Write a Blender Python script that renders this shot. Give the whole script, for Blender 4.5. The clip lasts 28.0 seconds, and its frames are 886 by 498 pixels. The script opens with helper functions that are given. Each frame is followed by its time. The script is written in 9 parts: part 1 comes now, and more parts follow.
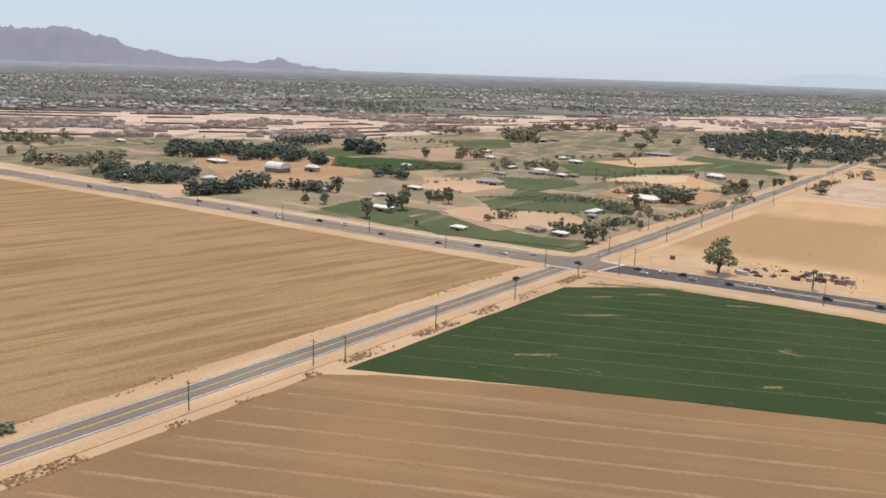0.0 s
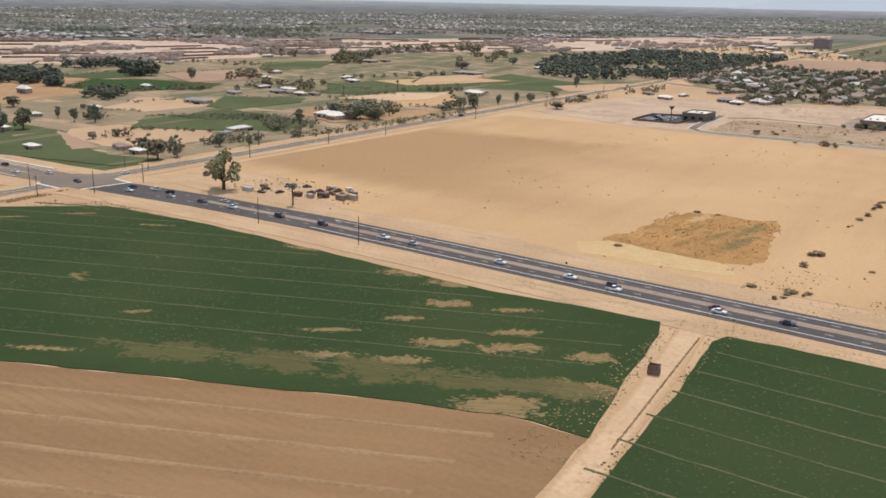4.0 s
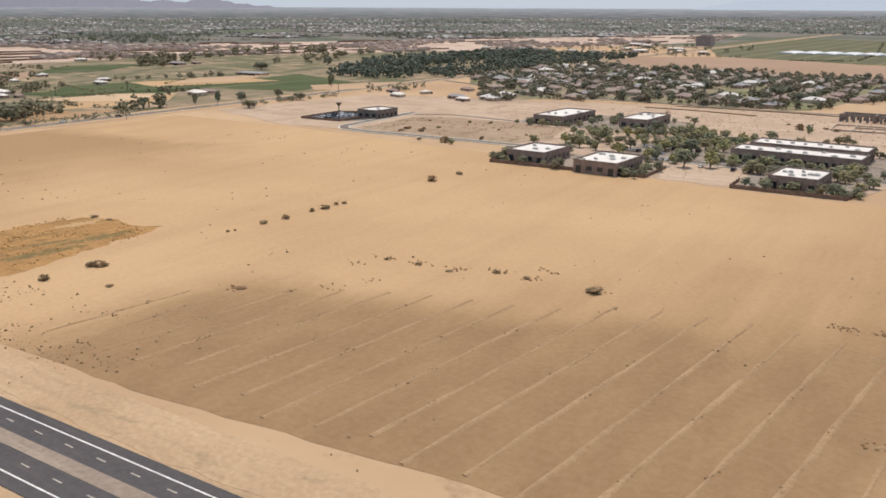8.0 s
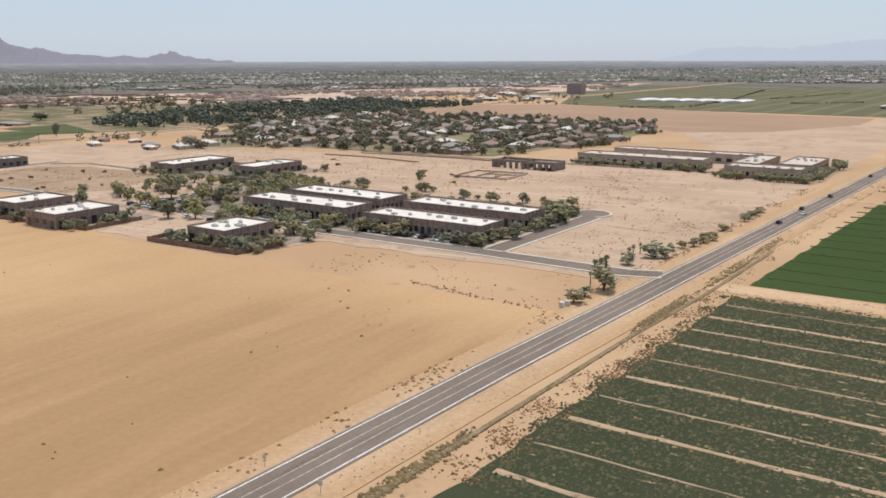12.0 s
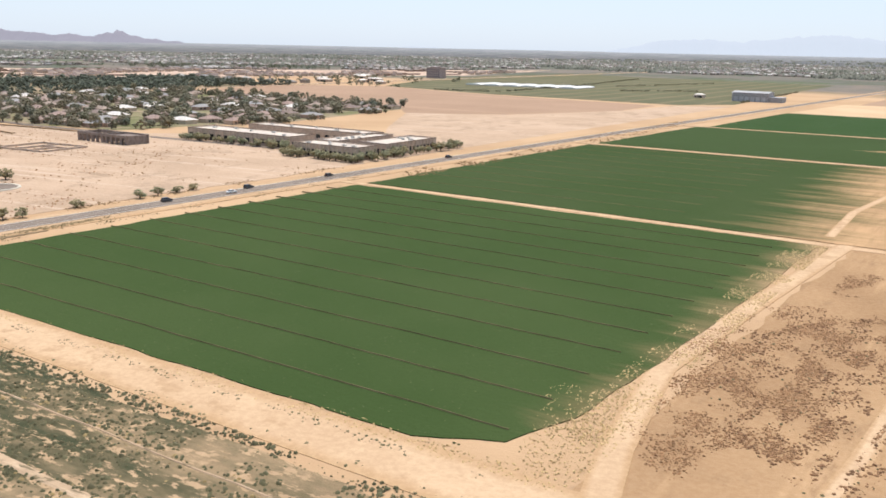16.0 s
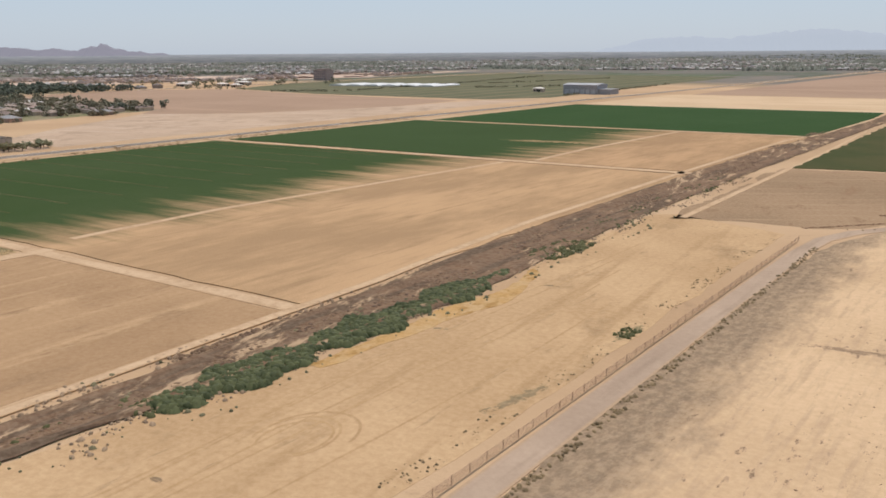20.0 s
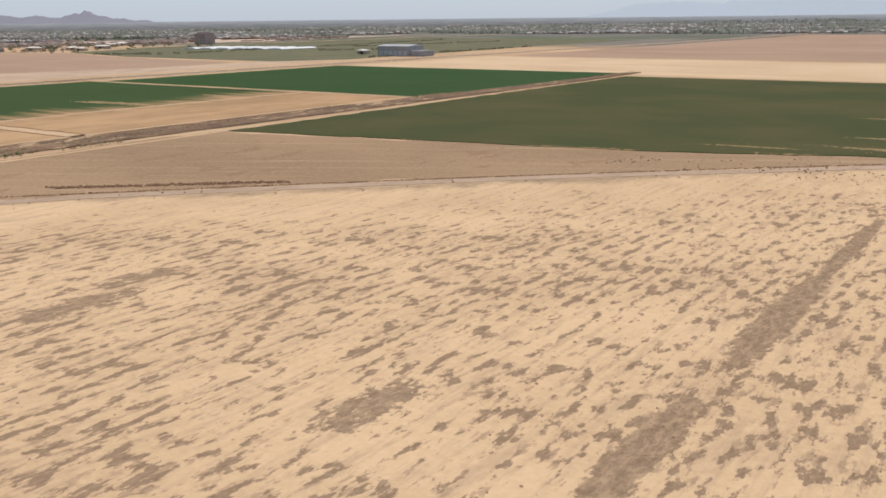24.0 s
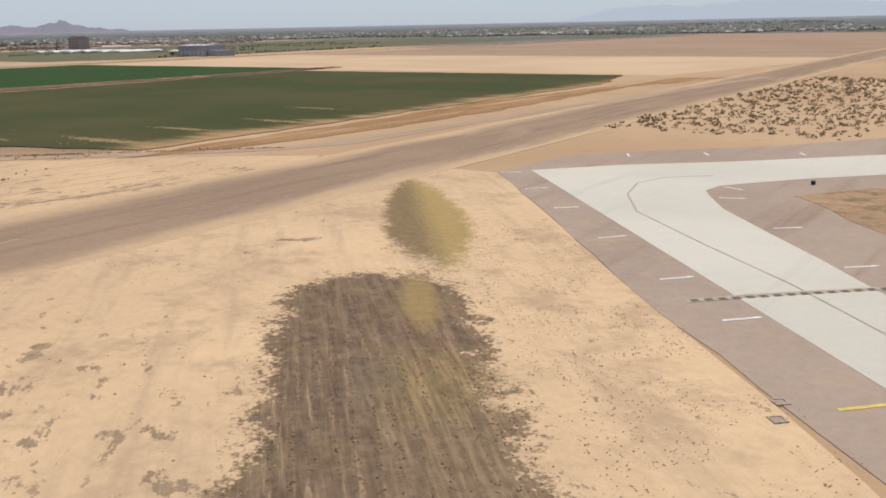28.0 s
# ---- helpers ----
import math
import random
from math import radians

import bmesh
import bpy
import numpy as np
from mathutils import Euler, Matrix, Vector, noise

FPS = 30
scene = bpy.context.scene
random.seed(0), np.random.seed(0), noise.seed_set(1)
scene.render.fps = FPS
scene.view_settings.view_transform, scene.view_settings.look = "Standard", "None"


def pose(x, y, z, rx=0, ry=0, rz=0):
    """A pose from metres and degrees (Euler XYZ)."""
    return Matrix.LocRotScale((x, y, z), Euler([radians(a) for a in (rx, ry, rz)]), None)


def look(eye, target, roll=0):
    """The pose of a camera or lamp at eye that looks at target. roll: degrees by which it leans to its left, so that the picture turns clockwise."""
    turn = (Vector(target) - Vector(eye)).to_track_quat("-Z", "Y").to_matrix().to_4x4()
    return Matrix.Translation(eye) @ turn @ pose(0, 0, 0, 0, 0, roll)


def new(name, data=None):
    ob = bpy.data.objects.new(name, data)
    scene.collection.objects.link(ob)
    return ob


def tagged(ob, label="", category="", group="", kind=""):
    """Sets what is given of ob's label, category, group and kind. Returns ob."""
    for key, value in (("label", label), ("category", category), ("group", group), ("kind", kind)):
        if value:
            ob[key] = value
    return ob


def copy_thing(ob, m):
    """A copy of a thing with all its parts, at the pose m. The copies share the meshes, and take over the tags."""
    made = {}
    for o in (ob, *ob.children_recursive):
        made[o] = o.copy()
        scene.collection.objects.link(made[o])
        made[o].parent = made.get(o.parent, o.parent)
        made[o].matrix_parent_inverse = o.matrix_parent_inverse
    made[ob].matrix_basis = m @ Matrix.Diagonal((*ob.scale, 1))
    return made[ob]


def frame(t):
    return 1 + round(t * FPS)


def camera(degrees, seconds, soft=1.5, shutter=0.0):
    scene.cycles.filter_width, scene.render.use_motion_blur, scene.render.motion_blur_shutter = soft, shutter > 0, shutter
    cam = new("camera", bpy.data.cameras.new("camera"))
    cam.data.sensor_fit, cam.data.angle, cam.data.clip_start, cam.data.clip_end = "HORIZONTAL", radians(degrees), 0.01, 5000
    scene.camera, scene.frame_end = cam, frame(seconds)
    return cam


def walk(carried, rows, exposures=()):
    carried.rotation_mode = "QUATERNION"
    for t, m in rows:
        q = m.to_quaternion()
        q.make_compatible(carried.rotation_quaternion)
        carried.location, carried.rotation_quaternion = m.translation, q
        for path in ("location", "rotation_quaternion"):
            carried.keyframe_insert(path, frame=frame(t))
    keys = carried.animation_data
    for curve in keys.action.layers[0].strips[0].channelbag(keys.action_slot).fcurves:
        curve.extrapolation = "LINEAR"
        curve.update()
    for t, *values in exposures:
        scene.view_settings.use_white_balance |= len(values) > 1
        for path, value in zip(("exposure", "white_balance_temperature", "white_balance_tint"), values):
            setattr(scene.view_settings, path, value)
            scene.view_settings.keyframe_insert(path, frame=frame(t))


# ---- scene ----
cam = camera(53.15, 28.0, soft=1.7)
PATH = [
    (0, (0.00, 0.00, 61.27), (18.235, 96.257, 41.222), 1.94),
    (0.5, (19.50, 0.22, 60.31), (38.963, 96.473, 41.423), 1.94),
    (1, (38.98, 0.43, 59.34), (58.401, 95.928, 36.902), 1.31),
    (1.5, (58.42, 0.63, 58.38), (77.784, 95.135, 32.029), 0.89),
    (2, (77.80, 0.81, 57.42), (97.385, 94.603, 28.795), 1.13),
    (2.5, (97.09, 0.96, 56.46), (116.642, 94.457, 26.862), 0.73),
    (4.5, (173.18, 1.20, 52.73), (190.407, 96.414, 27.467), 1.05),
    (5, (191.99, 1.21, 51.88), (209.174, 96.880, 28.378), 0.80),
    (5.5, (210.77, 1.22, 51.09), (228.382, 96.815, 27.606), 1.05),
    (6, (229.54, 1.24, 50.37), (247.398, 96.675, 26.420), 0.83),
    (6.5, (248.33, 1.29, 49.75), (266.411, 96.766, 26.140), 0.71),
    (7, (267.14, 1.37, 49.21), (285.180, 96.794, 25.380), 0.52),
    (7.5, (285.96, 1.46, 48.72), (303.908, 96.533, 23.449), 0.44),
    (8, (304.79, 1.56, 48.25), (322.777, 96.250, 21.603), 0.27),
    (8.5, (323.63, 1.66, 47.78), (341.126, 96.223, 20.367), -0.34),
    (9, (342.45, 1.75, 47.28), (360.274, 96.422, 20.445), -0.33),
    (9.5, (361.25, 1.83, 46.71), (378.738, 96.820, 20.809), -0.47),
    (10, (380.03, 1.88, 46.07), (396.672, 97.384, 21.543), -0.93),
    (10.5, (398.79, 1.89, 45.36), (415.469, 97.869, 22.791), -0.79),
    (11, (417.53, 1.85, 44.60), (434.624, 98.123, 23.643), -0.75),
    (11.5, (436.25, 1.75, 43.79), (454.472, 98.004, 23.721), -0.49),
    (13.5, (511.00, 0.55, 40.34), (532.020, 94.704, 14.012), 0.31),
    (14, (529.65, 0.10, 39.48), (550.869, 94.352, 13.659), 0.23),
    (14.5, (548.29, -0.36, 38.63), (569.434, 94.009, 13.172), 0.07),
    (15, (566.91, -0.80, 37.80), (588.379, 93.680, 13.036), 0.41),
    (15.5, (585.52, -1.19, 37.00), (607.195, 93.574, 13.563), 0.92),
    (16, (604.11, -1.52, 36.25), (625.890, 93.510, 13.997), 1.19),
    (16.5, (622.69, -1.79, 35.52), (644.494, 93.370, 13.864), 1.43),
    (17, (641.24, -2.02, 34.82), (663.092, 92.989, 12.568), 1.76),
    (17.5, (659.77, -2.24, 34.13), (681.187, 92.653, 10.978), 1.90),
    (18, (678.27, -2.47, 33.44), (698.712, 92.541, 9.882), 1.46),
    (18.5, (696.73, -2.72, 32.74), (715.975, 92.618, 9.516), 0.91),
    (19, (715.15, -3.02, 32.03), (734.278, 92.621, 9.976), 0.13),
    (19.5, (733.54, -3.35, 31.29), (753.298, 92.385, 10.223), -0.13),
    (20, (751.93, -3.67, 30.54), (771.862, 91.893, 8.859), -0.42),
    (20.5, (770.33, -3.94, 29.77), (790.417, 91.302, 6.849), -0.74),
    (21, (788.76, -4.12, 28.99), (808.522, 90.945, 5.062), -1.38),
    (21.5, (807.25, -4.16, 28.20), (826.480, 91.391, 5.855), -1.65),
    (23.5, (881.46, -2.83, 24.95), (900.556, 92.046, -0.230), -0.05),
    (24, (899.72, -2.30, 24.08), (917.831, 92.797, -1.002), -0.61),
    (24.5, (917.71, -1.78, 23.17), (935.673, 93.789, -0.144), -1.18),
    (25, (935.34, -1.33, 22.21), (953.236, 94.990, 2.144), -1.43),
    (25.5, (952.57, -0.96, 21.20), (970.539, 95.664, 2.747), -1.45),
    (26, (969.47, -0.68, 20.16), (987.051, 95.340, -1.563), -1.82),
    (26.5, (986.09, -0.45, 19.07), (1003.470, 94.637, -6.539), -1.95),
    (27, (1002.51, -0.27, 17.97), (1020.722, 94.445, -8.420), -1.55),
    (27.5, (1018.79, -0.13, 16.84), (1037.264, 94.828, -8.487), -1.23),
    (28, (1035.00, 0.00, 15.71), (1052.673, 95.369, -8.629), -1.15),
]

EXPOSURES = [(0.0, 0.02), (1.0, 0.0), (2.0, 0.08), (5.0, -0.18), (6.0, -0.12), (8.0, -0.1), (9.0, -0.07), (11.0, -0.17), (14.0, 0.3), (15.0, 0.4), (16.0, 0.34), (17.0, 0.06), (18.0, -0.3), (19.0, -0.14), (20.0, -0.2), (21.0, -0.4), (24.0, -0.18), (26.0, -0.27), (28.0, -0.24)]
walk(cam, [(t, look(eye, target, roll)) for t, eye, target, roll in PATH], EXPOSURES)

# ---- light: high sun beyond the fields, hazy sky ----
SUN_EL, SUN_AZ = 66.0, 18.0          # azimuth in degrees from +y towards +x
world = bpy.data.worlds.new("sky")
scene.world = world
world.use_nodes = True
wn = world.node_tree
sky = wn.nodes.new("ShaderNodeTexSky")
sky.sky_type, sky.sun_disc = "NISHITA", False
sky.sun_elevation, sky.sun_rotation = radians(SUN_EL), radians(SUN_AZ)
sky.air_density, sky.dust_density, sky.ozone_density = 1.0, 0.6, 1.0
pale = wn.nodes.new("ShaderNodeMix")
pale.data_type = "RGBA"
pale.inputs[0].default_value, pale.inputs[7].default_value = 0.72, (6.0, 7.1, 8.8, 1.0)
wn.links.new(sky.outputs[0], pale.inputs[6])
wn.links.new(pale.outputs[2], wn.nodes["Background"].inputs[0])
wn.nodes["Background"].inputs[1].default_value = 0.10
sun_data = bpy.data.lights.new("sun", "SUN")
sun_data.energy, sun_data.angle, sun_data.color = 3.25, radians(0.6), (1.0, 0.893, 0.81)
sun = new("sun", sun_data)
_d = Vector((math.sin(radians(SUN_AZ)) * math.cos(radians(SUN_EL)), math.cos(radians(SUN_AZ)) * math.cos(radians(SUN_EL)), math.sin(radians(SUN_EL))))
sun.matrix_world = look(tuple(_d * 400), (0, 0, 0))
scene.view_settings.exposure = 0.0

# ---- the plan: u runs along the side roads, v along the highway; metres ----
TURN = -46.2
ROT = pose(0, 0, 0, 0, 0, TURN)


def at(u, v, z=0.0, turn=0.0):
    """Pose at plan place u, v; turn in degrees from the plan's v axis."""
    return ROT @ pose(v, u, z, 0, 0, turn)


# ---- materials ----
def nodes_of(name, rough=0.9, spec=0.2, metal=0.0):
    m = bpy.data.materials.new(name)
    m.use_nodes = True
    nt = m.node_tree
    b = nt.nodes["Principled BSDF"]
    b.inputs["Roughness"].default_value = rough
    b.inputs["Specular IOR Level"].default_value = spec
    b.inputs["Metallic"].default_value = metal
    return m, nt, b


def lnk(nt, a, b):
    nt.links.new(a, b)


def rgb(c):
    return (c[0], c[1], c[2], 1.0)


def noise_of(nt, vec, scale, detail=4.0, rough=0.55, stretch=(1, 1, 1), turn=0.0):
    mp = nt.nodes.new("ShaderNodeMapping")
    mp.vector_type = "TEXTURE"
    mp.inputs["Scale"].default_value = tuple(1 / k for k in stretch)
    mp.inputs["Rotation"].default_value = (0, 0, radians(turn))
    lnk(nt, vec, mp.inputs["Vector"])
    n = nt.nodes.new("ShaderNodeTexNoise")
    n.inputs["Scale"].default_value, n.inputs["Detail"].default_value, n.inputs["Roughness"].default_value = scale, detail, rough
    lnk(nt, mp.outputs[0], n.inputs["Vector"])
    return n.outputs["Fac"]


def step_of(nt, val, lo, hi):
    r = nt.nodes.new("ShaderNodeMapRange")
    r.interpolation_type = "SMOOTHSTEP"
    r.inputs["From Min"].default_value, r.inputs["From Max"].default_value = lo, hi
    lnk(nt, val, r.inputs["Value"])
    return r.outputs["Result"]


def mix_of(nt, fac, a, b, mode="MIX"):
    m = nt.nodes.new("ShaderNodeMix")
    m.data_type, m.blend_type = "RGBA", mode
    if isinstance(fac, (int, float)):
        m.inputs[0].default_value = fac
    else:
        lnk(nt, fac, m.inputs[0])
    for sock, c in ((m.inputs[6], a), (m.inputs[7], b)):
        if isinstance(c, tuple):
            sock.default_value = rgb(c)
        else:
            lnk(nt, c, sock)
    return m.outputs[2]


def math_of(nt, op, a, b=0.0):
    m = nt.nodes.new("ShaderNodeMath")
    m.operation = op
    for sock, c in ((m.inputs[0], a), (m.inputs[1], b)):
        if isinstance(c, (int, float)):
            sock.default_value = c
        else:
            lnk(nt, c, sock)
    return m.outputs[0]


def coords(nt, kind="Object"):
    return nt.nodes.new("ShaderNodeTexCoord").outputs[kind]


def bump_of(nt, b, height, strength, dist):
    bp = nt.nodes.new("ShaderNodeBump")
    bp.inputs["Strength"].default_value, bp.inputs["Distance"].default_value = strength, dist
    lnk(nt, height, bp.inputs["Height"])
    lnk(nt, bp.outputs[0], b.inputs["Normal"])


def axis_of(nt, vec, k):
    s = nt.nodes.new("ShaderNodeSeparateXYZ")
    lnk(nt, vec, s.inputs[0])
    return s.outputs[k]


def patches(nt, co, col, marks, base, lo=0.55, full=1.0):
    """Worn or grown-over patches with ragged rims: (u, v, turn, half length, half width, colour, raggedness)."""
    for mu, mv, turn, along, across, c3, soft, *hard in marks:
        mp = nt.nodes.new("ShaderNodeMapping")
        mp.vector_type = "TEXTURE"
        mp.inputs["Location"].default_value, mp.inputs["Rotation"].default_value, mp.inputs["Scale"].default_value = (mv, mu, 0), (0, 0, radians(turn)), (along, across, 1000)
        lnk(nt, co, mp.inputs["Vector"])
        ln = nt.nodes.new("ShaderNodeVectorMath")
        ln.operation = "LENGTH"
        lnk(nt, mp.outputs[0], ln.inputs[0])
        if along > 40:
            rag = math_of(nt, "MULTIPLY", math_of(nt, "SUBTRACT", noise_of(nt, co, 0.08, 7, 0.72), 0.5), 2.0 * soft)
            fac = math_of(nt, "SUBTRACT", 1.0, step_of(nt, math_of(nt, "ADD", ln.outputs["Value"], rag), lo, 1.08))
        else:                                                # a growth: thick in the middle, broken up into tufts towards its rim
            coarse = math_of(nt, "MULTIPLY", math_of(nt, "SUBTRACT", noise_of(nt, co, min(0.9, max(0.16, 0.9 / across)), 5, 0.68), 0.5), 2.2 if hard else 5.0)
            tufty = math_of(nt, "MULTIPLY", math_of(nt, "SUBTRACT", noise_of(nt, co, 2.4, 4, 0.7, (0.5, 1, 1), turn), 0.5), (1.6 if hard else 3.0) if across > 0.6 else 1.4)
            deep = math_of(nt, "MULTIPLY", math_of(nt, "SUBTRACT", 1.0, ln.outputs["Value"]), 2.2 if hard else 1.5)
            fac = step_of(nt, math_of(nt, "ADD", math_of(nt, "ADD", deep, coarse), tufty), 0.2, 0.55)
        fac = math_of(nt, "MULTIPLY", fac, full)
        wear = 0.78 if across > 5.5 and along < 40 else 0.55
        var = mix_of(nt, step_of(nt, noise_of(nt, co, 1.5, 6, 0.75, (0.12 if across > 4 and along < 40 else 0.4, 1, 1), turn), 0.35, 0.7), c3, tuple(wear * p + (1 - wear) * q for p, q in zip(c3, base)))
        col = mix_of(nt, fac, col, var)
    return col


def soil(name, c1, c2, patch=0.02, streak=None, lines=None, spots=None, grit=0.12, marks=(), rim=None, spots2=None):
    """Bare earth. streak: (axis 0 v / 1 u, scale, colour, lo, hi); lines: (axis, metres apart, width 0..1, colour, strength);
    spots: (scale, colour, lo, hi, stretch)."""
    m, nt, b = nodes_of(name, 0.97, 0.04)
    co = coords(nt)
    col = mix_of(nt, step_of(nt, noise_of(nt, co, patch, 6), 0.35, 0.65), c1, c2)
    if streak:
        ax, sc, c3, lo, hi, *turn = streak
        st = (0.06, 1, 1) if ax == 0 else (1, 0.06, 1)
        col = mix_of(nt, step_of(nt, noise_of(nt, co, sc, 5, 0.6, st, turn[0] if turn else 0.0), lo, hi), col, c3)
    if lines:
        ax, gap, width, c3, strength = lines
        wob = math_of(nt, "MULTIPLY", noise_of(nt, co, 0.03, 3), 6.0)
        pos = math_of(nt, "DIVIDE", math_of(nt, "ADD", axis_of(nt, co, 1 if ax == 0 else 0), wob), gap)
        tri = math_of(nt, "PINGPONG", pos, 0.5)
        fac = math_of(nt, "MULTIPLY", step_of(nt, tri, 0.5 - width / 2, 0.5), strength)
        fac = math_of(nt, "MULTIPLY", fac, step_of(nt, noise_of(nt, co, 0.04, 4), 0.35, 0.6))
        col = mix_of(nt, fac, col, c3)
    if spots:
        sc, c3, lo, hi, stretch = spots
        wide = math_of(nt, "MULTIPLY", math_of(nt, "SUBTRACT", noise_of(nt, co, sc * 0.09, 3), 0.5), 0.5)
        col = mix_of(nt, step_of(nt, math_of(nt, "ADD", noise_of(nt, co, sc, 6, 0.68, stretch, 12.0), wide), lo, hi), col, c3)
    if spots2:
        sc, c3, lo, hi, stretch = spots2
        col = mix_of(nt, step_of(nt, noise_of(nt, co, sc, 5, 0.65, stretch), lo, hi), col, c3)
    if rim:                                                  # a strip whose sides are blown over with sand
        c3, lo, amp = rim
        across = math_of(nt, "ABSOLUTE", axis_of(nt, coords(nt, "UV"), 0))
        wob = math_of(nt, "MULTIPLY", math_of(nt, "SUBTRACT", noise_of(nt, co, 0.12, 6, 0.65, (1, 0.25, 1)), 0.5), amp)
        col = mix_of(nt, step_of(nt, math_of(nt, "ADD", across, wob), lo, 0.97), col, c3)
    col = patches(nt, co, col, marks, c1)
    fine = noise_of(nt, co, 1.3, 5, 0.7)
    col = mix_of(nt, grit, col, mix_of(nt, step_of(nt, fine, 0.3, 0.7), (0.12, 0.08, 0.05), (0.75, 0.6, 0.42)))
    lnk(nt, col, b.inputs["Base Color"])
    bump_of(nt, b, fine, 0.5, 0.12)
    return m


def crop(name, g1, g2, earth, bare=None, holes=None, rows=None, axis=0, marks=(), squash=0.12):
    """A crop stand. bare: (axis, from, to, amp) where it thins out along the plan; holes: (scale, lo, hi[, from, to, by]) bare patches; rows: (metres, depth)."""
    m, nt, b = nodes_of(name, 0.95, 0.03)
    co = coords(nt)
    st = (squash, 1, 1) if axis == 0 else (1, squash, 1)
    bare_c, dim = earth, tuple(0.72 * c for c in earth)
    earth = mix_of(nt, step_of(nt, noise_of(nt, co, 0.05, 8, 0.7, (1, 0.3, 1)), 0.38, 0.62), bare_c, dim)
    earth = mix_of(nt, step_of(nt, noise_of(nt, co, 0.5, 5, 0.65, (1, 0.1, 1)), 0.5, 0.75), earth, tuple(0.68 * c for c in bare_c))
    col = mix_of(nt, step_of(nt, noise_of(nt, co, 0.025, 5), 0.35, 0.65), g1, g2)
    col = mix_of(nt, math_of(nt, "MULTIPLY", noise_of(nt, co, 2.2, 4, 0.7), 0.45), col, tuple(0.45 * c for c in g1))
    if rows:
        gap, depth = rows
        tri = math_of(nt, "PINGPONG", math_of(nt, "DIVIDE", axis_of(nt, co, 1 if axis == 0 else 0), gap), 0.5)
        col = mix_of(nt, math_of(nt, "MULTIPLY", step_of(nt, tri, 0.3, 0.5), depth), col, tuple(0.5 * (p + q) for p, q in zip(g1, bare_c)))
    if bare:
        ax, lo, hi, amp = bare
        wob = math_of(nt, "MULTIPLY", math_of(nt, "SUBTRACT", noise_of(nt, co, 0.16, 5, 0.65, st), 0.5), amp)
        col = mix_of(nt, step_of(nt, math_of(nt, "ADD", axis_of(nt, co, ax), wob), lo, hi), col, earth)
    if holes:
        sc, lo, hi, *thin = holes
        open_n = noise_of(nt, co, sc, 6, 0.65, st)
        if thin:                                             # the stand grows thinner along v
            open_n = math_of(nt, "ADD", open_n, math_of(nt, "MULTIPLY", math_of(nt, "SUBTRACT", step_of(nt, axis_of(nt, co, 0), thin[0], thin[1]), 1.0), thin[2]))
        col = mix_of(nt, step_of(nt, open_n, lo, hi), col, earth)
    col = patches(nt, co, col, marks, g1, 0.35, 0.8)
    lnk(nt, col, b.inputs["Base Color"])
    bump_of(nt, b, noise_of(nt, co, 1.8, 4, 0.7), 0.7, 0.25)
    return m


def plain(name, c, rough=0.7, spec=0.3, metal=0.0, vary=0.12, scale=0.8, kind="Object"):
    m, nt, b = nodes_of(name, rough, spec, metal)
    co = coords(nt, kind)
    n = noise_of(nt, co, scale, 5, 0.6)
    dark = tuple(x * (1 - 2.0 * vary) for x in c)
    lite = tuple(min(1, x * (1 + vary)) for x in c)
    lnk(nt, mix_of(nt, step_of(nt, n, 0.3, 0.7), dark, lite), b.inputs["Base Color"])
    return m


def leaf(name, c, dry=0.0):
    m, nt, b = nodes_of(name, 0.75, 0.2)
    oi = nt.nodes.new("ShaderNodeObjectInfo").outputs["Random"]
    isl = nt.nodes.new("ShaderNodeNewGeometry").outputs["Random Per Island"]
    a = mix_of(nt, isl, tuple(x * 0.6 for x in c), tuple(min(1, x * 1.4) for x in c))
    a = mix_of(nt, math_of(nt, "MULTIPLY", oi, 0.6), a, (c[0] * 1.3 + 0.02, c[1] * 1.0, c[2] * 0.8))
    if dry:
        a = mix_of(nt, math_of(nt, "MULTIPLY", isl, dry), a, (0.25, 0.17, 0.09))
    lnk(nt, a, b.inputs["Base Color"])
    return m


M = {}
M["earth"] = soil("dry_earth", (0.505, 0.342, 0.208), (0.425, 0.28, 0.167), 0.015, spots=(0.12, (0.33, 0.21, 0.12), 0.62, 0.8, (1, 1, 1)))
M["verge"] = soil("sandy_verge", (0.525, 0.36, 0.215), (0.45, 0.30, 0.172), 0.05, streak=(0, 0.5, (0.42, 0.285, 0.168), 0.48, 0.7), spots=(0.25, (0.35, 0.25, 0.145), 0.58, 0.72, (0.4, 1, 1)))
M["verge_u"] = soil("sandy_side_verge", (0.545, 0.38, 0.235), (0.46, 0.31, 0.185), 0.05, streak=(1, 0.5, (0.42, 0.29, 0.17), 0.5, 0.75), rim=((0.47, 0.305, 0.165), 0.45, 1.0))
M["stubble"] = soil("stubble_field", (0.325, 0.203, 0.09), (0.28, 0.172, 0.077), 0.02, streak=(1, 0.26, (0.215, 0.128, 0.056), 0.45, 0.6, -10), spots=(0.05, (0.30, 0.185, 0.085), 0.55, 0.75, (1, 0.3, 1)))
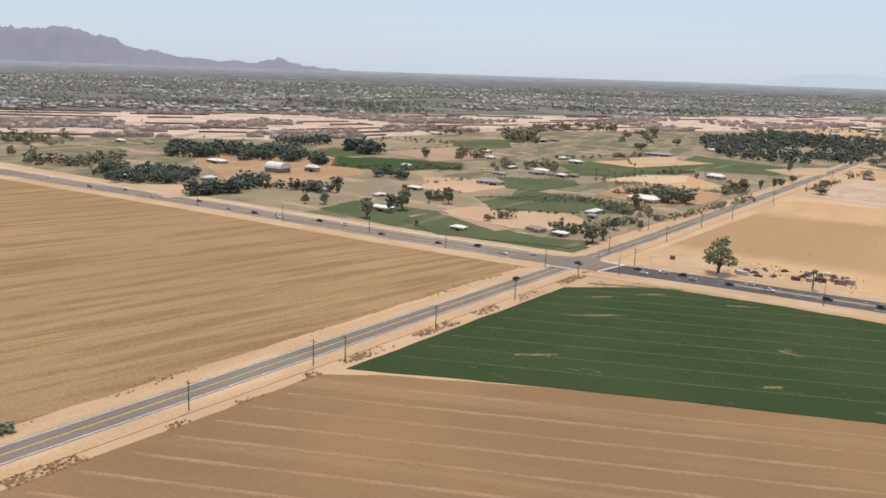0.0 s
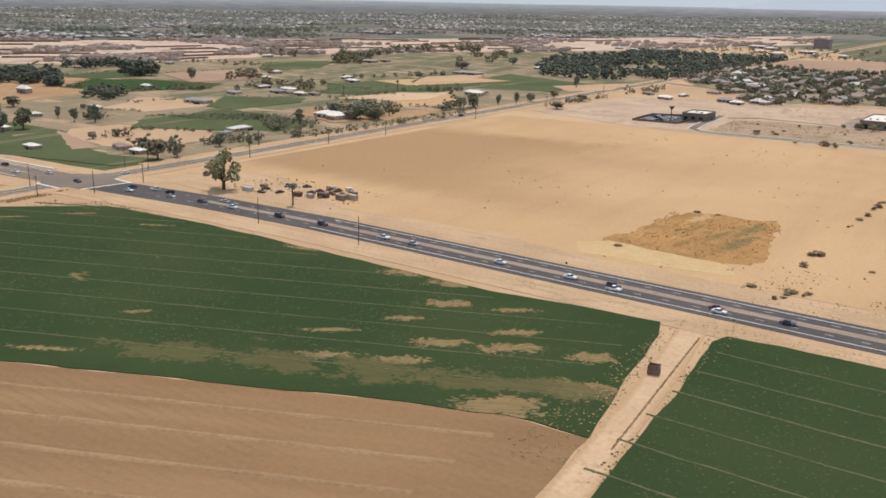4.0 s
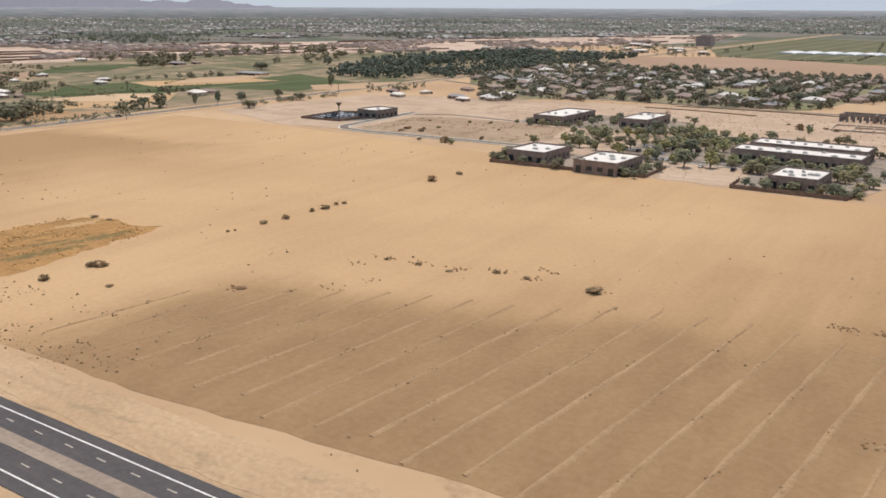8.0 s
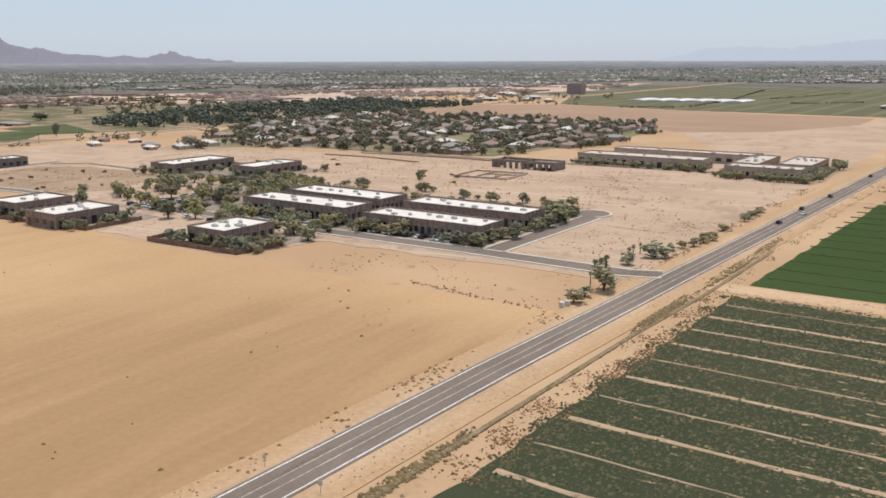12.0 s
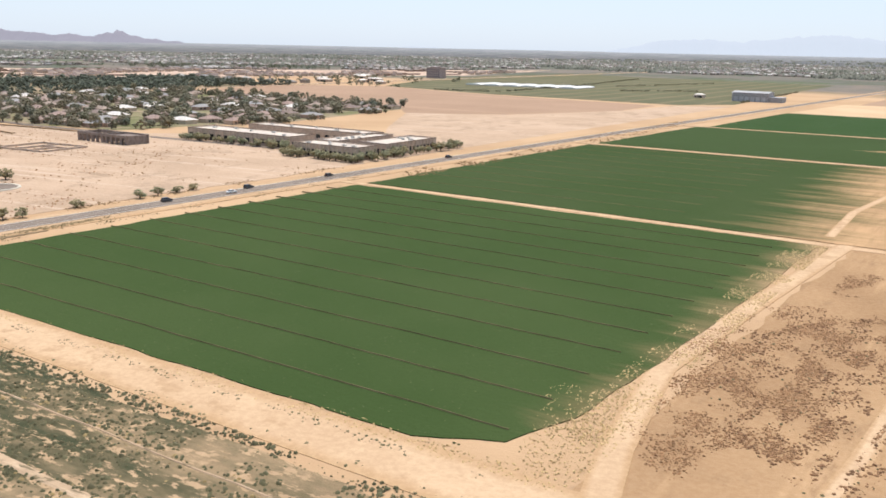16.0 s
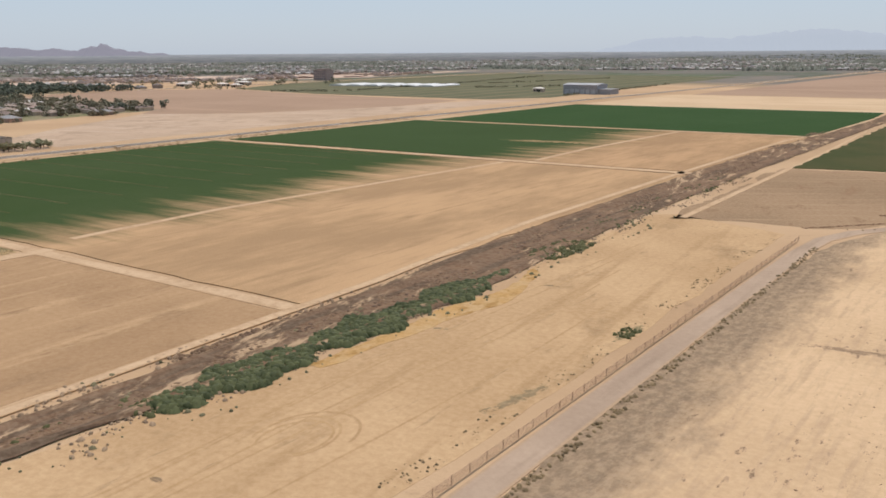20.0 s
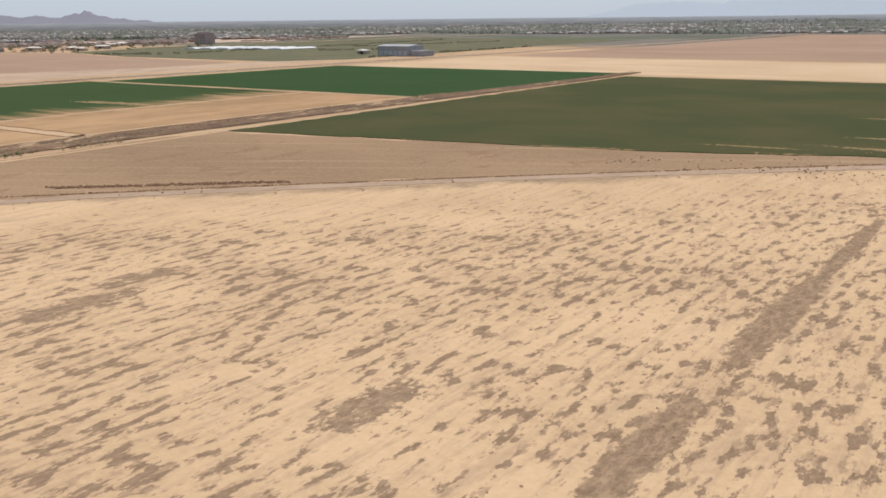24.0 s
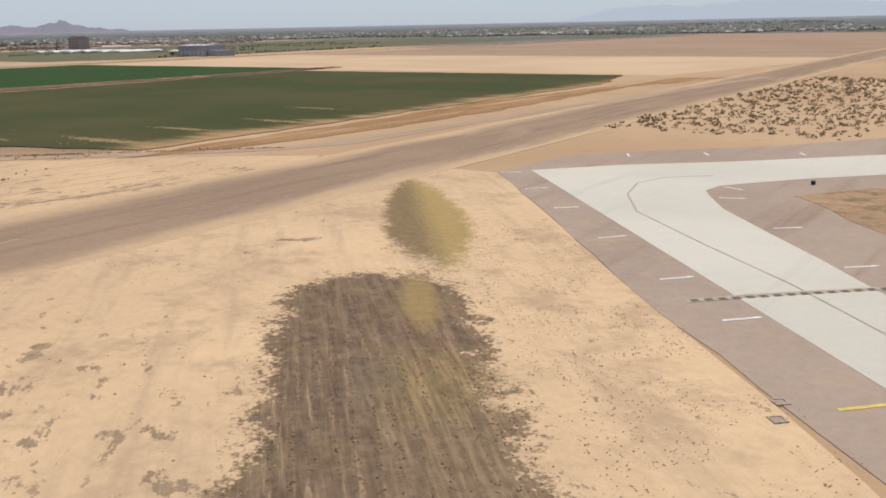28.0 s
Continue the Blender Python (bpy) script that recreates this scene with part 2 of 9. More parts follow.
M["wash_side"] = soil("wash_side_earth", (0.535, 0.352, 0.188), (0.455, 0.29, 0.148), 0.05, streak=(1, 0.35, (0.40, 0.25, 0.122), 0.5, 0.72, 6), spots=(0.12, (0.35, 0.222, 0.112), 0.54, 0.7, (1, 0.5, 1)), spots2=(0.8, (0.34, 0.22, 0.115), 0.6, 0.72, (1, 0.12, 1)), marks=((606, 486.2, 80, 5, 0.8, (0.2, 0.15, 0.08), 1.2), (577.6, 471.7, 0, 0.8, 0.4, (0.18, 0.12, 0.07), 0.8), (619.2, 468.8, 10, 1.4, 0.5, (0.22, 0.16, 0.09), 1.0), (642.6, 470.3, 10, 1.2, 0.4, (0.2, 0.14, 0.08), 1.0), (629, 487, 85, 4, 0.7, (0.16, 0.14, 0.07), 1.2)))
M["plough"] = soil("ploughed_field", (0.262, 0.157, 0.077), (0.22, 0.131, 0.064), 0.02, grit=0.04, streak=(0, 0.1, (0.30, 0.186, 0.095), 0.48, 0.75, 24), lines=(0, 1.6, 0.5, (0.22, 0.128, 0.068), 0.5))
M["strip_brown"] = soil("brown_strip_earth", (0.325, 0.212, 0.122), (0.27, 0.176, 0.1), 0.03, streak=(0, 0.3, (0.38, 0.255, 0.15), 0.5, 0.72, 30), spots=(0.2, (0.25, 0.15, 0.083), 0.56, 0.68, (1, 0.5, 1)))


def bare_field():
    """Pale blown sand over browner tilled soil: a furrowed corner, a brown fan along the cross road, drift streaks."""
    m, nt, b = nodes_of("bare_field", 0.97, 0.04)
    co = coords(nt)
    v, u = axis_of(nt, co, 0), axis_of(nt, co, 1)
    pale, mid, dark, brown = (0.54, 0.355, 0.19), (0.475, 0.305, 0.16), (0.255, 0.153, 0.077), (0.355, 0.218, 0.11)
    drift = noise_of(nt, co, 0.11, 6, 0.62, (1, 0.09, 1), 4.0)
    wob = math_of(nt, "MULTIPLY", math_of(nt, "SUBTRACT", noise_of(nt, co, 0.018, 5), 0.5), 90.0)
    lick = math_of(nt, "MULTIPLY", math_of(nt, "SUBTRACT", noise_of(nt, co, 0.13, 5, 0.65, (1, 0.2, 1)), 0.5), 24.0)
    ragged = math_of(nt, "ADD", wob, lick)
    col = mix_of(nt, step_of(nt, noise_of(nt, co, 0.012, 6), 0.35, 0.65), pale, mid)
    col = mix_of(nt, math_of(nt, "MULTIPLY", step_of(nt, drift, 0.45, 0.8), 0.3), col, brown)
    west = step_of(nt, math_of(nt, "ADD", v, ragged), -136, -112)
    west = math_of(nt, "MULTIPLY", west, math_of(nt, "SUBTRACT", 1.0, step_of(nt, math_of(nt, "ADD", v, ragged), -85, 20)))
    west = math_of(nt, "MULTIPLY", west, step_of(nt, math_of(nt, "ADD", u, math_of(nt, "MULTIPLY", lick, 0.8)), 302, 318))
    west = math_of(nt, "MULTIPLY", west, math_of(nt, "SUBTRACT", 1.0, step_of(nt, math_of(nt, "ADD", u, ragged), 404, 434)))
    col = mix_of(nt, math_of(nt, "MULTIPLY", west, 0.85), col, (0.335, 0.205, 0.104))
    fan = step_of(nt, math_of(nt, "ADD", math_of(nt, "SUBTRACT", v, math_of(nt, "MULTIPLY", u, 0.5)), ragged), -62, 16)
    fan = math_of(nt, "MULTIPLY", fan, math_of(nt, "SUBTRACT", 1.0, step_of(nt, math_of(nt, "ADD", u, lick), 436, 462)))
    fan = math_of(nt, "MULTIPLY", fan, math_of(nt, "ADD", 0.55, math_of(nt, "MULTIPLY", step_of(nt, drift, 0.36, 0.62), 0.45)))
    col = mix_of(nt, fan, col, brown)
    fur = math_of(nt, "SUBTRACT", 1.0, step_of(nt, math_of(nt, "ADD", math_of(nt, "SUBTRACT", u, math_of(nt, "MULTIPLY", v, 0.4)), math_of(nt, "MULTIPLY", ragged, 0.6)), 274, 292))
    fur = math_of(nt, "MULTIPLY", fur, step_of(nt, math_of(nt, "ADD", v, lick), 76, 100))
    fur = math_of(nt, "MULTIPLY", fur, math_of(nt, "SUBTRACT", 1.0, step_of(nt, math_of(nt, "ADD", v, lick), 192, 212)))
    worn = mix_of(nt, step_of(nt, noise_of(nt, co, 0.16, 5, 0.65, (1, 0.35, 1)), 0.3, 0.75), dark, (0.32, 0.198, 0.1))
    col = mix_of(nt, math_of(nt, "MULTIPLY", fur, 0.92), col, worn)
    col = patches(nt, co, col, ((352, 197, 0, 7, 1.0, (0.24, 0.16, 0.085), 1.2), (336, 208, 40, 9, 2.2, (0.235, 0.15, 0.08), 1.6), (326, 206, 60, 7, 1.2, (0.25, 0.16, 0.085), 1.6), (324, 198, 50, 2.5, 0.8, (0.24, 0.16, 0.085), 1.4)), pale)
    fine = noise_of(nt, co, 0.9, 5, 0.7)
    col = mix_of(nt, 0.06, col, mix_of(nt, step_of(nt, fine, 0.3, 0.7), (0.12, 0.08, 0.05), (0.75, 0.6, 0.42)))
    lnk(nt, col, b.inputs["Base Color"])
    bump_of(nt, b, fine, 0.2, 0.1)
    return m


M["bare_d"] = bare_field()
M["brown"] = soil("brown_field", (0.375, 0.25, 0.172), (0.325, 0.213, 0.145), 0.01, streak=(0, 0.06, (0.44, 0.295, 0.2), 0.5, 0.75))
M["lot"] = soil("graded_lot", (0.505, 0.366, 0.257), (0.435, 0.312, 0.216), 0.03, spots=(0.12, (0.38, 0.275, 0.192), 0.54, 0.66, (1, 0.5, 1)), streak=(0, 0.3, (0.555, 0.425, 0.32), 0.52, 0.66, 8), spots2=(0.5, (0.33, 0.24, 0.165), 0.6, 0.69, (0.15, 1, 1)), marks=[(a, b, c, d, e, (0.3, 0.215, 0.145), 1.0) for a, b, c, d, e in ((612, 41, 5, 7, 1.2), (618, 54, 0, 8, 1.0), (611, 71, -8, 6, 1.6), (602, 86, 0, 8, 1.4), (634, 60, 4, 16, 1.1), (640, 20, 0, 18, 1.0), (628, 95, 0, 14, 1.0), (585, 205, 0, 10, 2.0), (606, 190, 10, 9, 1.4), (540, 226, -5, 8, 1.2), (622, 178, 0, 12, 1.3))])
M["lot_b"] = soil("weedy_vacant_lot", (0.385, 0.275, 0.185), (0.325, 0.228, 0.15), 0.04, streak=(0, 0.25, (0.45, 0.33, 0.225), 0.5, 0.68, 10), spots=(0.14, (0.25, 0.18, 0.11), 0.54, 0.66, (1, 0.5, 1)))
M["track"] = soil("farm_track", (0.58, 0.405, 0.25), (0.52, 0.355, 0.215), 0.1, spots=(0.3, (0.46, 0.305, 0.175), 0.52, 0.66, (1, 1, 1)), rim=((0.46, 0.297, 0.16), 0.5, 1.0))
M["nursery"] = crop("nursery_rows", (0.175, 0.168, 0.10), (0.145, 0.145, 0.085), (0.34, 0.26, 0.16), rows=(26.0, 0.5), axis=1)
M["pale"] = soil("pale_field", (0.62, 0.45, 0.28), (0.55, 0.385, 0.235), 0.015, streak=(0, 0.06, (0.50, 0.34, 0.2), 0.55, 0.8))
M["scrubland"] = soil("scrub_land", (0.405, 0.256, 0.136), (0.345, 0.213, 0.112), 0.03, grit=0.08, spots=(0.05, (0.31, 0.188, 0.097), 0.48, 0.68, (1, 0.4, 1)), streak=(1, 0.2, (0.51, 0.333, 0.182), 0.53, 0.72), spots2=(0.3, (0.31, 0.192, 0.102), 0.54, 0.68, (1, 0.3, 1)))


def patchy_field():
    """Pale dust over rows, broken by many short dark mats of dry weed that run with the rows."""
    m, nt, b = nodes_of("pale_patchy_field", 0.97, 0.04)
    co = coords(nt)
    v, u = axis_of(nt, co, 0), axis_of(nt, co, 1)
    pale, dim, dark = (0.65, 0.45, 0.265), (0.565, 0.385, 0.222), (0.195, 0.124, 0.075)
    col = mix_of(nt, step_of(nt, noise_of(nt, co, 0.05, 6), 0.35, 0.65), pale, dim)
    col = mix_of(nt, math_of(nt, "MULTIPLY", step_of(nt, noise_of(nt, co, 0.9, 5, 0.65, (1, 0.1, 1)), 0.46, 0.68), 0.7), col, (0.46, 0.315, 0.19))
    tri = math_of(nt, "PINGPONG", math_of(nt, "DIVIDE", math_of(nt, "ADD", v, math_of(nt, "MULTIPLY", noise_of(nt, co, 0.05, 2), 3.0)), 1.45), 0.5)
    row = math_of(nt, "MULTIPLY", math_of(nt, "SUBTRACT", tri, 0.25), 0.12)
    side = math_of(nt, "MINIMUM", math_of(nt, "SUBTRACT", v, 500.0), math_of(nt, "MULTIPLY", math_of(nt, "SUBTRACT", math_of(nt, "SUBTRACT", v, 494.0), math_of(nt, "MULTIPLY", math_of(nt, "SUBTRACT", u, 702.0), 1.02)), 0.7))
    calm = math_of(nt, "MULTIPLY", math_of(nt, "SUBTRACT", step_of(nt, side, 3.0, 34.0), 1.0), 0.11)
    wide = math_of(nt, "MULTIPLY", math_of(nt, "SUBTRACT", noise_of(nt, co, 0.05, 3), 0.5), 0.28)
    base_n = math_of(nt, "ADD", math_of(nt, "ADD", row, calm), wide)
    mats = math_of(nt, "ADD", noise_of(nt, co, 0.8, 6, 0.64, (1, 0.42, 1)), base_n)
    weave = mix_of(nt, step_of(nt, noise_of(nt, co, 2.2, 5, 0.7, (1, 0.4, 1)), 0.35, 0.65), dark, (0.285, 0.188, 0.117))
    thin = math_of(nt, "ADD", noise_of(nt, co, 1.3, 5, 0.65, (1, 0.3, 1)), base_n)
    col = mix_of(nt, math_of(nt, "MULTIPLY", step_of(nt, thin, 0.55, 0.62), 0.7), col, (0.34, 0.225, 0.138))
    col = mix_of(nt, math_of(nt, "MULTIPLY", step_of(nt, mats, 0.53, 0.582), 0.92), col, weave)
    rag = math_of(nt, "MULTIPLY", math_of(nt, "SUBTRACT", noise_of(nt, co, 0.22, 6, 0.7, (1, 0.5, 1)), 0.5), 14.0)
    near_road = math_of(nt, "SUBTRACT", 1.0, step_of(nt, math_of(nt, "ADD", side, rag), -2.5, 5.0))
    bushy = mix_of(nt, step_of(nt, noise_of(nt, co, 1.1, 6, 0.7, (1, 0.5, 1)), 0.38, 0.64), (0.165, 0.118, 0.078), (0.31, 0.22, 0.14))
    col = mix_of(nt, math_of(nt, "MULTIPLY", near_road, 0.85), col, bushy)
    grey = (0.215, 0.14, 0.087)
    col = patches(nt, co, col, ((745, 641, 88, 90, 8.5, (0.6, 0.42, 0.247), 0.5), (754, 633.5, 88, 46, 6.5, (0.6, 0.42, 0.247), 0.5), (736.5, 623.9, 93, 14.5, 2.7, (0.19, 0.132, 0.088), 0.5, 1), (751, 621, 60, 4, 1.8, (0.2, 0.14, 0.092), 0.8, 1), (718.8, 626.4, 90, 2.6, 2.2, (0.22, 0.155, 0.105), 0.9, 1),
        (635.5, 530, 0, 8, 1.2, grey, 0.8), (631, 526, -4, 5, 1.0, grey, 0.9), (665, 529, 20, 6, 1.6, grey, 0.9), (636, 509.5, 6, 5.5, 0.8, grey, 0.8), (641, 521, -20, 4.5, 1.3, grey, 0.9), (690, 555, 80, 7, 2.6, grey, 1.0), (698.5, 552, 80, 6, 1.8, grey, 1.0), (688.5, 590, 88, 6, 2.4, grey, 1.0), (789, 632, 55, 5.5, 1.2, (0.27, 0.19, 0.125), 0.9), (797, 636.5, 78, 11, 0.8, (0.27, 0.19, 0.125), 0.9), (788, 614.5, 75, 8, 1.6, (0.25, 0.18, 0.12), 0.9), (789, 626.5, 75, 5.5, 1.0, (0.25, 0.18, 0.12), 0.9)), pale)
    col = patches(nt, co, col, ((692, 606.8, 90, 11, 1.7, grey, 0.7, 1), (721, 606.9, 90, 18, 1.9, grey, 0.6, 1), (748, 607, 90, 21, 1.2, grey, 0.8, 1)), pale, 0.8)
    fine = noise_of(nt, co, 1.3, 5, 0.7)
    col = mix_of(nt, 0.1, col, mix_of(nt, step_of(nt, fine, 0.3, 0.7), (0.12, 0.08, 0.05), (0.75, 0.6, 0.42)))
    lnk(nt, col, b.inputs["Base Color"])
    bump_of(nt, b, fine, 0.4, 0.1)
    return m


M["patchy"] = patchy_field()


def runway_side():
    """Pale sandy earth with a burnt band, a dry olive growth at its head and low grey weed mats."""
    m, nt, b = nodes_of("runway_side_earth", 0.97, 0.04)
    co = coords(nt)
    v, u = axis_of(nt, co, 0), axis_of(nt, co, 1)
    mul = lambda p, q: math_of(nt, "MULTIPLY", p, q)
    add = lambda p, q: math_of(nt, "ADD", p, q)
    inv = lambda p: math_of(nt, "SUBTRACT", 1.0, p)
    pale, dim, grey = (0.69, 0.485, 0.288), (0.625, 0.434, 0.256), (0.225, 0.155, 0.096)
    col = mix_of(nt, step_of(nt, noise_of(nt, co, 0.05, 6), 0.35, 0.65), pale, dim)
    col = mix_of(nt, mul(step_of(nt, noise_of(nt, co, 0.4, 6, 0.65, (0.1, 1, 1), -44), 0.48, 0.7), 0.6), col, (0.46, 0.325, 0.205))
    col = mix_of(nt, mul(step_of(nt, noise_of(nt, co, 0.16, 7, 0.7), 0.47, 0.66), 0.7), col, (0.43, 0.295, 0.18))
    blown = add(v, mul(math_of(nt, "SUBTRACT", noise_of(nt, co, 0.12, 6, 0.68, (0.5, 1, 1), -60), 0.5), 30.0))
    col = mix_of(nt, mul(inv(step_of(nt, blown, 659.0, 676.0)), 0.22), col, (0.40, 0.272, 0.172))
    n = add(add(mul(u, 0.656), mul(v, 0.754)), -1030.7)      # across the band, and along it from its head
    s = add(add(mul(u, -0.754), mul(v, 0.656)), 149.5)
    streak = noise_of(nt, co, 2.6, 5, 0.7, (0.07, 1, 1), -44)
    rag = mul(math_of(nt, "SUBTRACT", noise_of(nt, co, 0.55, 7, 0.72), 0.5), 1.1)
    tuft = mul(math_of(nt, "SUBTRACT", noise_of(nt, co, 3.2, 4, 0.7), 0.5), 0.9)

    def oval(n0, s0, hn, hs, soft, rough=1.0):
        q = math_of(nt, "SQRT", add(math_of(nt, "POWER", mul(add(n, -n0), 1 / hn), 2.0), math_of(nt, "POWER", mul(add(s, -s0), 1 / hs), 2.0)))
        return inv(step_of(nt, add(q, mul(add(rag, tuft), rough)), 1.0 - soft, 1.0 + 0.25 * soft))

    head = math_of(nt, "MAXIMUM", inv(mul(s, 0.2)), 0.0)
    q = math_of(nt, "SQRT", add(math_of(nt, "POWER", mul(n, 1 / 5.4), 2.0), math_of(nt, "POWER", head, 2.0)))
    wide = mul(math_of(nt, "SUBTRACT", noise_of(nt, co, 0.16, 3, 0.6), 0.5), 0.7)
    burnt = inv(step_of(nt, add(add(q, wide), mul(add(rag, tuft), 1.15)), 0.9, 1.1))
    burn = mix_of(nt, step_of(nt, streak, 0.36, 0.64), (0.112, 0.074, 0.048), (0.21, 0.138, 0.084))
    burn = mix_of(nt, mul(step_of(nt, streak, 0.54, 0.68), step_of(nt, s, 4.0, 24.0)), burn, (0.36, 0.248, 0.15))
    burn = mix_of(nt, mul(step_of(nt, n, -2.5, 3.0), step_of(nt, s, 10.0, 24.0)), burn, mix_of(nt, step_of(nt, streak, 0.4, 0.66), (0.16, 0.108, 0.062), (0.29, 0.2, 0.115)))
    burn = mix_of(nt, mul(step_of(nt, noise_of(nt, co, 0.7, 6, 0.72), 0.46, 0.68), 0.6), burn, (0.27, 0.185, 0.115))
    burn = mix_of(nt, mul(step_of(nt, noise_of(nt, co, 0.25, 4, 0.6), 0.5, 0.68), 0.55), burn, (0.19, 0.138, 0.068))
    col = mix_of(nt, burnt, col, burn)
    col = mix_of(nt, mul(oval(0.0, 18.0, 1.8, 3.4, 0.6), 0.6), col, (0.155, 0.118, 0.09))
    dry = mix_of(nt, step_of(nt, add(n, mul(streak, 2.0)), 4.6, 7.2), (0.215, 0.15, 0.075), (0.385, 0.27, 0.105))
    col = mix_of(nt, mul(oval(2.7, 6.0, 1.3, 6.5, 0.6, 0.7), 0.85), col, (0.33, 0.225, 0.088))
    col = mix_of(nt, mul(oval(2.6, 18.5, 3.6, 5.0, 0.9, 1.0), 0.75), col, mix_of(nt, step_of(nt, streak, 0.4, 0.65), (0.2, 0.14, 0.065), (0.34, 0.235, 0.1)))
    egg = mul(step_of(nt, s, -40.0, -8.0), 1.4)              # the growth widens towards the burnt band
    qe = math_of(nt, "SQRT", add(math_of(nt, "POWER", math_of(nt, "DIVIDE", add(n, -4.8), add(egg, 2.5)), 2.0), math_of(nt, "POWER", mul(add(s, 19.5), 1 / 18.5), 2.0)))
    col = mix_of(nt, inv(step_of(nt, add(add(qe, mul(wide, 0.7)), mul(add(rag, tuft), 0.8)), 0.8, 1.1)), col, dry)
    broken = add(noise_of(nt, co, 0.62, 7, 0.74, (0.6, 1, 1), -40), mul(inv(step_of(nt, u, 758.0, 784.0)), 0.085))
    col = mix_of(nt, mul(mul(step_of(nt, broken, 0.625, 0.66), inv(burnt)), 0.85), col, mix_of(nt, step_of(nt, streak, 0.4, 0.65), grey, (0.34, 0.235, 0.145)))
    col = patches(nt, co, col, [(mu, mv, turn, along, across, grey, soft) for mu, mv, turn, along, across, soft in (
        (765.5, 662.8, 60, 5.5, 1.6, 1.6), (757.5, 661, 80, 3, 0.9, 1.6), (742.5, 660.6, 70, 3, 0.9, 1.6), (747.6, 661.6, 60, 2.4, 0.9, 1.6), (750, 671.8, 60, 1.8, 0.8, 1.6), (751, 676.5, -50, 3.6, 1.3, 1.6), (754.2, 678.6, -30, 2.4, 1.0, 1.6), (760, 683.6, -60, 3.4, 1.1, 1.6), (769.5, 674.5, -50, 1.6, 0.6, 1.6), (765.7, 677.5, -20, 1.4, 0.7, 1.6), (752, 667.2, 20, 1.2, 0.6, 1.8), (745, 668, 60, 5, 1.4, 1.8), (740, 684, -50, 6, 2.4, 1.8), (794.4, 668.5, 40, 2.0, 0.6, 0.8))], pale)
    fine = noise_of(nt, co, 1.3, 5, 0.7)
    col = mix_of(nt, 0.08, col, mix_of(nt, step_of(nt, fine, 0.3, 0.7), (0.12, 0.08, 0.05), (0.75, 0.6, 0.42)))
    lnk(nt, col, b.inputs["Base Color"])
    bump_of(nt, b, fine, 0.4, 0.1)
    return m


M["rust"] = soil("rust_weeds", (0.42, 0.225, 0.075), (0.33, 0.175, 0.058), 0.08, spots=(0.16, (0.2, 0.115, 0.04), 0.52, 0.66, (0.3, 1, 1)), streak=(1, 0.35, (0.5, 0.33, 0.165), 0.56, 0.7, 8), spots2=(0.6, (0.24, 0.13, 0.042), 0.52, 0.64, (1, 0.3, 1)), marks=[(a, b, c, d, e, f, 1.2) for a, b, c, d, e, f in ((312, 46, 82, 11, 2.4, (0.12, 0.1, 0.036)), (327, 44.5, 84, 10, 2.2, (0.135, 0.108, 0.04)), (306, 36, 80, 8, 1.6, (0.2, 0.11, 0.036)), (320, 33, 82, 9, 1.5, (0.21, 0.12, 0.04)), (318, 40, 82, 6, 1.4, (0.13, 0.11, 0.04)), (331, 30, 80, 6, 2.0, (0.5, 0.325, 0.165)))])
M["crop_c"] = crop("young_crop", (0.042, 0.068, 0.026), (0.057, 0.080, 0.031), (0.40, 0.255, 0.13), holes=(0.12, 0.64, 0.74), marks=[(a, b, c, d, e, (0.34, 0.222, 0.112), 1.8) for a, b, c, d, e in [(236.6, 18.0, 38, 4.9, 2.2), (241.0, 29.3, 38, 4.4, 1.4), (232.1, 35.6, 38, 5.1, 1.6), (225.4, 38.4, 38, 5.7, 2.4), (220.2, 28.0, 38, 5.2, 2.1), (210.7, 27.5, 38, 4.6, 2.2), (205.4, 17.2, 38, 5.0, 1.6), (213.6, 10.4, 38, 5.4, 1.1), (225.4, 16.4, 38, 4.0, 1.3), (230.0, 50.3, 38, 3.9, 2.4), (246.0, -0.4, 20, 5.5, 2.2), (246.1, 11.3, 20, 5.5, 2.6), (246.1, -28.7, 10, 5.0, 1.4), (206.9, 48.4, 37, 8.4, 4.5), (218.9, 54.8, 37, 6.4, 3.6), (238, -70, 30, 5, 0.8), (203, -95, 42, 7.4, 0.9), (164, -91, 42, 5.6, 0.8), (178, -44, 42, 3.4, 0.8), (199, -22, 42, 3, 0.9), (221, -103, 42, 4.4, 0.9), (234, -93, 42, 4.5, 0.8), (180, -19, 30, 6, 1.0)]] + [(214 + 0.45 * (v - 50) + 1.5, v, 24, 11, 4.5, (0.135, 0.115, 0.052), 1.6) for v in (52, 40, 27, 13, -2)], squash=0.4)
M["crop_rows"] = crop("strip_crop", (0.042, 0.068, 0.026), (0.057, 0.080, 0.031), (0.36, 0.235, 0.12), holes=(0.1, 0.64, 0.78), squash=0.25)
M["crop_f"] = crop("thin_row_crop", (0.058, 0.069, 0.038), (0.072, 0.08, 0.045), (0.485, 0.34, 0.203), holes=(0.95, 0.525, 0.6, 272, 335, 0.1), bare=(0, 325, 408, 130), squash=0.4)
M["crop_1"] = crop("dense_crop", (0.052, 0.086, 0.027), (0.064, 0.097, 0.033), (0.45, 0.30, 0.17), bare=(0, 380, 396, 22))
M["crop_2"] = crop("thinning_crop", (0.053, 0.085, 0.028), (0.064, 0.092, 0.034), (0.51, 0.328, 0.178), bare=(0, 366, 396, 62))
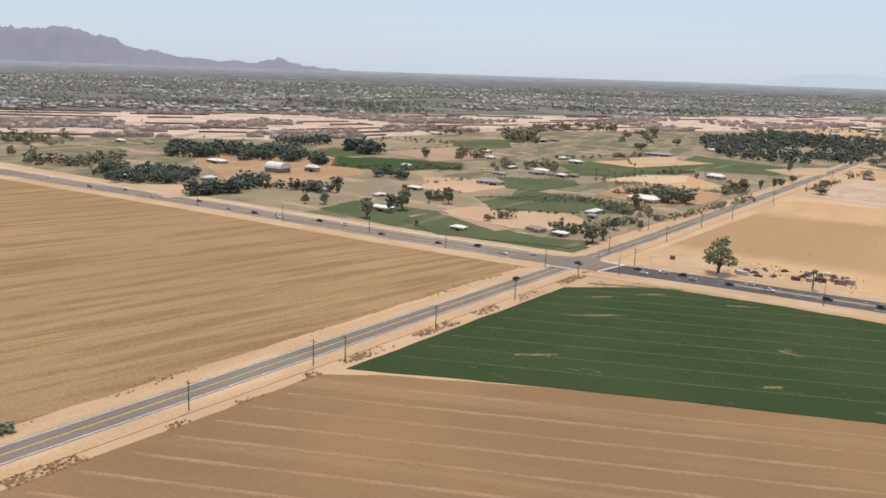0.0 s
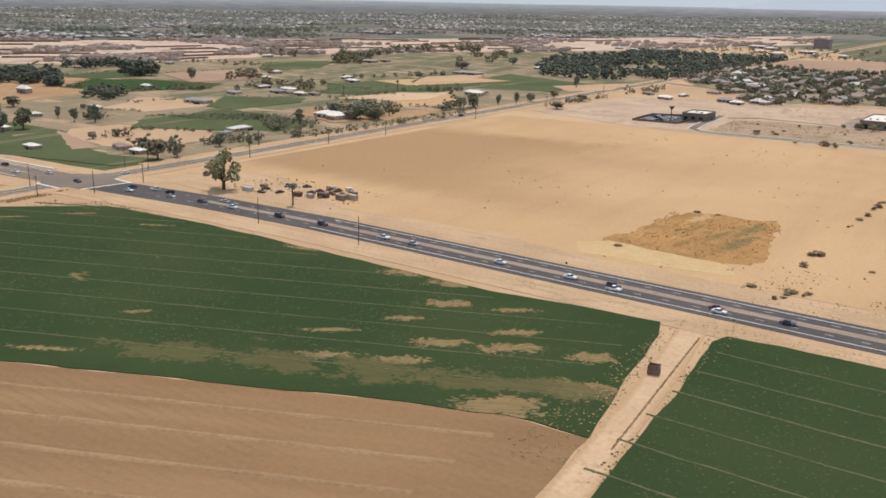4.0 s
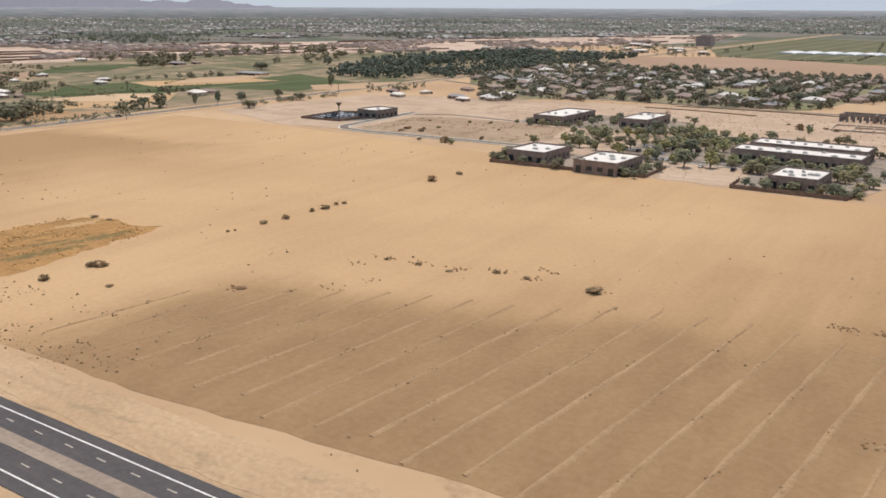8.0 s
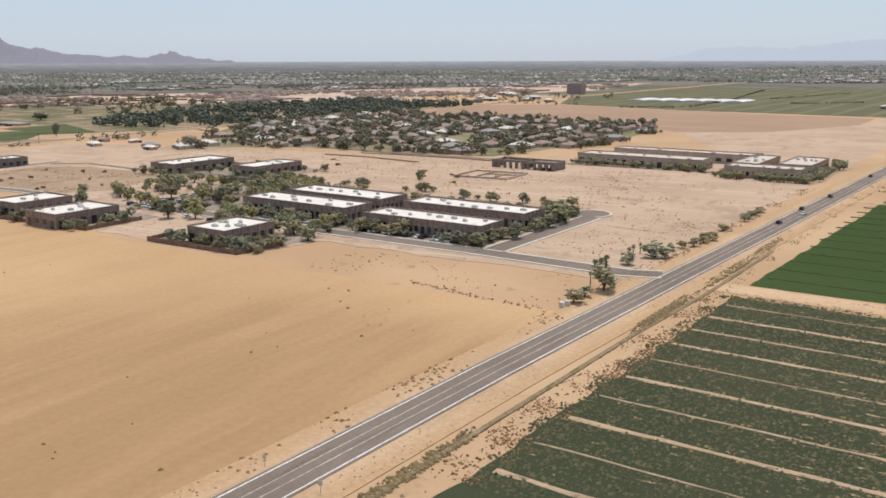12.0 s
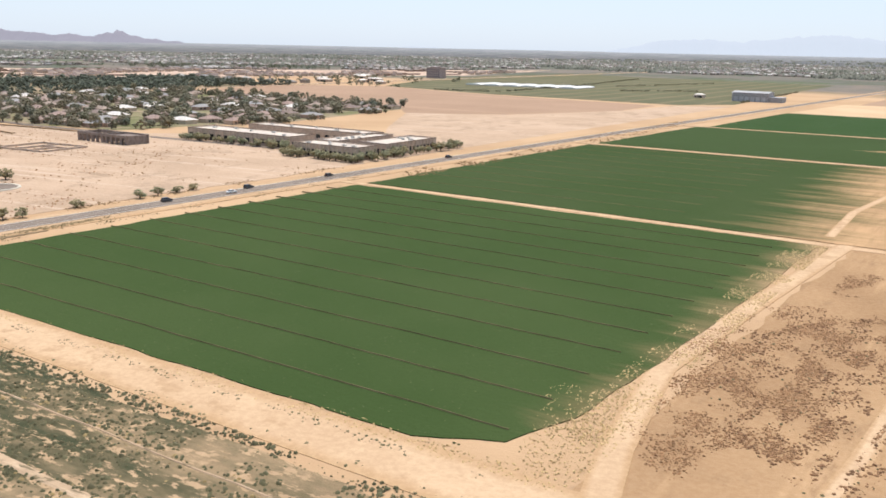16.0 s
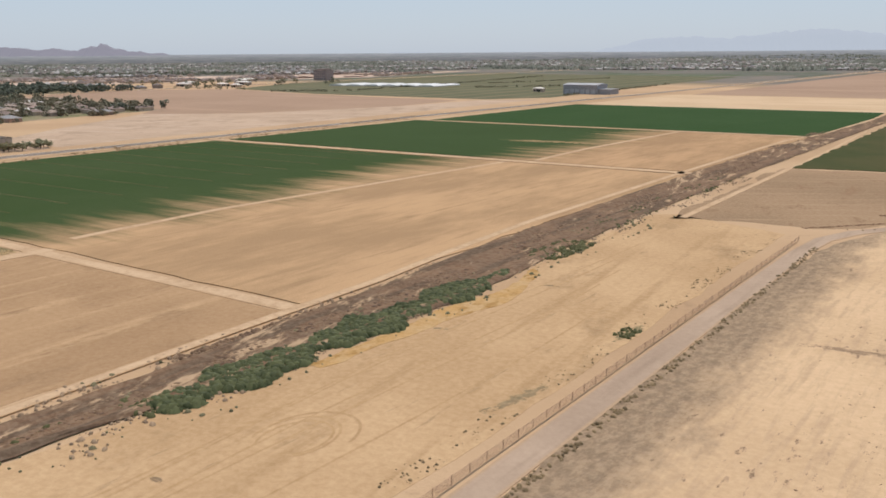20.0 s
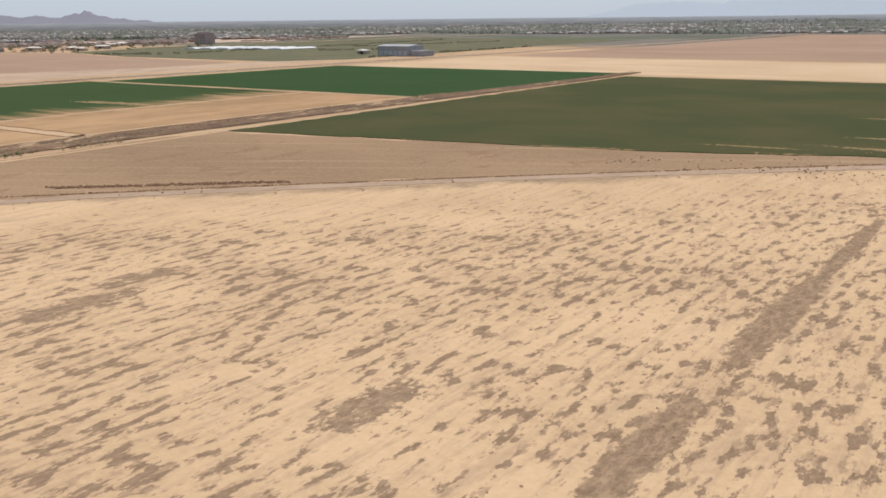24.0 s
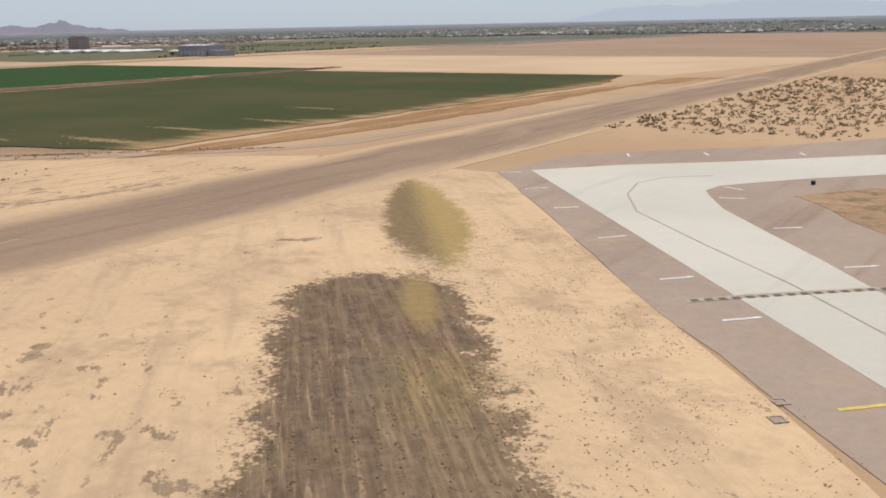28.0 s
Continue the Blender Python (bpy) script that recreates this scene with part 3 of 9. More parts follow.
M["crop_3"] = crop("patchy_crop", (0.054, 0.086, 0.03), (0.058, 0.092, 0.033), (0.49, 0.31, 0.168), bare=(0, 380, 410, 60), marks=[(815, 385, 4, 18, 3.0, (0.44, 0.28, 0.15), 1.0), (812, 372, 0, 9, 1.6, (0.44, 0.28, 0.15), 1.0), (850, 388, 0, 10, 1.6, (0.44, 0.28, 0.15), 1.0)])
M["crop_4"] = crop("far_dense_crop", (0.044, 0.085, 0.028), (0.052, 0.093, 0.033), (0.45, 0.30, 0.17))
M["crop_5"] = crop("dull_crop", (0.074, 0.084, 0.034), (0.108, 0.098, 0.044), (0.42, 0.27, 0.138), bare=(0, 603, 613, 26), marks=[(a, b, c, d, e, (0.40, 0.262, 0.136), 1.2) for a, b, c, d, e in ((812, 594, 4, 14, 2.2), (826, 601, 0, 16, 1.8), (842, 597, 2, 10, 1.2), (818, 575, 6, 9, 1.0), (800, 548, 14, 12, 1.6), (792, 512, 12, 14, 1.2), (858, 604, 0, 12, 1.4), (880, 590, 0, 8, 1.0))])
M["pasture"] = crop("pasture", (0.118, 0.135, 0.066), (0.088, 0.112, 0.05), (0.33, 0.255, 0.155), holes=(0.06, 0.55, 0.75), axis=1)
M["asphalt"] = soil("worn_asphalt", (0.215, 0.178, 0.148), (0.178, 0.148, 0.122), 0.05, streak=(1, 0.8, (0.145, 0.12, 0.1), 0.5, 0.75), grit=0.05)
M["asphalt_dark"] = soil("dark_asphalt", (0.098, 0.09, 0.09), (0.082, 0.076, 0.076), 0.05, streak=(0, 0.9, (0.112, 0.10, 0.096), 0.5, 0.75), grit=0.03)
M["old_paving"] = soil("dusty_old_paving", (0.345, 0.238, 0.158), (0.297, 0.204, 0.137), 0.03, streak=(1, 0.45, (0.24, 0.169, 0.119), 0.46, 0.7), spots=(0.25, (0.37, 0.262, 0.18), 0.58, 0.74, (1, 0.12, 1)), grit=0.06, rim=((0.545, 0.378, 0.226), 0.5, 0.9))
M["shoulder"] = soil("dusty_shoulder_paving", (0.40, 0.307, 0.237), (0.355, 0.272, 0.21), 0.05, streak=(1, 0.35, (0.285, 0.205, 0.152), 0.5, 0.75), spots=(0.3, (0.44, 0.315, 0.215), 0.6, 0.8, (1, 1, 1)), grit=0.06)
M["perimeter"] = soil("grey_perimeter_paving", (0.44, 0.325, 0.232), (0.38, 0.278, 0.197), 0.08, streak=(1, 0.5, (0.33, 0.24, 0.17), 0.5, 0.75), grit=0.06, rim=((0.44, 0.30, 0.185), 0.75, 0.5))
M["paint"] = plain("road_paint", (0.75, 0.72, 0.66), 0.7, vary=0.15, scale=2.0)
M["paint_worn"] = plain("worn_paint", (0.50, 0.43, 0.35), 0.8, vary=0.25, scale=3.0)
M["paint_dusty"] = plain("dusty_paint", (0.42, 0.33, 0.25), 0.85, vary=0.2, scale=3.0)
M["paint_y"] = plain("yellow_paint", (0.70, 0.52, 0.12), 0.7, vary=0.15, scale=2.0)
M["concrete"] = soil("pale_concrete", (0.625, 0.58, 0.485), (0.57, 0.53, 0.44), 0.06, streak=(1, 0.3, (0.5, 0.46, 0.38), 0.55, 0.8), grit=0.04)
M["roof_w"] = plain("white_roof", (0.76, 0.705, 0.62), 0.6, vary=0.06, scale=0.4)
M["roof_c"] = plain("cream_roof", (0.60, 0.52, 0.43), 0.7, vary=0.1, scale=0.5)
M["wall_b"] = plain("brown_block_wall", (0.285, 0.208, 0.168), 0.85, vary=0.15)
M["wall_t"] = plain("tan_stucco", (0.47, 0.36, 0.275), 0.85, vary=0.1)
M["block"] = plain("block_fence", (0.22, 0.14, 0.10), 0.9, vary=0.15)
M["glass_d"] = plain("dark_window_glass", (0.03, 0.035, 0.04), 0.12, 0.5, vary=0.1)
M["bark"] = plain("bark", (0.12, 0.085, 0.06), 0.9, vary=0.2, scale=3)
M["leaf"] = leaf("desert_tree_leaf", (0.235, 0.245, 0.135))
M["leaf_d"] = leaf("dark_tree_leaf", (0.155, 0.165, 0.108))
M["leaf_v"] = leaf("yard_tree_leaf", (0.148, 0.156, 0.11))
M["leaf_s"] = leaf("street_tree_leaf", (0.235, 0.238, 0.14))
M["leaf_o"] = leaf("orchard_leaf", (0.1, 0.113, 0.08))
M["leaf_y"] = leaf("yellowish_leaf", (0.27, 0.275, 0.125))
M["scrub"] = leaf("dry_scrub", (0.21, 0.15, 0.078), 0.4)
M["straw"] = leaf("dry_straw", (0.50, 0.375, 0.19), 0.25)
M["straw_d"] = leaf("dull_straw", (0.27, 0.22, 0.1), 0.3)
M["crop_leaf"] = leaf("crop_leaf", (0.078, 0.093, 0.051), 0.1)
M["crop_leaf_d"] = leaf("dense_crop_leaf", (0.050, 0.088, 0.031), 0.05)
M["crop_leaf_c"] = leaf("young_crop_leaf", (0.046, 0.074, 0.029), 0.06)
M["weed_t"] = leaf("track_weed", (0.155, 0.145, 0.078), 0.3)
M["weed_g"] = leaf("grey_weed", (0.33, 0.235, 0.15), 0.35)
M["weed_b"] = leaf("brown_weed", (0.255, 0.14, 0.066), 0.2)
M["weed_o"] = leaf("rust_weed", (0.30, 0.17, 0.052), 0.3)
M["weed_k"] = leaf("charred_weed", (0.20, 0.135, 0.088), 0.35)
M["scrub_g"] = leaf("green_scrub", (0.055, 0.080, 0.031), 0.15)


# ---- builders ----
def part(name, bm, mat, parent=None, label=""):
    """One mesh object from a bmesh, under a thing or a part."""
    me = bpy.data.meshes.new(name)
    bm.to_mesh(me)
    bm.free()
    me.materials.append(mat)
    ob = new(name, me)
    if parent:
        ob.parent = parent
    if label:
        ob["label"] = label
    return ob


def mesh_part(name, verts, faces, mat, parent=None, label=""):
    me = bpy.data.meshes.new(name)
    me.from_pydata(verts, [], faces)
    me.update()
    me.materials.append(mat)
    ob = new(name, me)
    if parent:
        ob.parent = parent
    if label:
        ob["label"] = label
    return ob


def box(bm, x0, x1, y0, y1, z0, z1):
    r = bmesh.ops.create_cube(bm, size=1.0)
    for v in r["verts"]:
        v.co = Vector((x0 + (v.co.x + 0.5) * (x1 - x0), y0 + (v.co.y + 0.5) * (y1 - y0), z0 + (v.co.z + 0.5) * (z1 - z0)))
    return r["verts"]


def bevel(bm, w):
    bmesh.ops.bevel(bm, geom=bm.edges[:], offset=w, segments=1, affect="EDGES")


def edge_walk(poly, step, jitter, seed):
    """The outline of a plan polygon, cut into short pieces that wander a little."""
    rng = random.Random(seed)
    out = []
    for (u0, v0), (u1, v1) in zip(poly, poly[1:] + poly[:1]):
        n = max(1, int(math.hypot(u1 - u0, v1 - v0) / step))
        n = min(n, 60)
        for i in range(n):
            f = i / n
            j = jitter * (1.6 if i else 0.4)
            u, v = u0 + (u1 - u0) * f, v0 + (v1 - v0) * f
            w = Vector((u * 0.16, v * 0.16, seed * 0.37))
            out.append((u + j * noise.noise(w) + rng.uniform(-j, j) * 0.12, v + j * noise.noise(w + Vector((31, 7, 2))) + rng.uniform(-j, j) * 0.12))
    return out


def sheet(name, poly, mat, z, label, step=4.0, jitter=0.5, category="field", parent=None):
    """A piece of ground with a rim: plan polygon poly of (u, v), its top at z."""
    pts = edge_walk(poly, step, jitter, len(name) * 7 + int(abs(poly[0][0])))
    n = len(pts)
    verts = [(v, u, z) for u, v in pts] + [(v, u, -0.3) for u, v in pts]
    area = sum(pts[i][1] * pts[(i + 1) % n][0] - pts[(i + 1) % n][1] * pts[i][0] for i in range(n))
    order = list(range(n)) if area > 0 else list(range(n - 1, -1, -1))
    faces = [order] + [(order[i], order[i] + n, order[(i + 1) % n] + n, order[(i + 1) % n]) for i in range(n)]
    ob = mesh_part(name, verts, faces, mat)
    ob.matrix_world = ROT
    return tagged(ob, label, category, kind="structure")


def ribbon(name, line, half, mat, z, label, category="road", offs=0.0, thick=0.3):
    """A strip along a plan line of (u, v); offs shifts it sideways."""
    verts, faces = [], []
    for i, (u, v) in enumerate(line):
        a, b = line[max(0, i - 1)], line[min(len(line) - 1, i + 1)]
        d = Vector((b[1] - a[1], b[0] - a[0])).normalized()
        nrm = Vector((-d.y, d.x))
        p = Vector((v, u)) + nrm * offs
        l, r = p + nrm * half, p - nrm * half
        verts += [(l.x, l.y, z), (r.x, r.y, z), (r.x, r.y, z - thick), (l.x, l.y, z - thick)]
        if i:
            k = 4 * i
            faces += [(k - 4, k - 3, k + 1, k), (k - 3, k - 2, k + 2, k + 1), (k - 1, k - 4, k, k + 3)]
    ob = mesh_part(name, verts, faces, mat)
    lay = ob.data.uv_layers.new(name="across")
    for lp, d in zip(ob.data.loops, lay.data):
        d.uv = (1.0 if lp.vertex_index % 4 in (0, 3) else -1.0, 0.0)
    ob.matrix_world = ROT
    return tagged(ob, label, category, kind="structure")


# ---- ground ----
def build_ground():
    m, nt, b = nodes_of("valley_floor", 0.95, 0.1)
    co = coords(nt)
    near = mix_of(nt, step_of(nt, noise_of(nt, co, 0.015, 6), 0.35, 0.65), (0.52, 0.355, 0.21), (0.44, 0.29, 0.165))
    near = mix_of(nt, step_of(nt, noise_of(nt, co, 0.15, 5, 0.65), 0.58, 0.75), near, (0.35, 0.23, 0.135))
    vo = nt.nodes.new("ShaderNodeTexVoronoi")
    vo.distance, vo.inputs["Scale"].default_value = "CHEBYCHEV", 0.007
    lnk(nt, co, vo.inputs["Vector"])
    cr = nt.nodes.new("ShaderNodeValToRGB")
    cr.color_ramp.interpolation = "CONSTANT"
    els = cr.color_ramp.elements
    els[0].color = (0.22, 0.178, 0.14, 1)
    els[1].position, els[1].color = 0.3, (0.115, 0.12, 0.08, 1)
    for p, c in ((0.5, (0.18, 0.15, 0.12)), (0.64, (0.09, 0.105, 0.06)), (0.78, (0.165, 0.142, 0.108)), (0.9, (0.10, 0.13, 0.05))):
        e = els.new(p)
        e.color = rgb(c)
    lnk(nt, axis_of(nt, vo.outputs["Color"], 0), cr.inputs[0])
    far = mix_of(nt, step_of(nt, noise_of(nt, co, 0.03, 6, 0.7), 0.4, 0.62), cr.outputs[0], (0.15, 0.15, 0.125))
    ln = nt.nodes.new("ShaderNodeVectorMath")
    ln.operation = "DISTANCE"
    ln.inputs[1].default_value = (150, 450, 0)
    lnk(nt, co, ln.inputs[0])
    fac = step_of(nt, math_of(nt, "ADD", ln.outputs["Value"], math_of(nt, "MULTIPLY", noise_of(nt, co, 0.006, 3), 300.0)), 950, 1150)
    # from 1700 m out the land goes grey: haze put into its base colour
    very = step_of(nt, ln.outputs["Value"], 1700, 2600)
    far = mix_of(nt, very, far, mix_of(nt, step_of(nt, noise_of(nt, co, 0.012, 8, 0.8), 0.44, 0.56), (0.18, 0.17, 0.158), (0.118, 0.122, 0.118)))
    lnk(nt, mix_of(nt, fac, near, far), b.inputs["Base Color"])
    bump_of(nt, b, noise_of(nt, co, 1.2, 5, 0.7), 0.5, 0.15)
    rings = [0, 150, 300, 500, 700, 900, 1100, 1300, 1500, 1800, 2100, 2400, 2700, 3000, 3300, 3600, 3900, 4200, 4500, 4800, 5100, 5600]
    seg, verts, faces = 96, [(150.0, 450.0, 0.0)], []
    for k, r in enumerate(rings[1:]):
        s = min(1, max(0, (r - 2600) / 2400))
        h = 27 * s * s * (3 - 2 * s)
        for i in range(seg):
            a = 2 * math.pi * i / seg
            verts.append((150 + r * math.cos(a), 450 + r * math.sin(a), h))
    for i in range(seg):
        faces.append((0, 1 + i, 1 + (i + 1) % seg))
    for k in range(len(rings) - 2):
        o = 1 + k * seg
        for i in range(seg):
            j = (i + 1) % seg
            faces.append((o + i, o + seg + i, o + seg + j, o + j))
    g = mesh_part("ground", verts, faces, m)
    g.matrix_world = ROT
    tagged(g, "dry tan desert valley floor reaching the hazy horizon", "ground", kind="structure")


build_ground()

# ---- fields ----
sheet("field_stubble", [(20, -700), (232, -700), (237, -400), (242, -240), (240, -139), (40, -139)], M["stubble"], 0.02, "golden harvested stubble field with faint rows beside the highway")
sheet("field_ploughed", [(-60, -118), (124, -118), (132, -108), (150, -75), (173, -20), (198, 33), (205, 50), (206, 62), (120, 70), (60, 74), (-40, 40)], M["plough"], 0.02, "bare brown ploughed field with long pale streaks", jitter=0.3)
sheet("field_young_crop", [(130, -116), (224, -116), (243, -95), (247, -60), (247.5, 20), (251, 42), (252, 52.5), (246, 54.6), (231, 57), (216, 60), (206, 62), (205, 50), (198, 33), (173, -20), (150, -75)], M["crop_c"], 0.12, "green young crop with bare sandy patches near the crossing", jitter=0.35)
sheet("field_green_rows", [(120, 75), (208, 67.2), (228, 65.6), (248.6, 62.8), (252.5, 64), (254, 81), (254.5, 98), (254, 130), (252, 240), (120, 240)], M["crop_rows"], 0.12, "green young crop in wide strips beyond the dirt track", jitter=0.3)
sheet("field_bare", [(276, -118), (476, -118), (478, -40), (470, 60), (458, 130), (462, 246), (300, 246), (284, 120), (279, 0)], M["bare_d"], 0.02, "wide bare tan field between the roads")
sheet("field_weeds", [(290, 20), (300, 20), (336, 25), (342, 47), (316, 53), (296, 54)], M["rust"], 0.028, "patch of rust-coloured weeds in the bare field", jitter=2.2, step=1.5)
sheet("field_thin_rows", [(330, 266), (489, 268), (488, 385), (330, 385)], M["crop_f"], 0.08, "thin green row crop with dry sandy gaps", step=1.5, jitter=0.8)
sheet("field_dense_crop", [(498.6, 268), (617, 272), (615.5, 388), (560, 387), (530, 386), (512, 385), (503, 382), (499, 374)], M["crop_1"], 0.12, "dense dark green crop in long strips", step=2.5, jitter=0.35)
sheet("field_thinning_crop", [(621.3, 272), (757, 275), (757, 449), (617.6, 449), (619.6, 394)], M["crop_2"], 0.15, "green crop thinning out into bare tan soil", jitter=0.6)
sheet("field_patchy_crop", [(764, 276), (873, 280), (873, 452), (763, 449)], M["crop_3"], 0.15, "green crop with bare end beside the wash", jitter=0.6)
sheet("field_far_crop", [(878, 285), (1020, 290), (1022, 455), (878, 459)], M["crop_4"], 0.15, "far dense green crop", jitter=0.6)
sheet("field_scrub", [(470, 390), (500, 391), (540, 391), (615.5, 394), (614.5, 449), (560, 449), (470, 449)], M["scrubland"], 0.02, "bare ground dotted with brown scrub", jitter=1.0)
sheet("field_wash_side", [(540, 459.2), (570, 459.6), (592, 462), (606, 465), (640, 466.2), (652, 463), (700, 462), (703, 466), (694, 488), (540, 488)], M["wash_side"], 0.02, "tan strip between the wash and the road", jitter=0.5)
sheet("field_brown_strip", [(698, 466), (782, 466), (805, 560), (822, 612), (815, 608), (800, 590.5), (767, 553.5), (742, 529), (705, 495.5)], M["strip_brown"], 0.02, "brown bare strip before the dull green crop", step=2.5, jitter=2.0)
sheet("field_dull_crop", [(784, 468), (1002, 468), (1006, 600), (965, 612), (822, 612), (803, 560)], M["crop_5"], 0.15, "dull olive green crop with ragged dry end", jitter=1.0)
sheet("field_pale_strip", [(1026, 290), (1160, 300), (1150, 640), (1010, 612)], M["pale"], 0.02, "pale harvested strip beyond the crops")
sheet("field_far_brown", [(1166, 310), (1900, 330), (1900, 900), (1160, 900)], M["brown"], 0.02, "far brown ploughed field")
sheet("field_patchy", [(540, 496.5), (690, 496.5), (702, 500), (738, 531), (770, 562.5), (803, 600), (818, 620), (832, 640), (832, 644), (700, 646), (540, 646)], M["patchy"], 0.02, "pale dusty field with streaks of dark dry weeds", jitter=0.8)
sheet("field_by_suburb", [(838, 128), (870, 174), (956, 207), (1030, 212), (1060, 245), (715, 245), (715, 205), (764, 172)], M["lot"], 0.02, "pale bare lot beside the suburb")
sheet("field_rose_brown", [(904, -119), (1034, -148), (1091, -80), (1049, 48), (1036, 130), (1024, 204), (956, 206), (871, 173), (838, 127), (866, 104), (840, 78), (872, 30)], M["brown"], 0.02, "long reddish brown ploughed field")
sheet("field_nursery", [(1098, -84), (1289, -165), (1443, -190), (1680, -183), (1640, 20), (1600, 170), (1606, 214), (1360, 222), (1084, 240), (1044, 212), (1056, 50)], M["nursery"], 0.02, "dull green nursery field")

# ---- roads ----
SIDE_ROAD = [(-300, -129), (200, -129), (320, -129.5), (480, -133), (760, -139), (1400, -150), (2600, -170)]
ribbon("verge_side_road", SIDE_ROAD, 8.0, M["verge_u"], 0.10, "sandy verge along the side road", "verge")
ribbon("road_side", SIDE_ROAD, 3.4, M["asphalt"], 0.16, "worn grey two-lane country road")
HIGHWAY = [(225, -900), (236, -600), (243, -400), (248, -300), (250.5, -200), (253.5, -150), (257, -122), (262.5, -80), (265, -40), (265.5, 20), (266.3, 100), (268.5, 160), (272, 300), (280, 500), (300, 900)]
ribbon("verge_highway", HIGHWAY, 15.0, M["verge"], 0.08, "sandy verge along the highway", "verge")
ribbon("road_highway", HIGHWAY, 6.1, M["asphalt_dark"], 0.16, "dark asphalt highway with a median")
ribbon("road_highway_west", HIGHWAY[:7], 6.2, M["asphalt"], 0.166, "worn grey highway before the crossing")
ribbon("kerb_highway_west", HIGHWAY[:6], 0.55, M["concrete"], 0.3, "pale concrete walk along the highway", "kerb", offs=8.2)
CROSS_ROAD = [(-300, 246), (150, 250), (330, 251), (430, 252), (500, 254), (610, 257.5), (700, 260), (880, 266), (1100, 275), (1400, 288), (2200, 320)]
ribbon("verge_cross_road", CROSS_ROAD, 7.5, M["verge_u"], 0.10, "sandy verge along the cross road", "verge")
ribbon("road_cross", CROSS_ROAD, 3.2, M["asphalt"], 0.16, "worn grey cross road with white edge lines")
AIR_ROAD = [(480, 492.5), (600, 492.5), (650, 492.7), (682, 493.2), (693, 494.2), (702, 497.5), (720, 510.5), (745, 534.5), (770, 559.5), (803, 597), (820, 616.5), (831, 627.5), (841, 632.4), (881, 634), (926, 636), (1010, 642)]
ribbon("road_airfield", AIR_ROAD, 1.55, M["perimeter"], 0.048, "dusty grey perimeter road")
ribbon("road_taxi", [(600, 650.2), (700, 650.2), (790, 649.9), (850, 648.4), (950, 645), (1100, 640), (1500, 634)], 10.2, M["old_paving"], 0.04, "wide dusty old paved strip")


# ---- mountains and far land ----
def ridge(name, u_v, heights, depth, mat, label, seed, rugged=1.0):
    """A worn mountain range: a ridge line of plan points with heights, broken by gullies."""
    rng = random.Random(seed)
    n, k = 240, 9
    verts, faces = [], []
    for i in range(n):
        f = i / (n - 1) * (len(heights) - 1)
        a = min(int(f), len(heights) - 2)
        g = f - a
        h = heights[a] * (1 - g) + heights[a + 1] * g
        h *= 1 + 0.16 * rugged * noise.noise(Vector((i * 0.25, seed * 1.7, 0))) + 0.06 * rugged * noise.noise(Vector((i * 1.3, seed * 2.9, 4)))
        h += (9 * noise.noise(Vector((i * 0.37, seed, 2))) + 6 * noise.noise(Vector((i * 0.9, seed, 7)))) * rugged * min(1, h / 30)
        p = Vector(u_v[0]).lerp(Vector(u_v[1]), i / (n - 1))
        d = (Vector(u_v[1]) - Vector(u_v[0])).normalized()
        side = Vector((-d.y, d.x))
        for j in range(k):
            s = (j / (k - 1) - 0.5) * 2
            prof = (1 - abs(s)) ** 1.2
            nz = noise.noise(Vector((i * 0.11, j * 0.5, seed))) * 0.3 + noise.noise(Vector((i * 0.35, j * 0.9, seed + 5))) * 0.16
            q = p + side * (s * depth)
            verts.append((q.x, q.y, 14 + max(-6, h * (prof + nz * (1.0 - 0.6 * prof) * (1 if j not in (0, k - 1) else 0)))))
    for i in range(n - 1):
        for j in range(k - 1):
            o = i * k + j
            faces.append((o, o + k, o + k + 1, o + 1))
    ob = mesh_part(name, verts, faces, mat)
    for poly in ob.data.polygons:
        poly.use_smooth = True
    tagged(ob, label, "mountain", kind="structure")
    return ob


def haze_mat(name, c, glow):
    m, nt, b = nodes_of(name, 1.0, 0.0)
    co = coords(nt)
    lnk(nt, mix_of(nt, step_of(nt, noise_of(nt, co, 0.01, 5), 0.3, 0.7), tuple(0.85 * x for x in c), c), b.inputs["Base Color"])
    # even emission stands in for the haze in front of the mountains
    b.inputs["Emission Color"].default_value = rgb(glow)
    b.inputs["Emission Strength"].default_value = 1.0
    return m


def peaks(name, line, y, mat, label, seed, depth=260):
    """A mountain range along x from rows of (x, crest height), with spurs and gullies running down from the crest."""
    n, k = 420, 13
    xs = np.array([p[0] for p in line], float)
    hs = np.array([p[1] for p in line], float)
    verts, faces = [], []
    for i in range(n):
        x = xs[0] + (xs[-1] - xs[0]) * i / (n - 1)
        h = float(np.interp(x, xs, hs))
        h += (h - 20) * (0.12 * noise.noise(Vector((x * 0.015, seed, 0))) + 0.1 * noise.noise(Vector((x * 0.05, seed, 3)))) if h > 20 else 0
        for j in range(k):
            q = (j / (k - 1) - 0.5) * 2
            spur = 0.35 * noise.noise(Vector((x * 0.014, q * 1.1, seed + 5))) + 0.18 * noise.noise(Vector((x * 0.04, q * 2.2, seed + 9)))
            z = 8 + (h - 8) * max(0.0, (1 - abs(q)) ** 1.15 + spur * (1 - abs(q)) * abs(q) * 2.4)
            verts.append((x, y + q * depth * (1 + 0.3 * spur), z if 0 < j < k - 1 else -4))
    for i in range(n - 1):
        for j in range(k - 1):
            o = i * k + j
            faces.append((o, o + k, o + k + 1, o + 1))
    ob = mesh_part(name, verts, faces, mat)
    for poly in ob.data.polygons:
        poly.use_smooth = True
    return tagged(ob, label, "mountain", kind="structure")


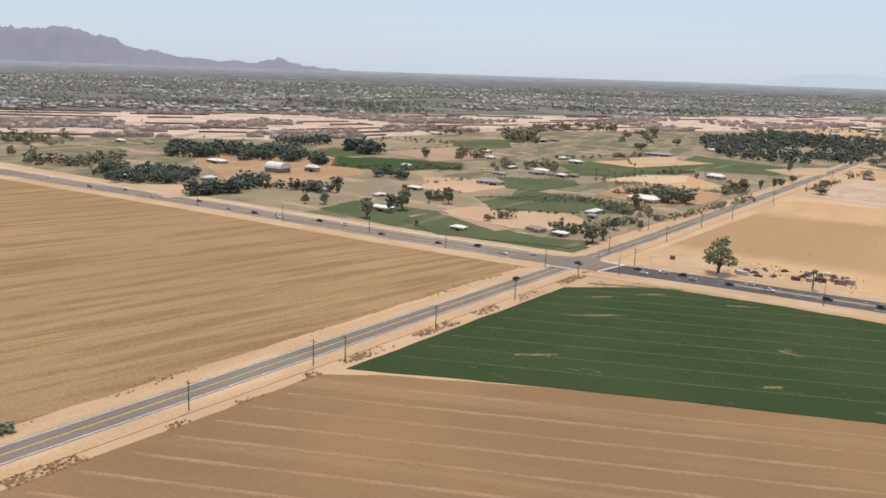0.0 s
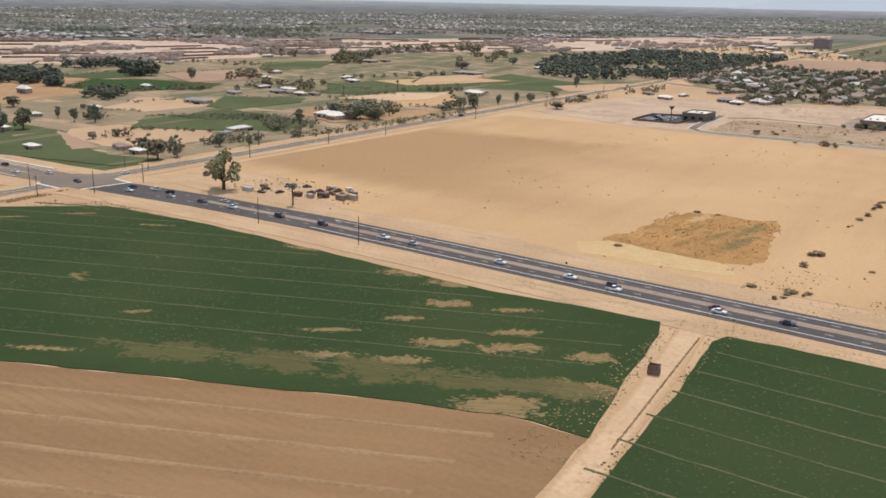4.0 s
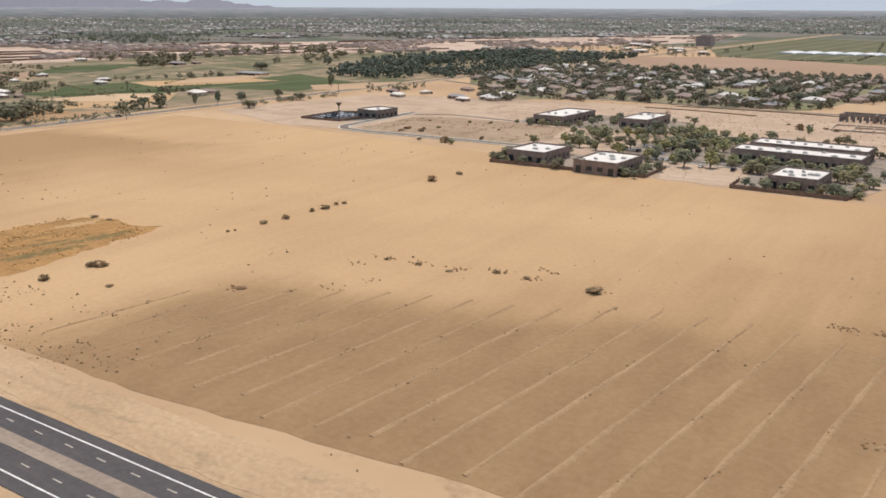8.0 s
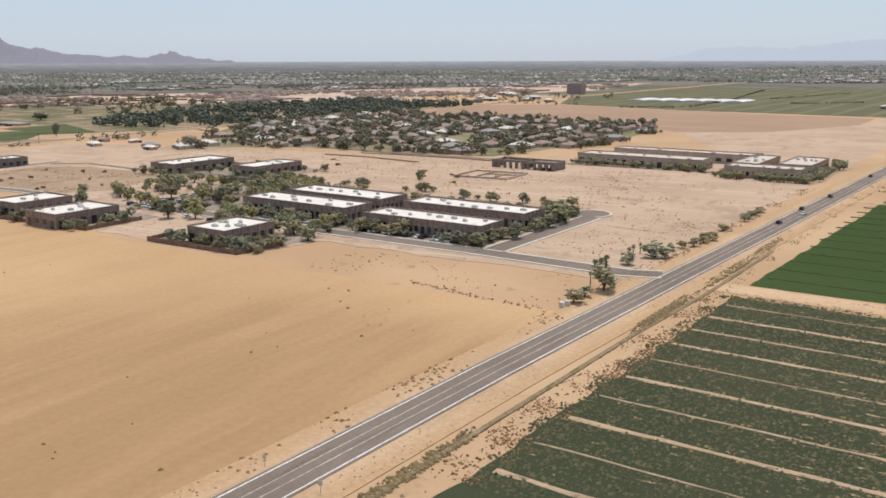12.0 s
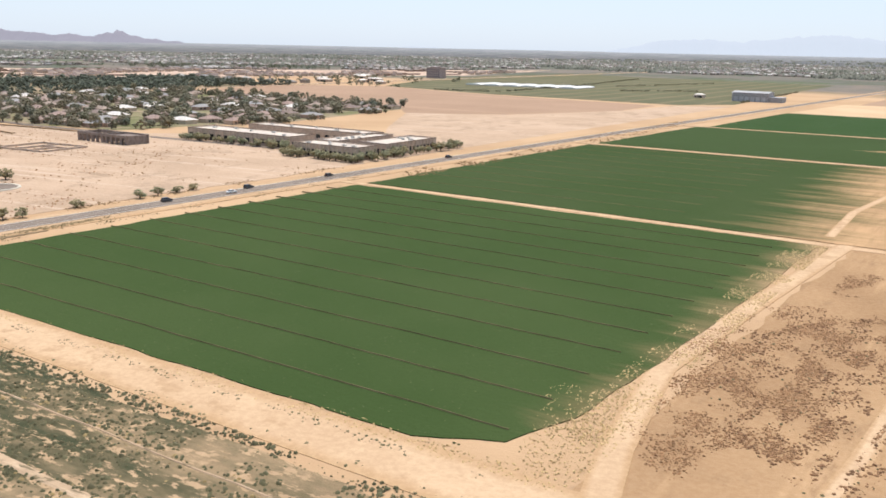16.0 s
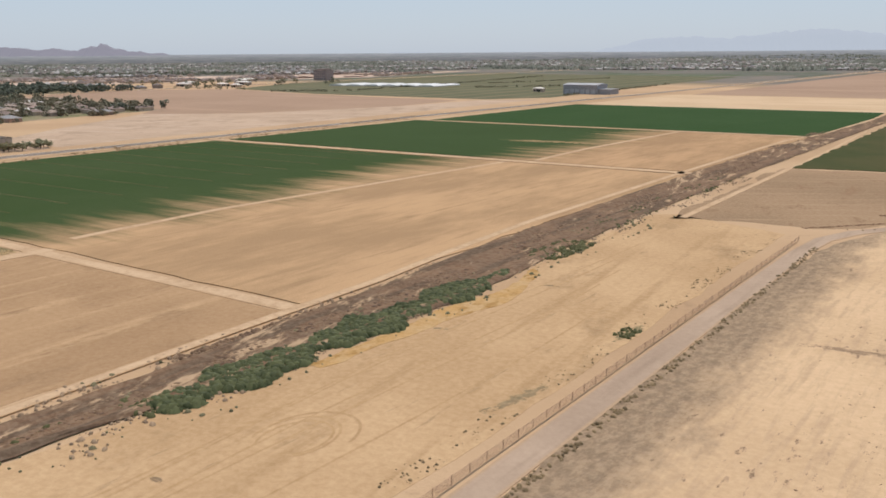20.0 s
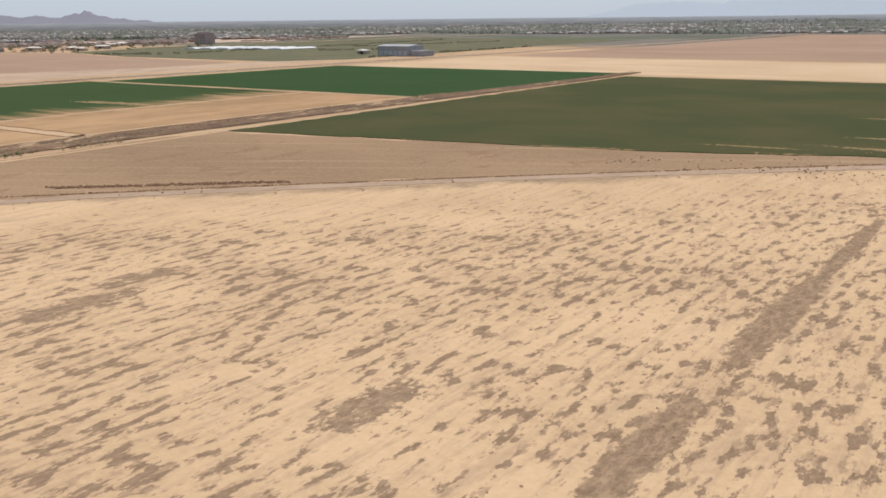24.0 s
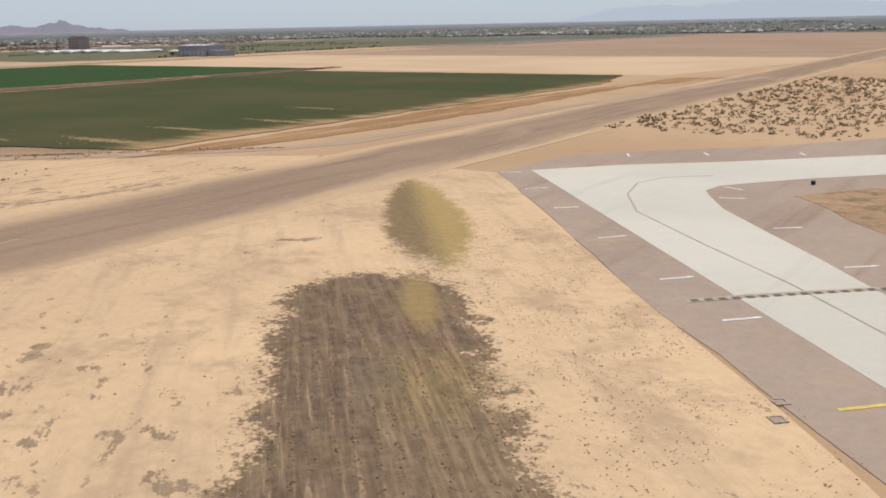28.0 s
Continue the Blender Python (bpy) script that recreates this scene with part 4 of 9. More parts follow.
RIDGE_LINE = [(-3400, 60), (-2900, 120), (-2400, 150), (-2000, 185), (-1700, 175), (-1420, 205), (-1300, 190), (-1215, 184), (-1090, 206), (-1000, 192), (-925, 166), (-830, 158), (-740, 112), (-690, 101), (-620, 98), (-520, 74), (-420, 68), (-310, 57), (-200, 62), (-120, 50), (-80, 63), (-45, 75), (-20, 70), (2, 90), (24, 79), (60, 62), (95, 61), (140, 45), (190, 47), (230, 35), (300, 37), (360, 20), (420, 6)]
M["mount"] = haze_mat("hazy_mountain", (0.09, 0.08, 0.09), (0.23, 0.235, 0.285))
def far_plain():
    """The outermost land, a hazy backdrop of woods and roofs that closes the plain under the horizon."""
    m, nt, b = nodes_of("hazy_plain", 1.0, 0.0)
    co = coords(nt)
    n = noise_of(nt, co, 0.012, 8, 0.75)
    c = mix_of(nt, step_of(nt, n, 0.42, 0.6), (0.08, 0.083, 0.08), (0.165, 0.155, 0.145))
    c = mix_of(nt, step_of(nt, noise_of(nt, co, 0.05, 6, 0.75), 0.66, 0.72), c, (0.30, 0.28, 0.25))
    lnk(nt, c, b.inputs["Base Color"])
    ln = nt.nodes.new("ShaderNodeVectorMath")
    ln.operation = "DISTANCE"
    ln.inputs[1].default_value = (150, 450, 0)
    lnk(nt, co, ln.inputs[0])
    # haze over the plain put in as emission, stronger with distance
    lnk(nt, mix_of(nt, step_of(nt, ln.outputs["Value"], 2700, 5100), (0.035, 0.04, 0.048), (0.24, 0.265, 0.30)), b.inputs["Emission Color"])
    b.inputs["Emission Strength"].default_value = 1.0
    verts, faces, seg = [], [], 120
    rings = (2950, 3200, 3500, 3800, 4200, 4600, 5000, 5590)
    for k, r in enumerate(rings):
        s = min(1, max(0, (r - 2600) / 2400))
        h = 27 * s * s * (3 - 2 * s) + 0.6
        for i in range(seg):
            a = 2 * math.pi * i / seg
            q = r + (90 * noise.noise(Vector((math.cos(a) * 9, math.sin(a) * 9, 2))) if k == 0 else 0)
            verts.append((150 + q * math.cos(a), 450 + q * math.sin(a), h if k else h - 0.4))
    for k in range(len(rings) - 1):
        for i in range(seg):
            j = (i + 1) % seg
            faces.append((k * seg + i, (k + 1) * seg + i, (k + 1) * seg + j, k * seg + j))
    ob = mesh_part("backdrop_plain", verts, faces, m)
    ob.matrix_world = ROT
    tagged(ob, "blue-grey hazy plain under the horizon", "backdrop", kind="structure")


far_plain()
# stronger glow here: thicker haze put into the farthest ranges
M["mount_far"] = haze_mat("hazy_far_mountain", (0.03, 0.03, 0.04), (0.53, 0.59, 0.68))
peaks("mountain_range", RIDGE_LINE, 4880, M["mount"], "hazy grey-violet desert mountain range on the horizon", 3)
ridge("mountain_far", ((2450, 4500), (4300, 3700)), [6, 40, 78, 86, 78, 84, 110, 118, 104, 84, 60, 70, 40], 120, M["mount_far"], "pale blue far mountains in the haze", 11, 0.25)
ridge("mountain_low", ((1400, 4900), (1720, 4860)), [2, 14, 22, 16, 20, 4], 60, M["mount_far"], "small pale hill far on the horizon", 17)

# ---- field borders, ridges, tracks ----
def strips(field, rows, mat, name="border", z=0.3, wig=0.25, seed=1):
    """Low earth banks across a field, each one a part of it: rows of (u0, v0, u1, v1, half width)."""
    rng = random.Random(seed)
    for u0, v0, u1, v1, half in rows:
        n = max(2, int(math.hypot(u1 - u0, v1 - v0) / 4))
        d = Vector((v1 - v0, u1 - u0)).normalized()
        nx, ny = -d.y, d.x
        verts, faces = [], []
        for i in range(n + 1):
            f = i / n
            x, y = v0 + (v1 - v0) * f + rng.uniform(-wig, wig) * abs(nx), u0 + (u1 - u0) * f + rng.uniform(-wig, wig) * abs(ny)
            w = half * rng.uniform(0.7, 1.3)
            verts += [(x - nx * w, y - ny * w, 0.02), (x - nx * w * 0.4, y - ny * w * 0.4, z), (x + nx * w * 0.4, y + ny * w * 0.4, z), (x + nx * w, y + ny * w, 0.02)]
            if i:
                k = 4 * i
                faces += [(k - 4 + j, k - 3 + j, k + 1 + j, k + j) for j in range(3)]
        mesh_part(name, verts, faces, mat, field)


def field(name):
    return bpy.data.objects[name]


M["ridge"] = soil("pale_ridge_earth", (0.375, 0.238, 0.125), (0.31, 0.193, 0.1), 0.12)
M["dry_border"] = soil("dry_border_earth", (0.49, 0.355, 0.23), (0.40, 0.285, 0.18), 0.2, spots=(1.4, (0.16, 0.13, 0.075), 0.55, 0.66, (0.3, 1, 1)), spots2=(0.7, (0.57, 0.43, 0.29), 0.56, 0.68, (0.3, 1, 1)))
M["row_gap"] = soil("weedy_row_gap", (0.112, 0.108, 0.048), (0.075, 0.09, 0.037), 0.2, spots=(0.4, (0.06, 0.085, 0.025), 0.55, 0.66, (0.3, 1, 1)))
# shade between the crop strips put into a dark soil colour, with tan spots
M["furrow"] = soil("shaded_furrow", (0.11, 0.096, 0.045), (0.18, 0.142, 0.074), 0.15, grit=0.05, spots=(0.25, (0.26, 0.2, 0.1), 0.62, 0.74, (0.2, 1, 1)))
TOP = ((87, 313), (106, 329), (121, 337), (142, 343), (151, 351), (163, 355), (174, 356), (186, 356), (200, 340), (240, 330))


def top_of(v):
    for (a, b), (c, d) in zip(TOP, TOP[1:]):
        if v <= c:
            return b + (d - b) * (v - a) / (c - a)
    return 330.0


RIDGES = [(288 + (k * 37 % 5), 101.2 + 6.85 * k, top_of(103 + 6.85 * k), 101.2 + 6.85 * k + 0.055 * (top_of(103 + 6.85 * k) - 287)) for k in range(-2, 20)]
strips(field("field_bare"), [(u0, v0, u1, v1, 0.38) for u0, v0, u1, v1 in RIDGES], M["ridge"], "ridge", 0.12, 0.12, 4)
strips(field("field_thin_rows"), [(482.1 - 8.67 * k, 268.5, 482.6 - 8.67 * k, 384, (0.2, 0.7, 0.36, 0.55, 0.3, 0.7, 0.28, 0.65)[k % 8]) for k in range(16)], M["dry_border"], "border", 0.17, 0.12, 5)
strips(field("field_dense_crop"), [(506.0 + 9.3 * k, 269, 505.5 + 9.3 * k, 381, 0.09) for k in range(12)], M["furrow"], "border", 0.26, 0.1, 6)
rows = []
for k in range(-2, 10):
    c = 223.3 + 10.0 * k
    v0, v1 = max(-113.0, 20 + (131.0 - c) / 0.45), min(52.0, 20 + (244.5 - c) / 0.45)
    if v1 - v0 > 8:
        rows.append((c + 0.45 * (v0 - 20), v0, c + 0.45 * (v1 - 20), v1, 0.22))
strips(field("field_young_crop"), rows, M["row_gap"], "border", 0.17, 0.12, 7)
strips(field("field_green_rows"), [(244.4 - 9.1 * k, 65, 246.2 - 9.1 * k, 170, 0.26) for k in range(12)], M["row_gap"], "border", 0.17, 0.12, 8)
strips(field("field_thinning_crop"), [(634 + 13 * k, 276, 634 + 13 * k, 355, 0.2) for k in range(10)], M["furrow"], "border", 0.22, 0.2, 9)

strips(field("field_ploughed"), [(c - 0.47 * 115, -115, c + 0.47 * 52, 52, 0.5) for c in [123.5 + 8.55 * k for k in range(-7, 7)] if c - 0.47 * 115 > -50], soil("plough_ridge_earth", (0.325, 0.2, 0.103), (0.27, 0.164, 0.083), 0.1), "ridge", 0.14, 0.12, 10)
ribbon("track_dirt", [(120, 72.5), (200, 65.2), (232, 61.3), (248, 58.8), (262, 57.6)], 2.5, M["track"], 0.06, "sandy farm track between two green fields", "track")
ribbon("track_between_crops", [(495, 262), (494.5, 330), (494, 402)], 4.2, M["track"], 0.06, "sandy farm track along the crop", "track")
ribbon("track_crop_end", [(480, 400), (497, 394), (508, 391), (531, 387), (565, 388.7), (612, 391.8), (640, 394)], 1.7, M["track"], 0.07, "curving sandy farm track at the end of the crop", "track")
ribbon("track_middle", [(619.5, 264), (619, 330), (617, 400), (616, 449)], 1.5, M["track"], 0.065, "straight sandy farm track between fields", "track")
ribbon("track_third", [(760.5, 268), (760, 390), (760, 450)], 2.0, M["track"], 0.17, "far sandy farm track", "track")
ribbon("track_fourth", [(875.5, 272), (875.5, 400), (876, 462)], 1.8, M["verge"], 0.17, "far sandy farm track between green crops", "track")
ribbon("track_wash", [(540, 450.8), (570, 450.6), (605, 449.6), (632, 449.2), (652, 447.5), (680, 446), (770, 446.4), (858, 448.2), (890, 454), (1022, 459)], 0.85, M["track"], 0.17, "sandy track along the wash", "track")
ribbon("track_wash_far", [(700, 468), (840, 467), (1012, 462)], 0.8, M["track"], 0.06, "sandy track on the far bank of the wash", "track")
ribbon("track_scrub", [(505, 409), (519, 410.4), (542, 411.7), (552, 414), (566, 415)], 1.0, M["track"], 0.035, "pale footpath through the scrub", "track")
ribbon("track_crop_bare", [(626, 388), (660, 387), (700, 391), (757, 396)], 1.0, M["track"], 0.16, "pale track along the bare end of the crop", "track")
ribbon("track_patchy_bare", [(764, 402), (800, 401), (874, 405)], 1.0, M["track"], 0.16, "pale track along the bare field end", "track")
sheet("bank_far_highway", [(272, -110), (273, 20), (274, 130), (278, 180), (284, 180), (281, 110), (279, 30), (285, 0), (280, -50), (290, -60), (300, -95), (292, -118)], M["verge"], 0.11, "pale sandy bank beyond the highway", jitter=1.2, category="verge")
sheet("weeds_pale", [(284, 20), (290.5, 16), (296, 21), (294, 50), (287, 54), (283, 36)], soil("straw_strip", (0.55, 0.385, 0.195), (0.52, 0.355, 0.17), 0.2, spots=(0.4, (0.55, 0.40, 0.2), 0.5, 0.62, (1, 0.5, 1))), 0.04, "pale dry grass strip beside the weeds", jitter=1.0, step=2.0, category="grass")
sheet("lot_business", [(462, 108), (462, 134), (470, 168), (484, 170), (488, 246), (712, 246), (712, 204), (690, 150), (664, 120), (654, 70), (640, 20), (600, -110), (500, -120), (482, -60), (492, 40), (484, 60), (480, 108)], M["lot"], 0.07, "pale graded building land with sparse weeds", jitter=1.5, category="lot")
sheet("lot_brown", [(490.5, -26), (533, -28), (544, -10), (545, 16), (541, 42), (507, 54), (494, 46), (492, 26)], M["lot_b"], 0.1, "grey-brown weedy vacant lot inside the loop road", jitter=1.0, category="lot")

# ---- highway dress ----
ribbon("median", HIGHWAY[7:], 1.05, soil("median_dust", (0.30, 0.24, 0.19), (0.26, 0.205, 0.16), 0.08, streak=(0, 0.6, (0.36, 0.29, 0.22), 0.5, 0.7)), 0.20, "dusty grey-brown painted median of the highway", "median", offs=0.2)
for name, offs in (("line_far", 4.5), ("line_near", -4.3)):
    ribbon(name, HIGHWAY[8:], 0.11, M["paint"], 0.17, "white highway edge line", "road line", offs=offs, thick=0.02)
for name, offs in (("line_far_west", 5.2), ("line_near_west", -5.2)):
    ribbon(name, HIGHWAY[:6], 0.12, M["paint"], 0.17, "white highway edge line", "road line", offs=offs, thick=0.02)
ribbon("line_yellow_west", HIGHWAY[:6], 0.12, M["paint_y"], 0.17, "yellow highway centre line", "road line", thick=0.02)


def on_line(line, v, axis=1):
    """The plan place on a road's centre line where its v (or u) is the given one."""
    for a, b in zip(line, line[1:]):
        if a[axis] <= v <= b[axis]:
            f = (v - a[axis]) / (b[axis] - a[axis])
            return a[0] + (b[0] - a[0]) * f, a[1] + (b[1] - a[1]) * f, math.degrees(math.atan2(b[0] - a[0], b[1] - a[1]))
    return line[-1][0], line[-1][1], 0.0


def dashes(road, line, offs, start, end, gap, length, axis=1):
    bm = bmesh.new()
    box(bm, -length / 2, length / 2, -0.09, 0.09, -0.01, 0.012)
    first = part("lane_dash", bm, M["paint_worn"])
    me = first.data
    bpy.data.objects.remove(first)
    s = start
    while s < end:
        u, v, a = on_line(line, s, axis)
        ob = new("lane_dash", me)
        ob.parent = bpy.data.objects[road]
        ob.matrix_basis = pose(v - math.sin(radians(a)) * offs, u + math.cos(radians(a)) * offs, 0.17, 0, 0, a)
        s += gap


dashes("road_highway", HIGHWAY, 2.95, -95, 175, 5.75, 1.5)
dashes("road_highway", HIGHWAY, -2.35, -95, 175, 5.75, 1.5)
for name, offs in (("line_cross_l", 2.7), ("line_cross_r", -2.7)):
    ribbon(name, CROSS_ROAD, 0.1, M["paint"], 0.17, "white cross road edge line", "road line", offs=offs, thick=0.02)
for name, offs in (("line_cross_a", 0.75), ("line_cross_b", -0.75)):
    ribbon(name, CROSS_ROAD, 0.07, M["paint_worn"], 0.17, "faded turn lane line", "road line", offs=offs, thick=0.02)
for name, offs in (("line_side_l", 3.0), ("line_side_r", -3.0)):
    ribbon(name, SIDE_ROAD, 0.09, M["paint"], 0.17, "white side road edge line", "road line", offs=offs, thick=0.02)
ribbon("line_side_mid", SIDE_ROAD, 0.1, M["paint_y"], 0.17, "yellow side road centre line", "road line", thick=0.02)
for name, line in (("crosswalk_a", [(264.8, -123.8), (264.2, -115)]), ("crosswalk_b", [(246.5, -135), (246.8, -124)]), ("crosswalk_c", [(250, -118), (264, -116)])):
    ribbon(name, line, 0.35, M["paint"], 0.185, "white painted stop line at the crossing", "road line", thick=0.02)
sheet("crossing_pavement", [(247, -133.5), (251, -140), (262, -139), (264.5, -134), (268, -133.3), (268, -126.2), (264.5, -124), (263, -116), (251.5, -117), (249, -124), (245, -125.8), (245, -132.6)], M["asphalt"], 0.172, "worn grey asphalt road crossing", step=6, jitter=0.1, category="road")

# ---- business park streets ----
kerb_m = M["concrete"]


def street(name, line, half, label, kerbs=True):
    ribbon(name, line, half, M["asphalt"], 0.15, label)
    if kerbs:
        for k, o in (("a", half + 0.35), ("b", -half - 0.35)):
            ribbon("kerb_" + name[5:] + "_" + k, line, 0.35, kerb_m, 0.27, "pale concrete kerb and walk", "kerb", offs=o)


street("road_business", [(494.5, 108), (494, 165), (495, 207), (494.5, 244), (497, 251)], 2.6, "grey business park street")
street("road_spur", [(497.5, 210.5), (540, 210.5), (549.5, 210.3)], 2.6, "grey spur street with a rounded end")
rim = [(554.5 + 5.6 * math.cos(radians(a)), 207.6 + 5.6 * math.sin(radians(a))) for a in range(-170, 146, 12)]
sheet("road_spur_end", rim + [(549, 213.2), (549, 207.6)], M["asphalt"], 0.156, "rounded grey turning end of the spur street", step=9, jitter=0.0, category="road")
ribbon("kerb_spur_end", rim, 0.35, kerb_m, 0.28, "pale concrete kerb round the turning end", "kerb", offs=0.3)
street("road_lane", [(541, -34), (551, -22), (550, 2), (548.5, 15)], 1.2, "narrow grey lane behind the vacant lot", False)
street("road_loop", [(548, -39), (505, -35), (492, -33), (487, -28), (486, -15), (490, 30), (492, 62)], 1.9, "grey loop street beside the vacant lot")
street("road_houses", [(700, -130), (662, -20), (655, 60), (660, 150), (668, 238)], 2.0, "grey street along the houses", False)

# ---- airfield ----
def build_apron():
    sheet("apron_shoulder", [(829.4, 664.8), (843, 665.3), (852.5, 672.9), (865.6, 686.7), (878.5, 695.6), (905, 722), (890, 760), (765, 760), (765, 725), (778.3, 712.6), (793.6, 697.3), (802, 689.8), (813.8, 679.2)], M["shoulder"], 0.045, "dusty brown asphalt shoulder of the apron", jitter=0.25, category="apron")
    concrete = [(832.2, 667.5), (840.3, 674.6), (848.6, 684.8), (862, 698.4), (880, 718), (862, 718), (847, 701), (840.2, 694.4), (835.5, 690.7), (832.5, 688.6), (829.5, 688.2), (827.2, 689.3), (821.8, 692.4), (815.4, 697.6), (808.5, 703.4), (803.3, 707.5), (790, 718), (778, 720)]
    sheet("taxiway", concrete, M["concrete"], 0.06, "pale concrete taxiway curving on the apron", step=30, jitter=0.0, category="taxiway")
    ribbon("taxi_line", [(838, 686), (834.5, 682), (830, 681), (824, 682.6), (817, 686.6), (808.5, 695.5), (801.4, 703.4), (794.7, 709.8), (784, 718)], 0.08, soil("worn_taxi_line", (0.30, 0.27, 0.21), (0.38, 0.34, 0.26), 0.3), 0.068, "worn grey taxi guide line", "road line", thick=0.03)
    drain = ribbon("drain", [(794.9, 699.3), (797.7, 701.9), (803.5, 708.3), (810, 716)], 0.3, soil("drain_cover", (0.40, 0.34, 0.26), (0.46, 0.4, 0.32), 0.8), 0.072, "slotted drain across the taxiway", "drain", thick=0.05)
    bm = bmesh.new()
    box(bm, -0.24, 0.24, -0.2, 0.2, 0, 0.02)
    slot = part("slot", bm, soil("drain_slot", (0.12, 0.1, 0.075), (0.16, 0.13, 0.1), 0.8), drain)
    slot.matrix_basis = pose(699.6, 795.2, 0.066, 0, 0, 48)
    for k in range(1, 26):
        ob = new("slot", slot.data)
        ob.parent = drain
        ob.matrix_basis = pose(699.6 + 0.62 * k, 795.2 + 0.58 * k, 0.066, 0, 0, 48)
    for u, v in ((783.4, 707.6), (781.6, 708.0)):
        pit = tagged(new("cable_pit"), "small pale concrete frame of a cable pit", "pit", "cable pits")
        for x0, x1, y0, y1 in ((-0.32, 0.32, -0.32, -0.24), (-0.32, 0.32, 0.24, 0.32), (-0.32, -0.24, -0.24, 0.24), (0.24, 0.32, -0.24, 0.24)):
            bm = bmesh.new()
            box(bm, x0, x1, y0, y1, 0, 0.06)
            part("rim", bm, M["paint_dusty"], pit)
        bm = bmesh.new()
        box(bm, -0.24, 0.24, -0.24, 0.24, 0, 0.03)
        part("lid", bm, M["shoulder"], pit)
        pit.matrix_world = at(u, v, 0.03, 45)
    marks = [(830, 666.2, 26), (822.6, 673.6, 40), (815.6, 680.6, 45), (807.4, 688.8, 50), (799.2, 697, 48), (793.4, 702.9, 47), (784.7, 710.6, 47), (848, 672, -60), (853, 680, -55), (858, 690, -60), (817, 699.1, 42), (831.7, 690.2, -20), (826.8, 691.6, 20), (807.9, 706.1, 42)]
    for i, (u, v, a) in enumerate(marks):
        bm = bmesh.new()
        box(bm, -1.15, 1.15, -0.12, 0.12, -0.02, 0.006)
        ob = part("paint_bar", bm, M["paint_y"] if i == 6 else M["paint"])
        ob.matrix_world = at(u, v, 0.062, a)
        tagged(ob, "yellow painted bar on the dusty apron" if i == 6 else "white painted bar on the dusty apron", "road line", kind="structure")
    sheet("island", [(830.5, 696), (838, 701), (846, 730), (826, 722), (818.5, 705.7)], soil("island_earth", (0.42, 0.275, 0.16), (0.33, 0.21, 0.12), 0.15, spots=(0.4, (0.22, 0.145, 0.08), 0.52, 0.64, (1, 1, 1))), 0.075, "bare brown earth island in the apron", jitter=0.4, step=2.5, category="ground")
    side = runway_side()
    sheet("runway_side", [(640, 652), (790, 652), (829, 658.5), (829, 665), (814, 679), (794, 697), (778, 712), (765, 722), (640, 722)], side, 0.03, "pale earth with burnt and olive grass patches", step=6, jitter=0.3, category="ground")
    sheet("weeds_orange", [(815, 616), (865, 615), (908, 613), (957, 616.5), (1000, 620), (1003, 634), (960, 622), (921, 625), (860, 626), (830, 622)], soil("rusty_strip", (0.345, 0.19, 0.08), (0.285, 0.15, 0.062), 0.06, streak=(1, 0.3, (0.54, 0.365, 0.21), 0.5, 0.66), spots=(0.3, (0.24, 0.14, 0.07), 0.54, 0.66, (1, 0.3, 1))), 0.06, "rusty dry weed strip beside the dull crop", jitter=1.0, category="grass")
    sheet("weeds_by_road", [(540, 494), (650, 494.2), (684, 495.4), (700, 499.5), (722, 515), (745, 538), (736, 545), (700, 512), (672, 502.5), (640, 502.8), (600, 499), (540, 498)], M["patchy"], 0.03, "grey-brown weedy verge", step=2.0, jitter=0.4, category="grass")


build_apron()

# ---- the wash: a dry ditch with banks ----
def build_wash():
    m = soil("wash_bed", (0.20, 0.118, 0.07), (0.145, 0.088, 0.054), 0.2, streak=(1, 0.6, (0.10, 0.065, 0.042), 0.45, 0.62), spots=(0.5, (0.44, 0.30, 0.178), 0.56, 0.66, (1, 0.22, 1)))
    line = [(520, 455.6), (566, 456), (590, 457.6), (635, 458.4), (662, 456.2), (700, 455.7), (760, 455.6), (800, 456.2), (880, 459), (960, 462), (1030, 461)]
    width = [(520, 0.5), (566, 0.5), (592, 0.66), (632, 1.12), (665, 1.03), (800, 1.05), (900, 0.75), (1030, 0.42)]
    prof = [(-6.6, 0.03), (-5.6, 0.4), (-4.6, 0.36), (-2.8, 0.12), (-0.6, 0.09), (1.4, 0.1), (2.8, 0.14), (3.6, 0.3), (4.2, 0.28), (5.2, 0.03)]
    rng = random.Random(9)
    verts, faces, k = [], [], len(prof)
    u = 520.0
    i = 0
    while u <= 1030:
        pu, pv, _ = on_line(line, u, 0)
        shrink = float(np.interp(u, [p[0] for p in width], [p[1] for p in width]))
        for x, z in prof:
            verts.append((pv + x * shrink + rng.uniform(-0.35, 0.35), pu + rng.uniform(-0.6, 0.6), z + 0.11 + rng.uniform(-0.03, 0.06)))
        if i:
            o = i * k
            faces += [(o - k + j, o - k + j + 1, o + j + 1, o + j) for j in range(k - 1)]
        i += 1
        u += 3.0
    ob = mesh_part("wash", verts, faces, m)
    ob.matrix_world = ROT
    tagged(ob, "dry brown wash with low earth banks and scrub", "ditch", kind="structure")
    strip = [(370, 261.4), (420, 261.6), (456, 261.8), (491, 263.2), (533, 263.2), (600, 263), (700, 268), (790, 275)]
    ribbon("ditch_cross_road", strip[:5], 0.4, soil("ditch_earth", (0.26, 0.19, 0.115), (0.2, 0.15, 0.085), 0.3, spots=(0.5, (0.12, 0.11, 0.05), 0.5, 0.62, (1, 0.3, 1))), 0.14, "narrow weedy irrigation ditch beside the cross road", "ditch")


build_wash()

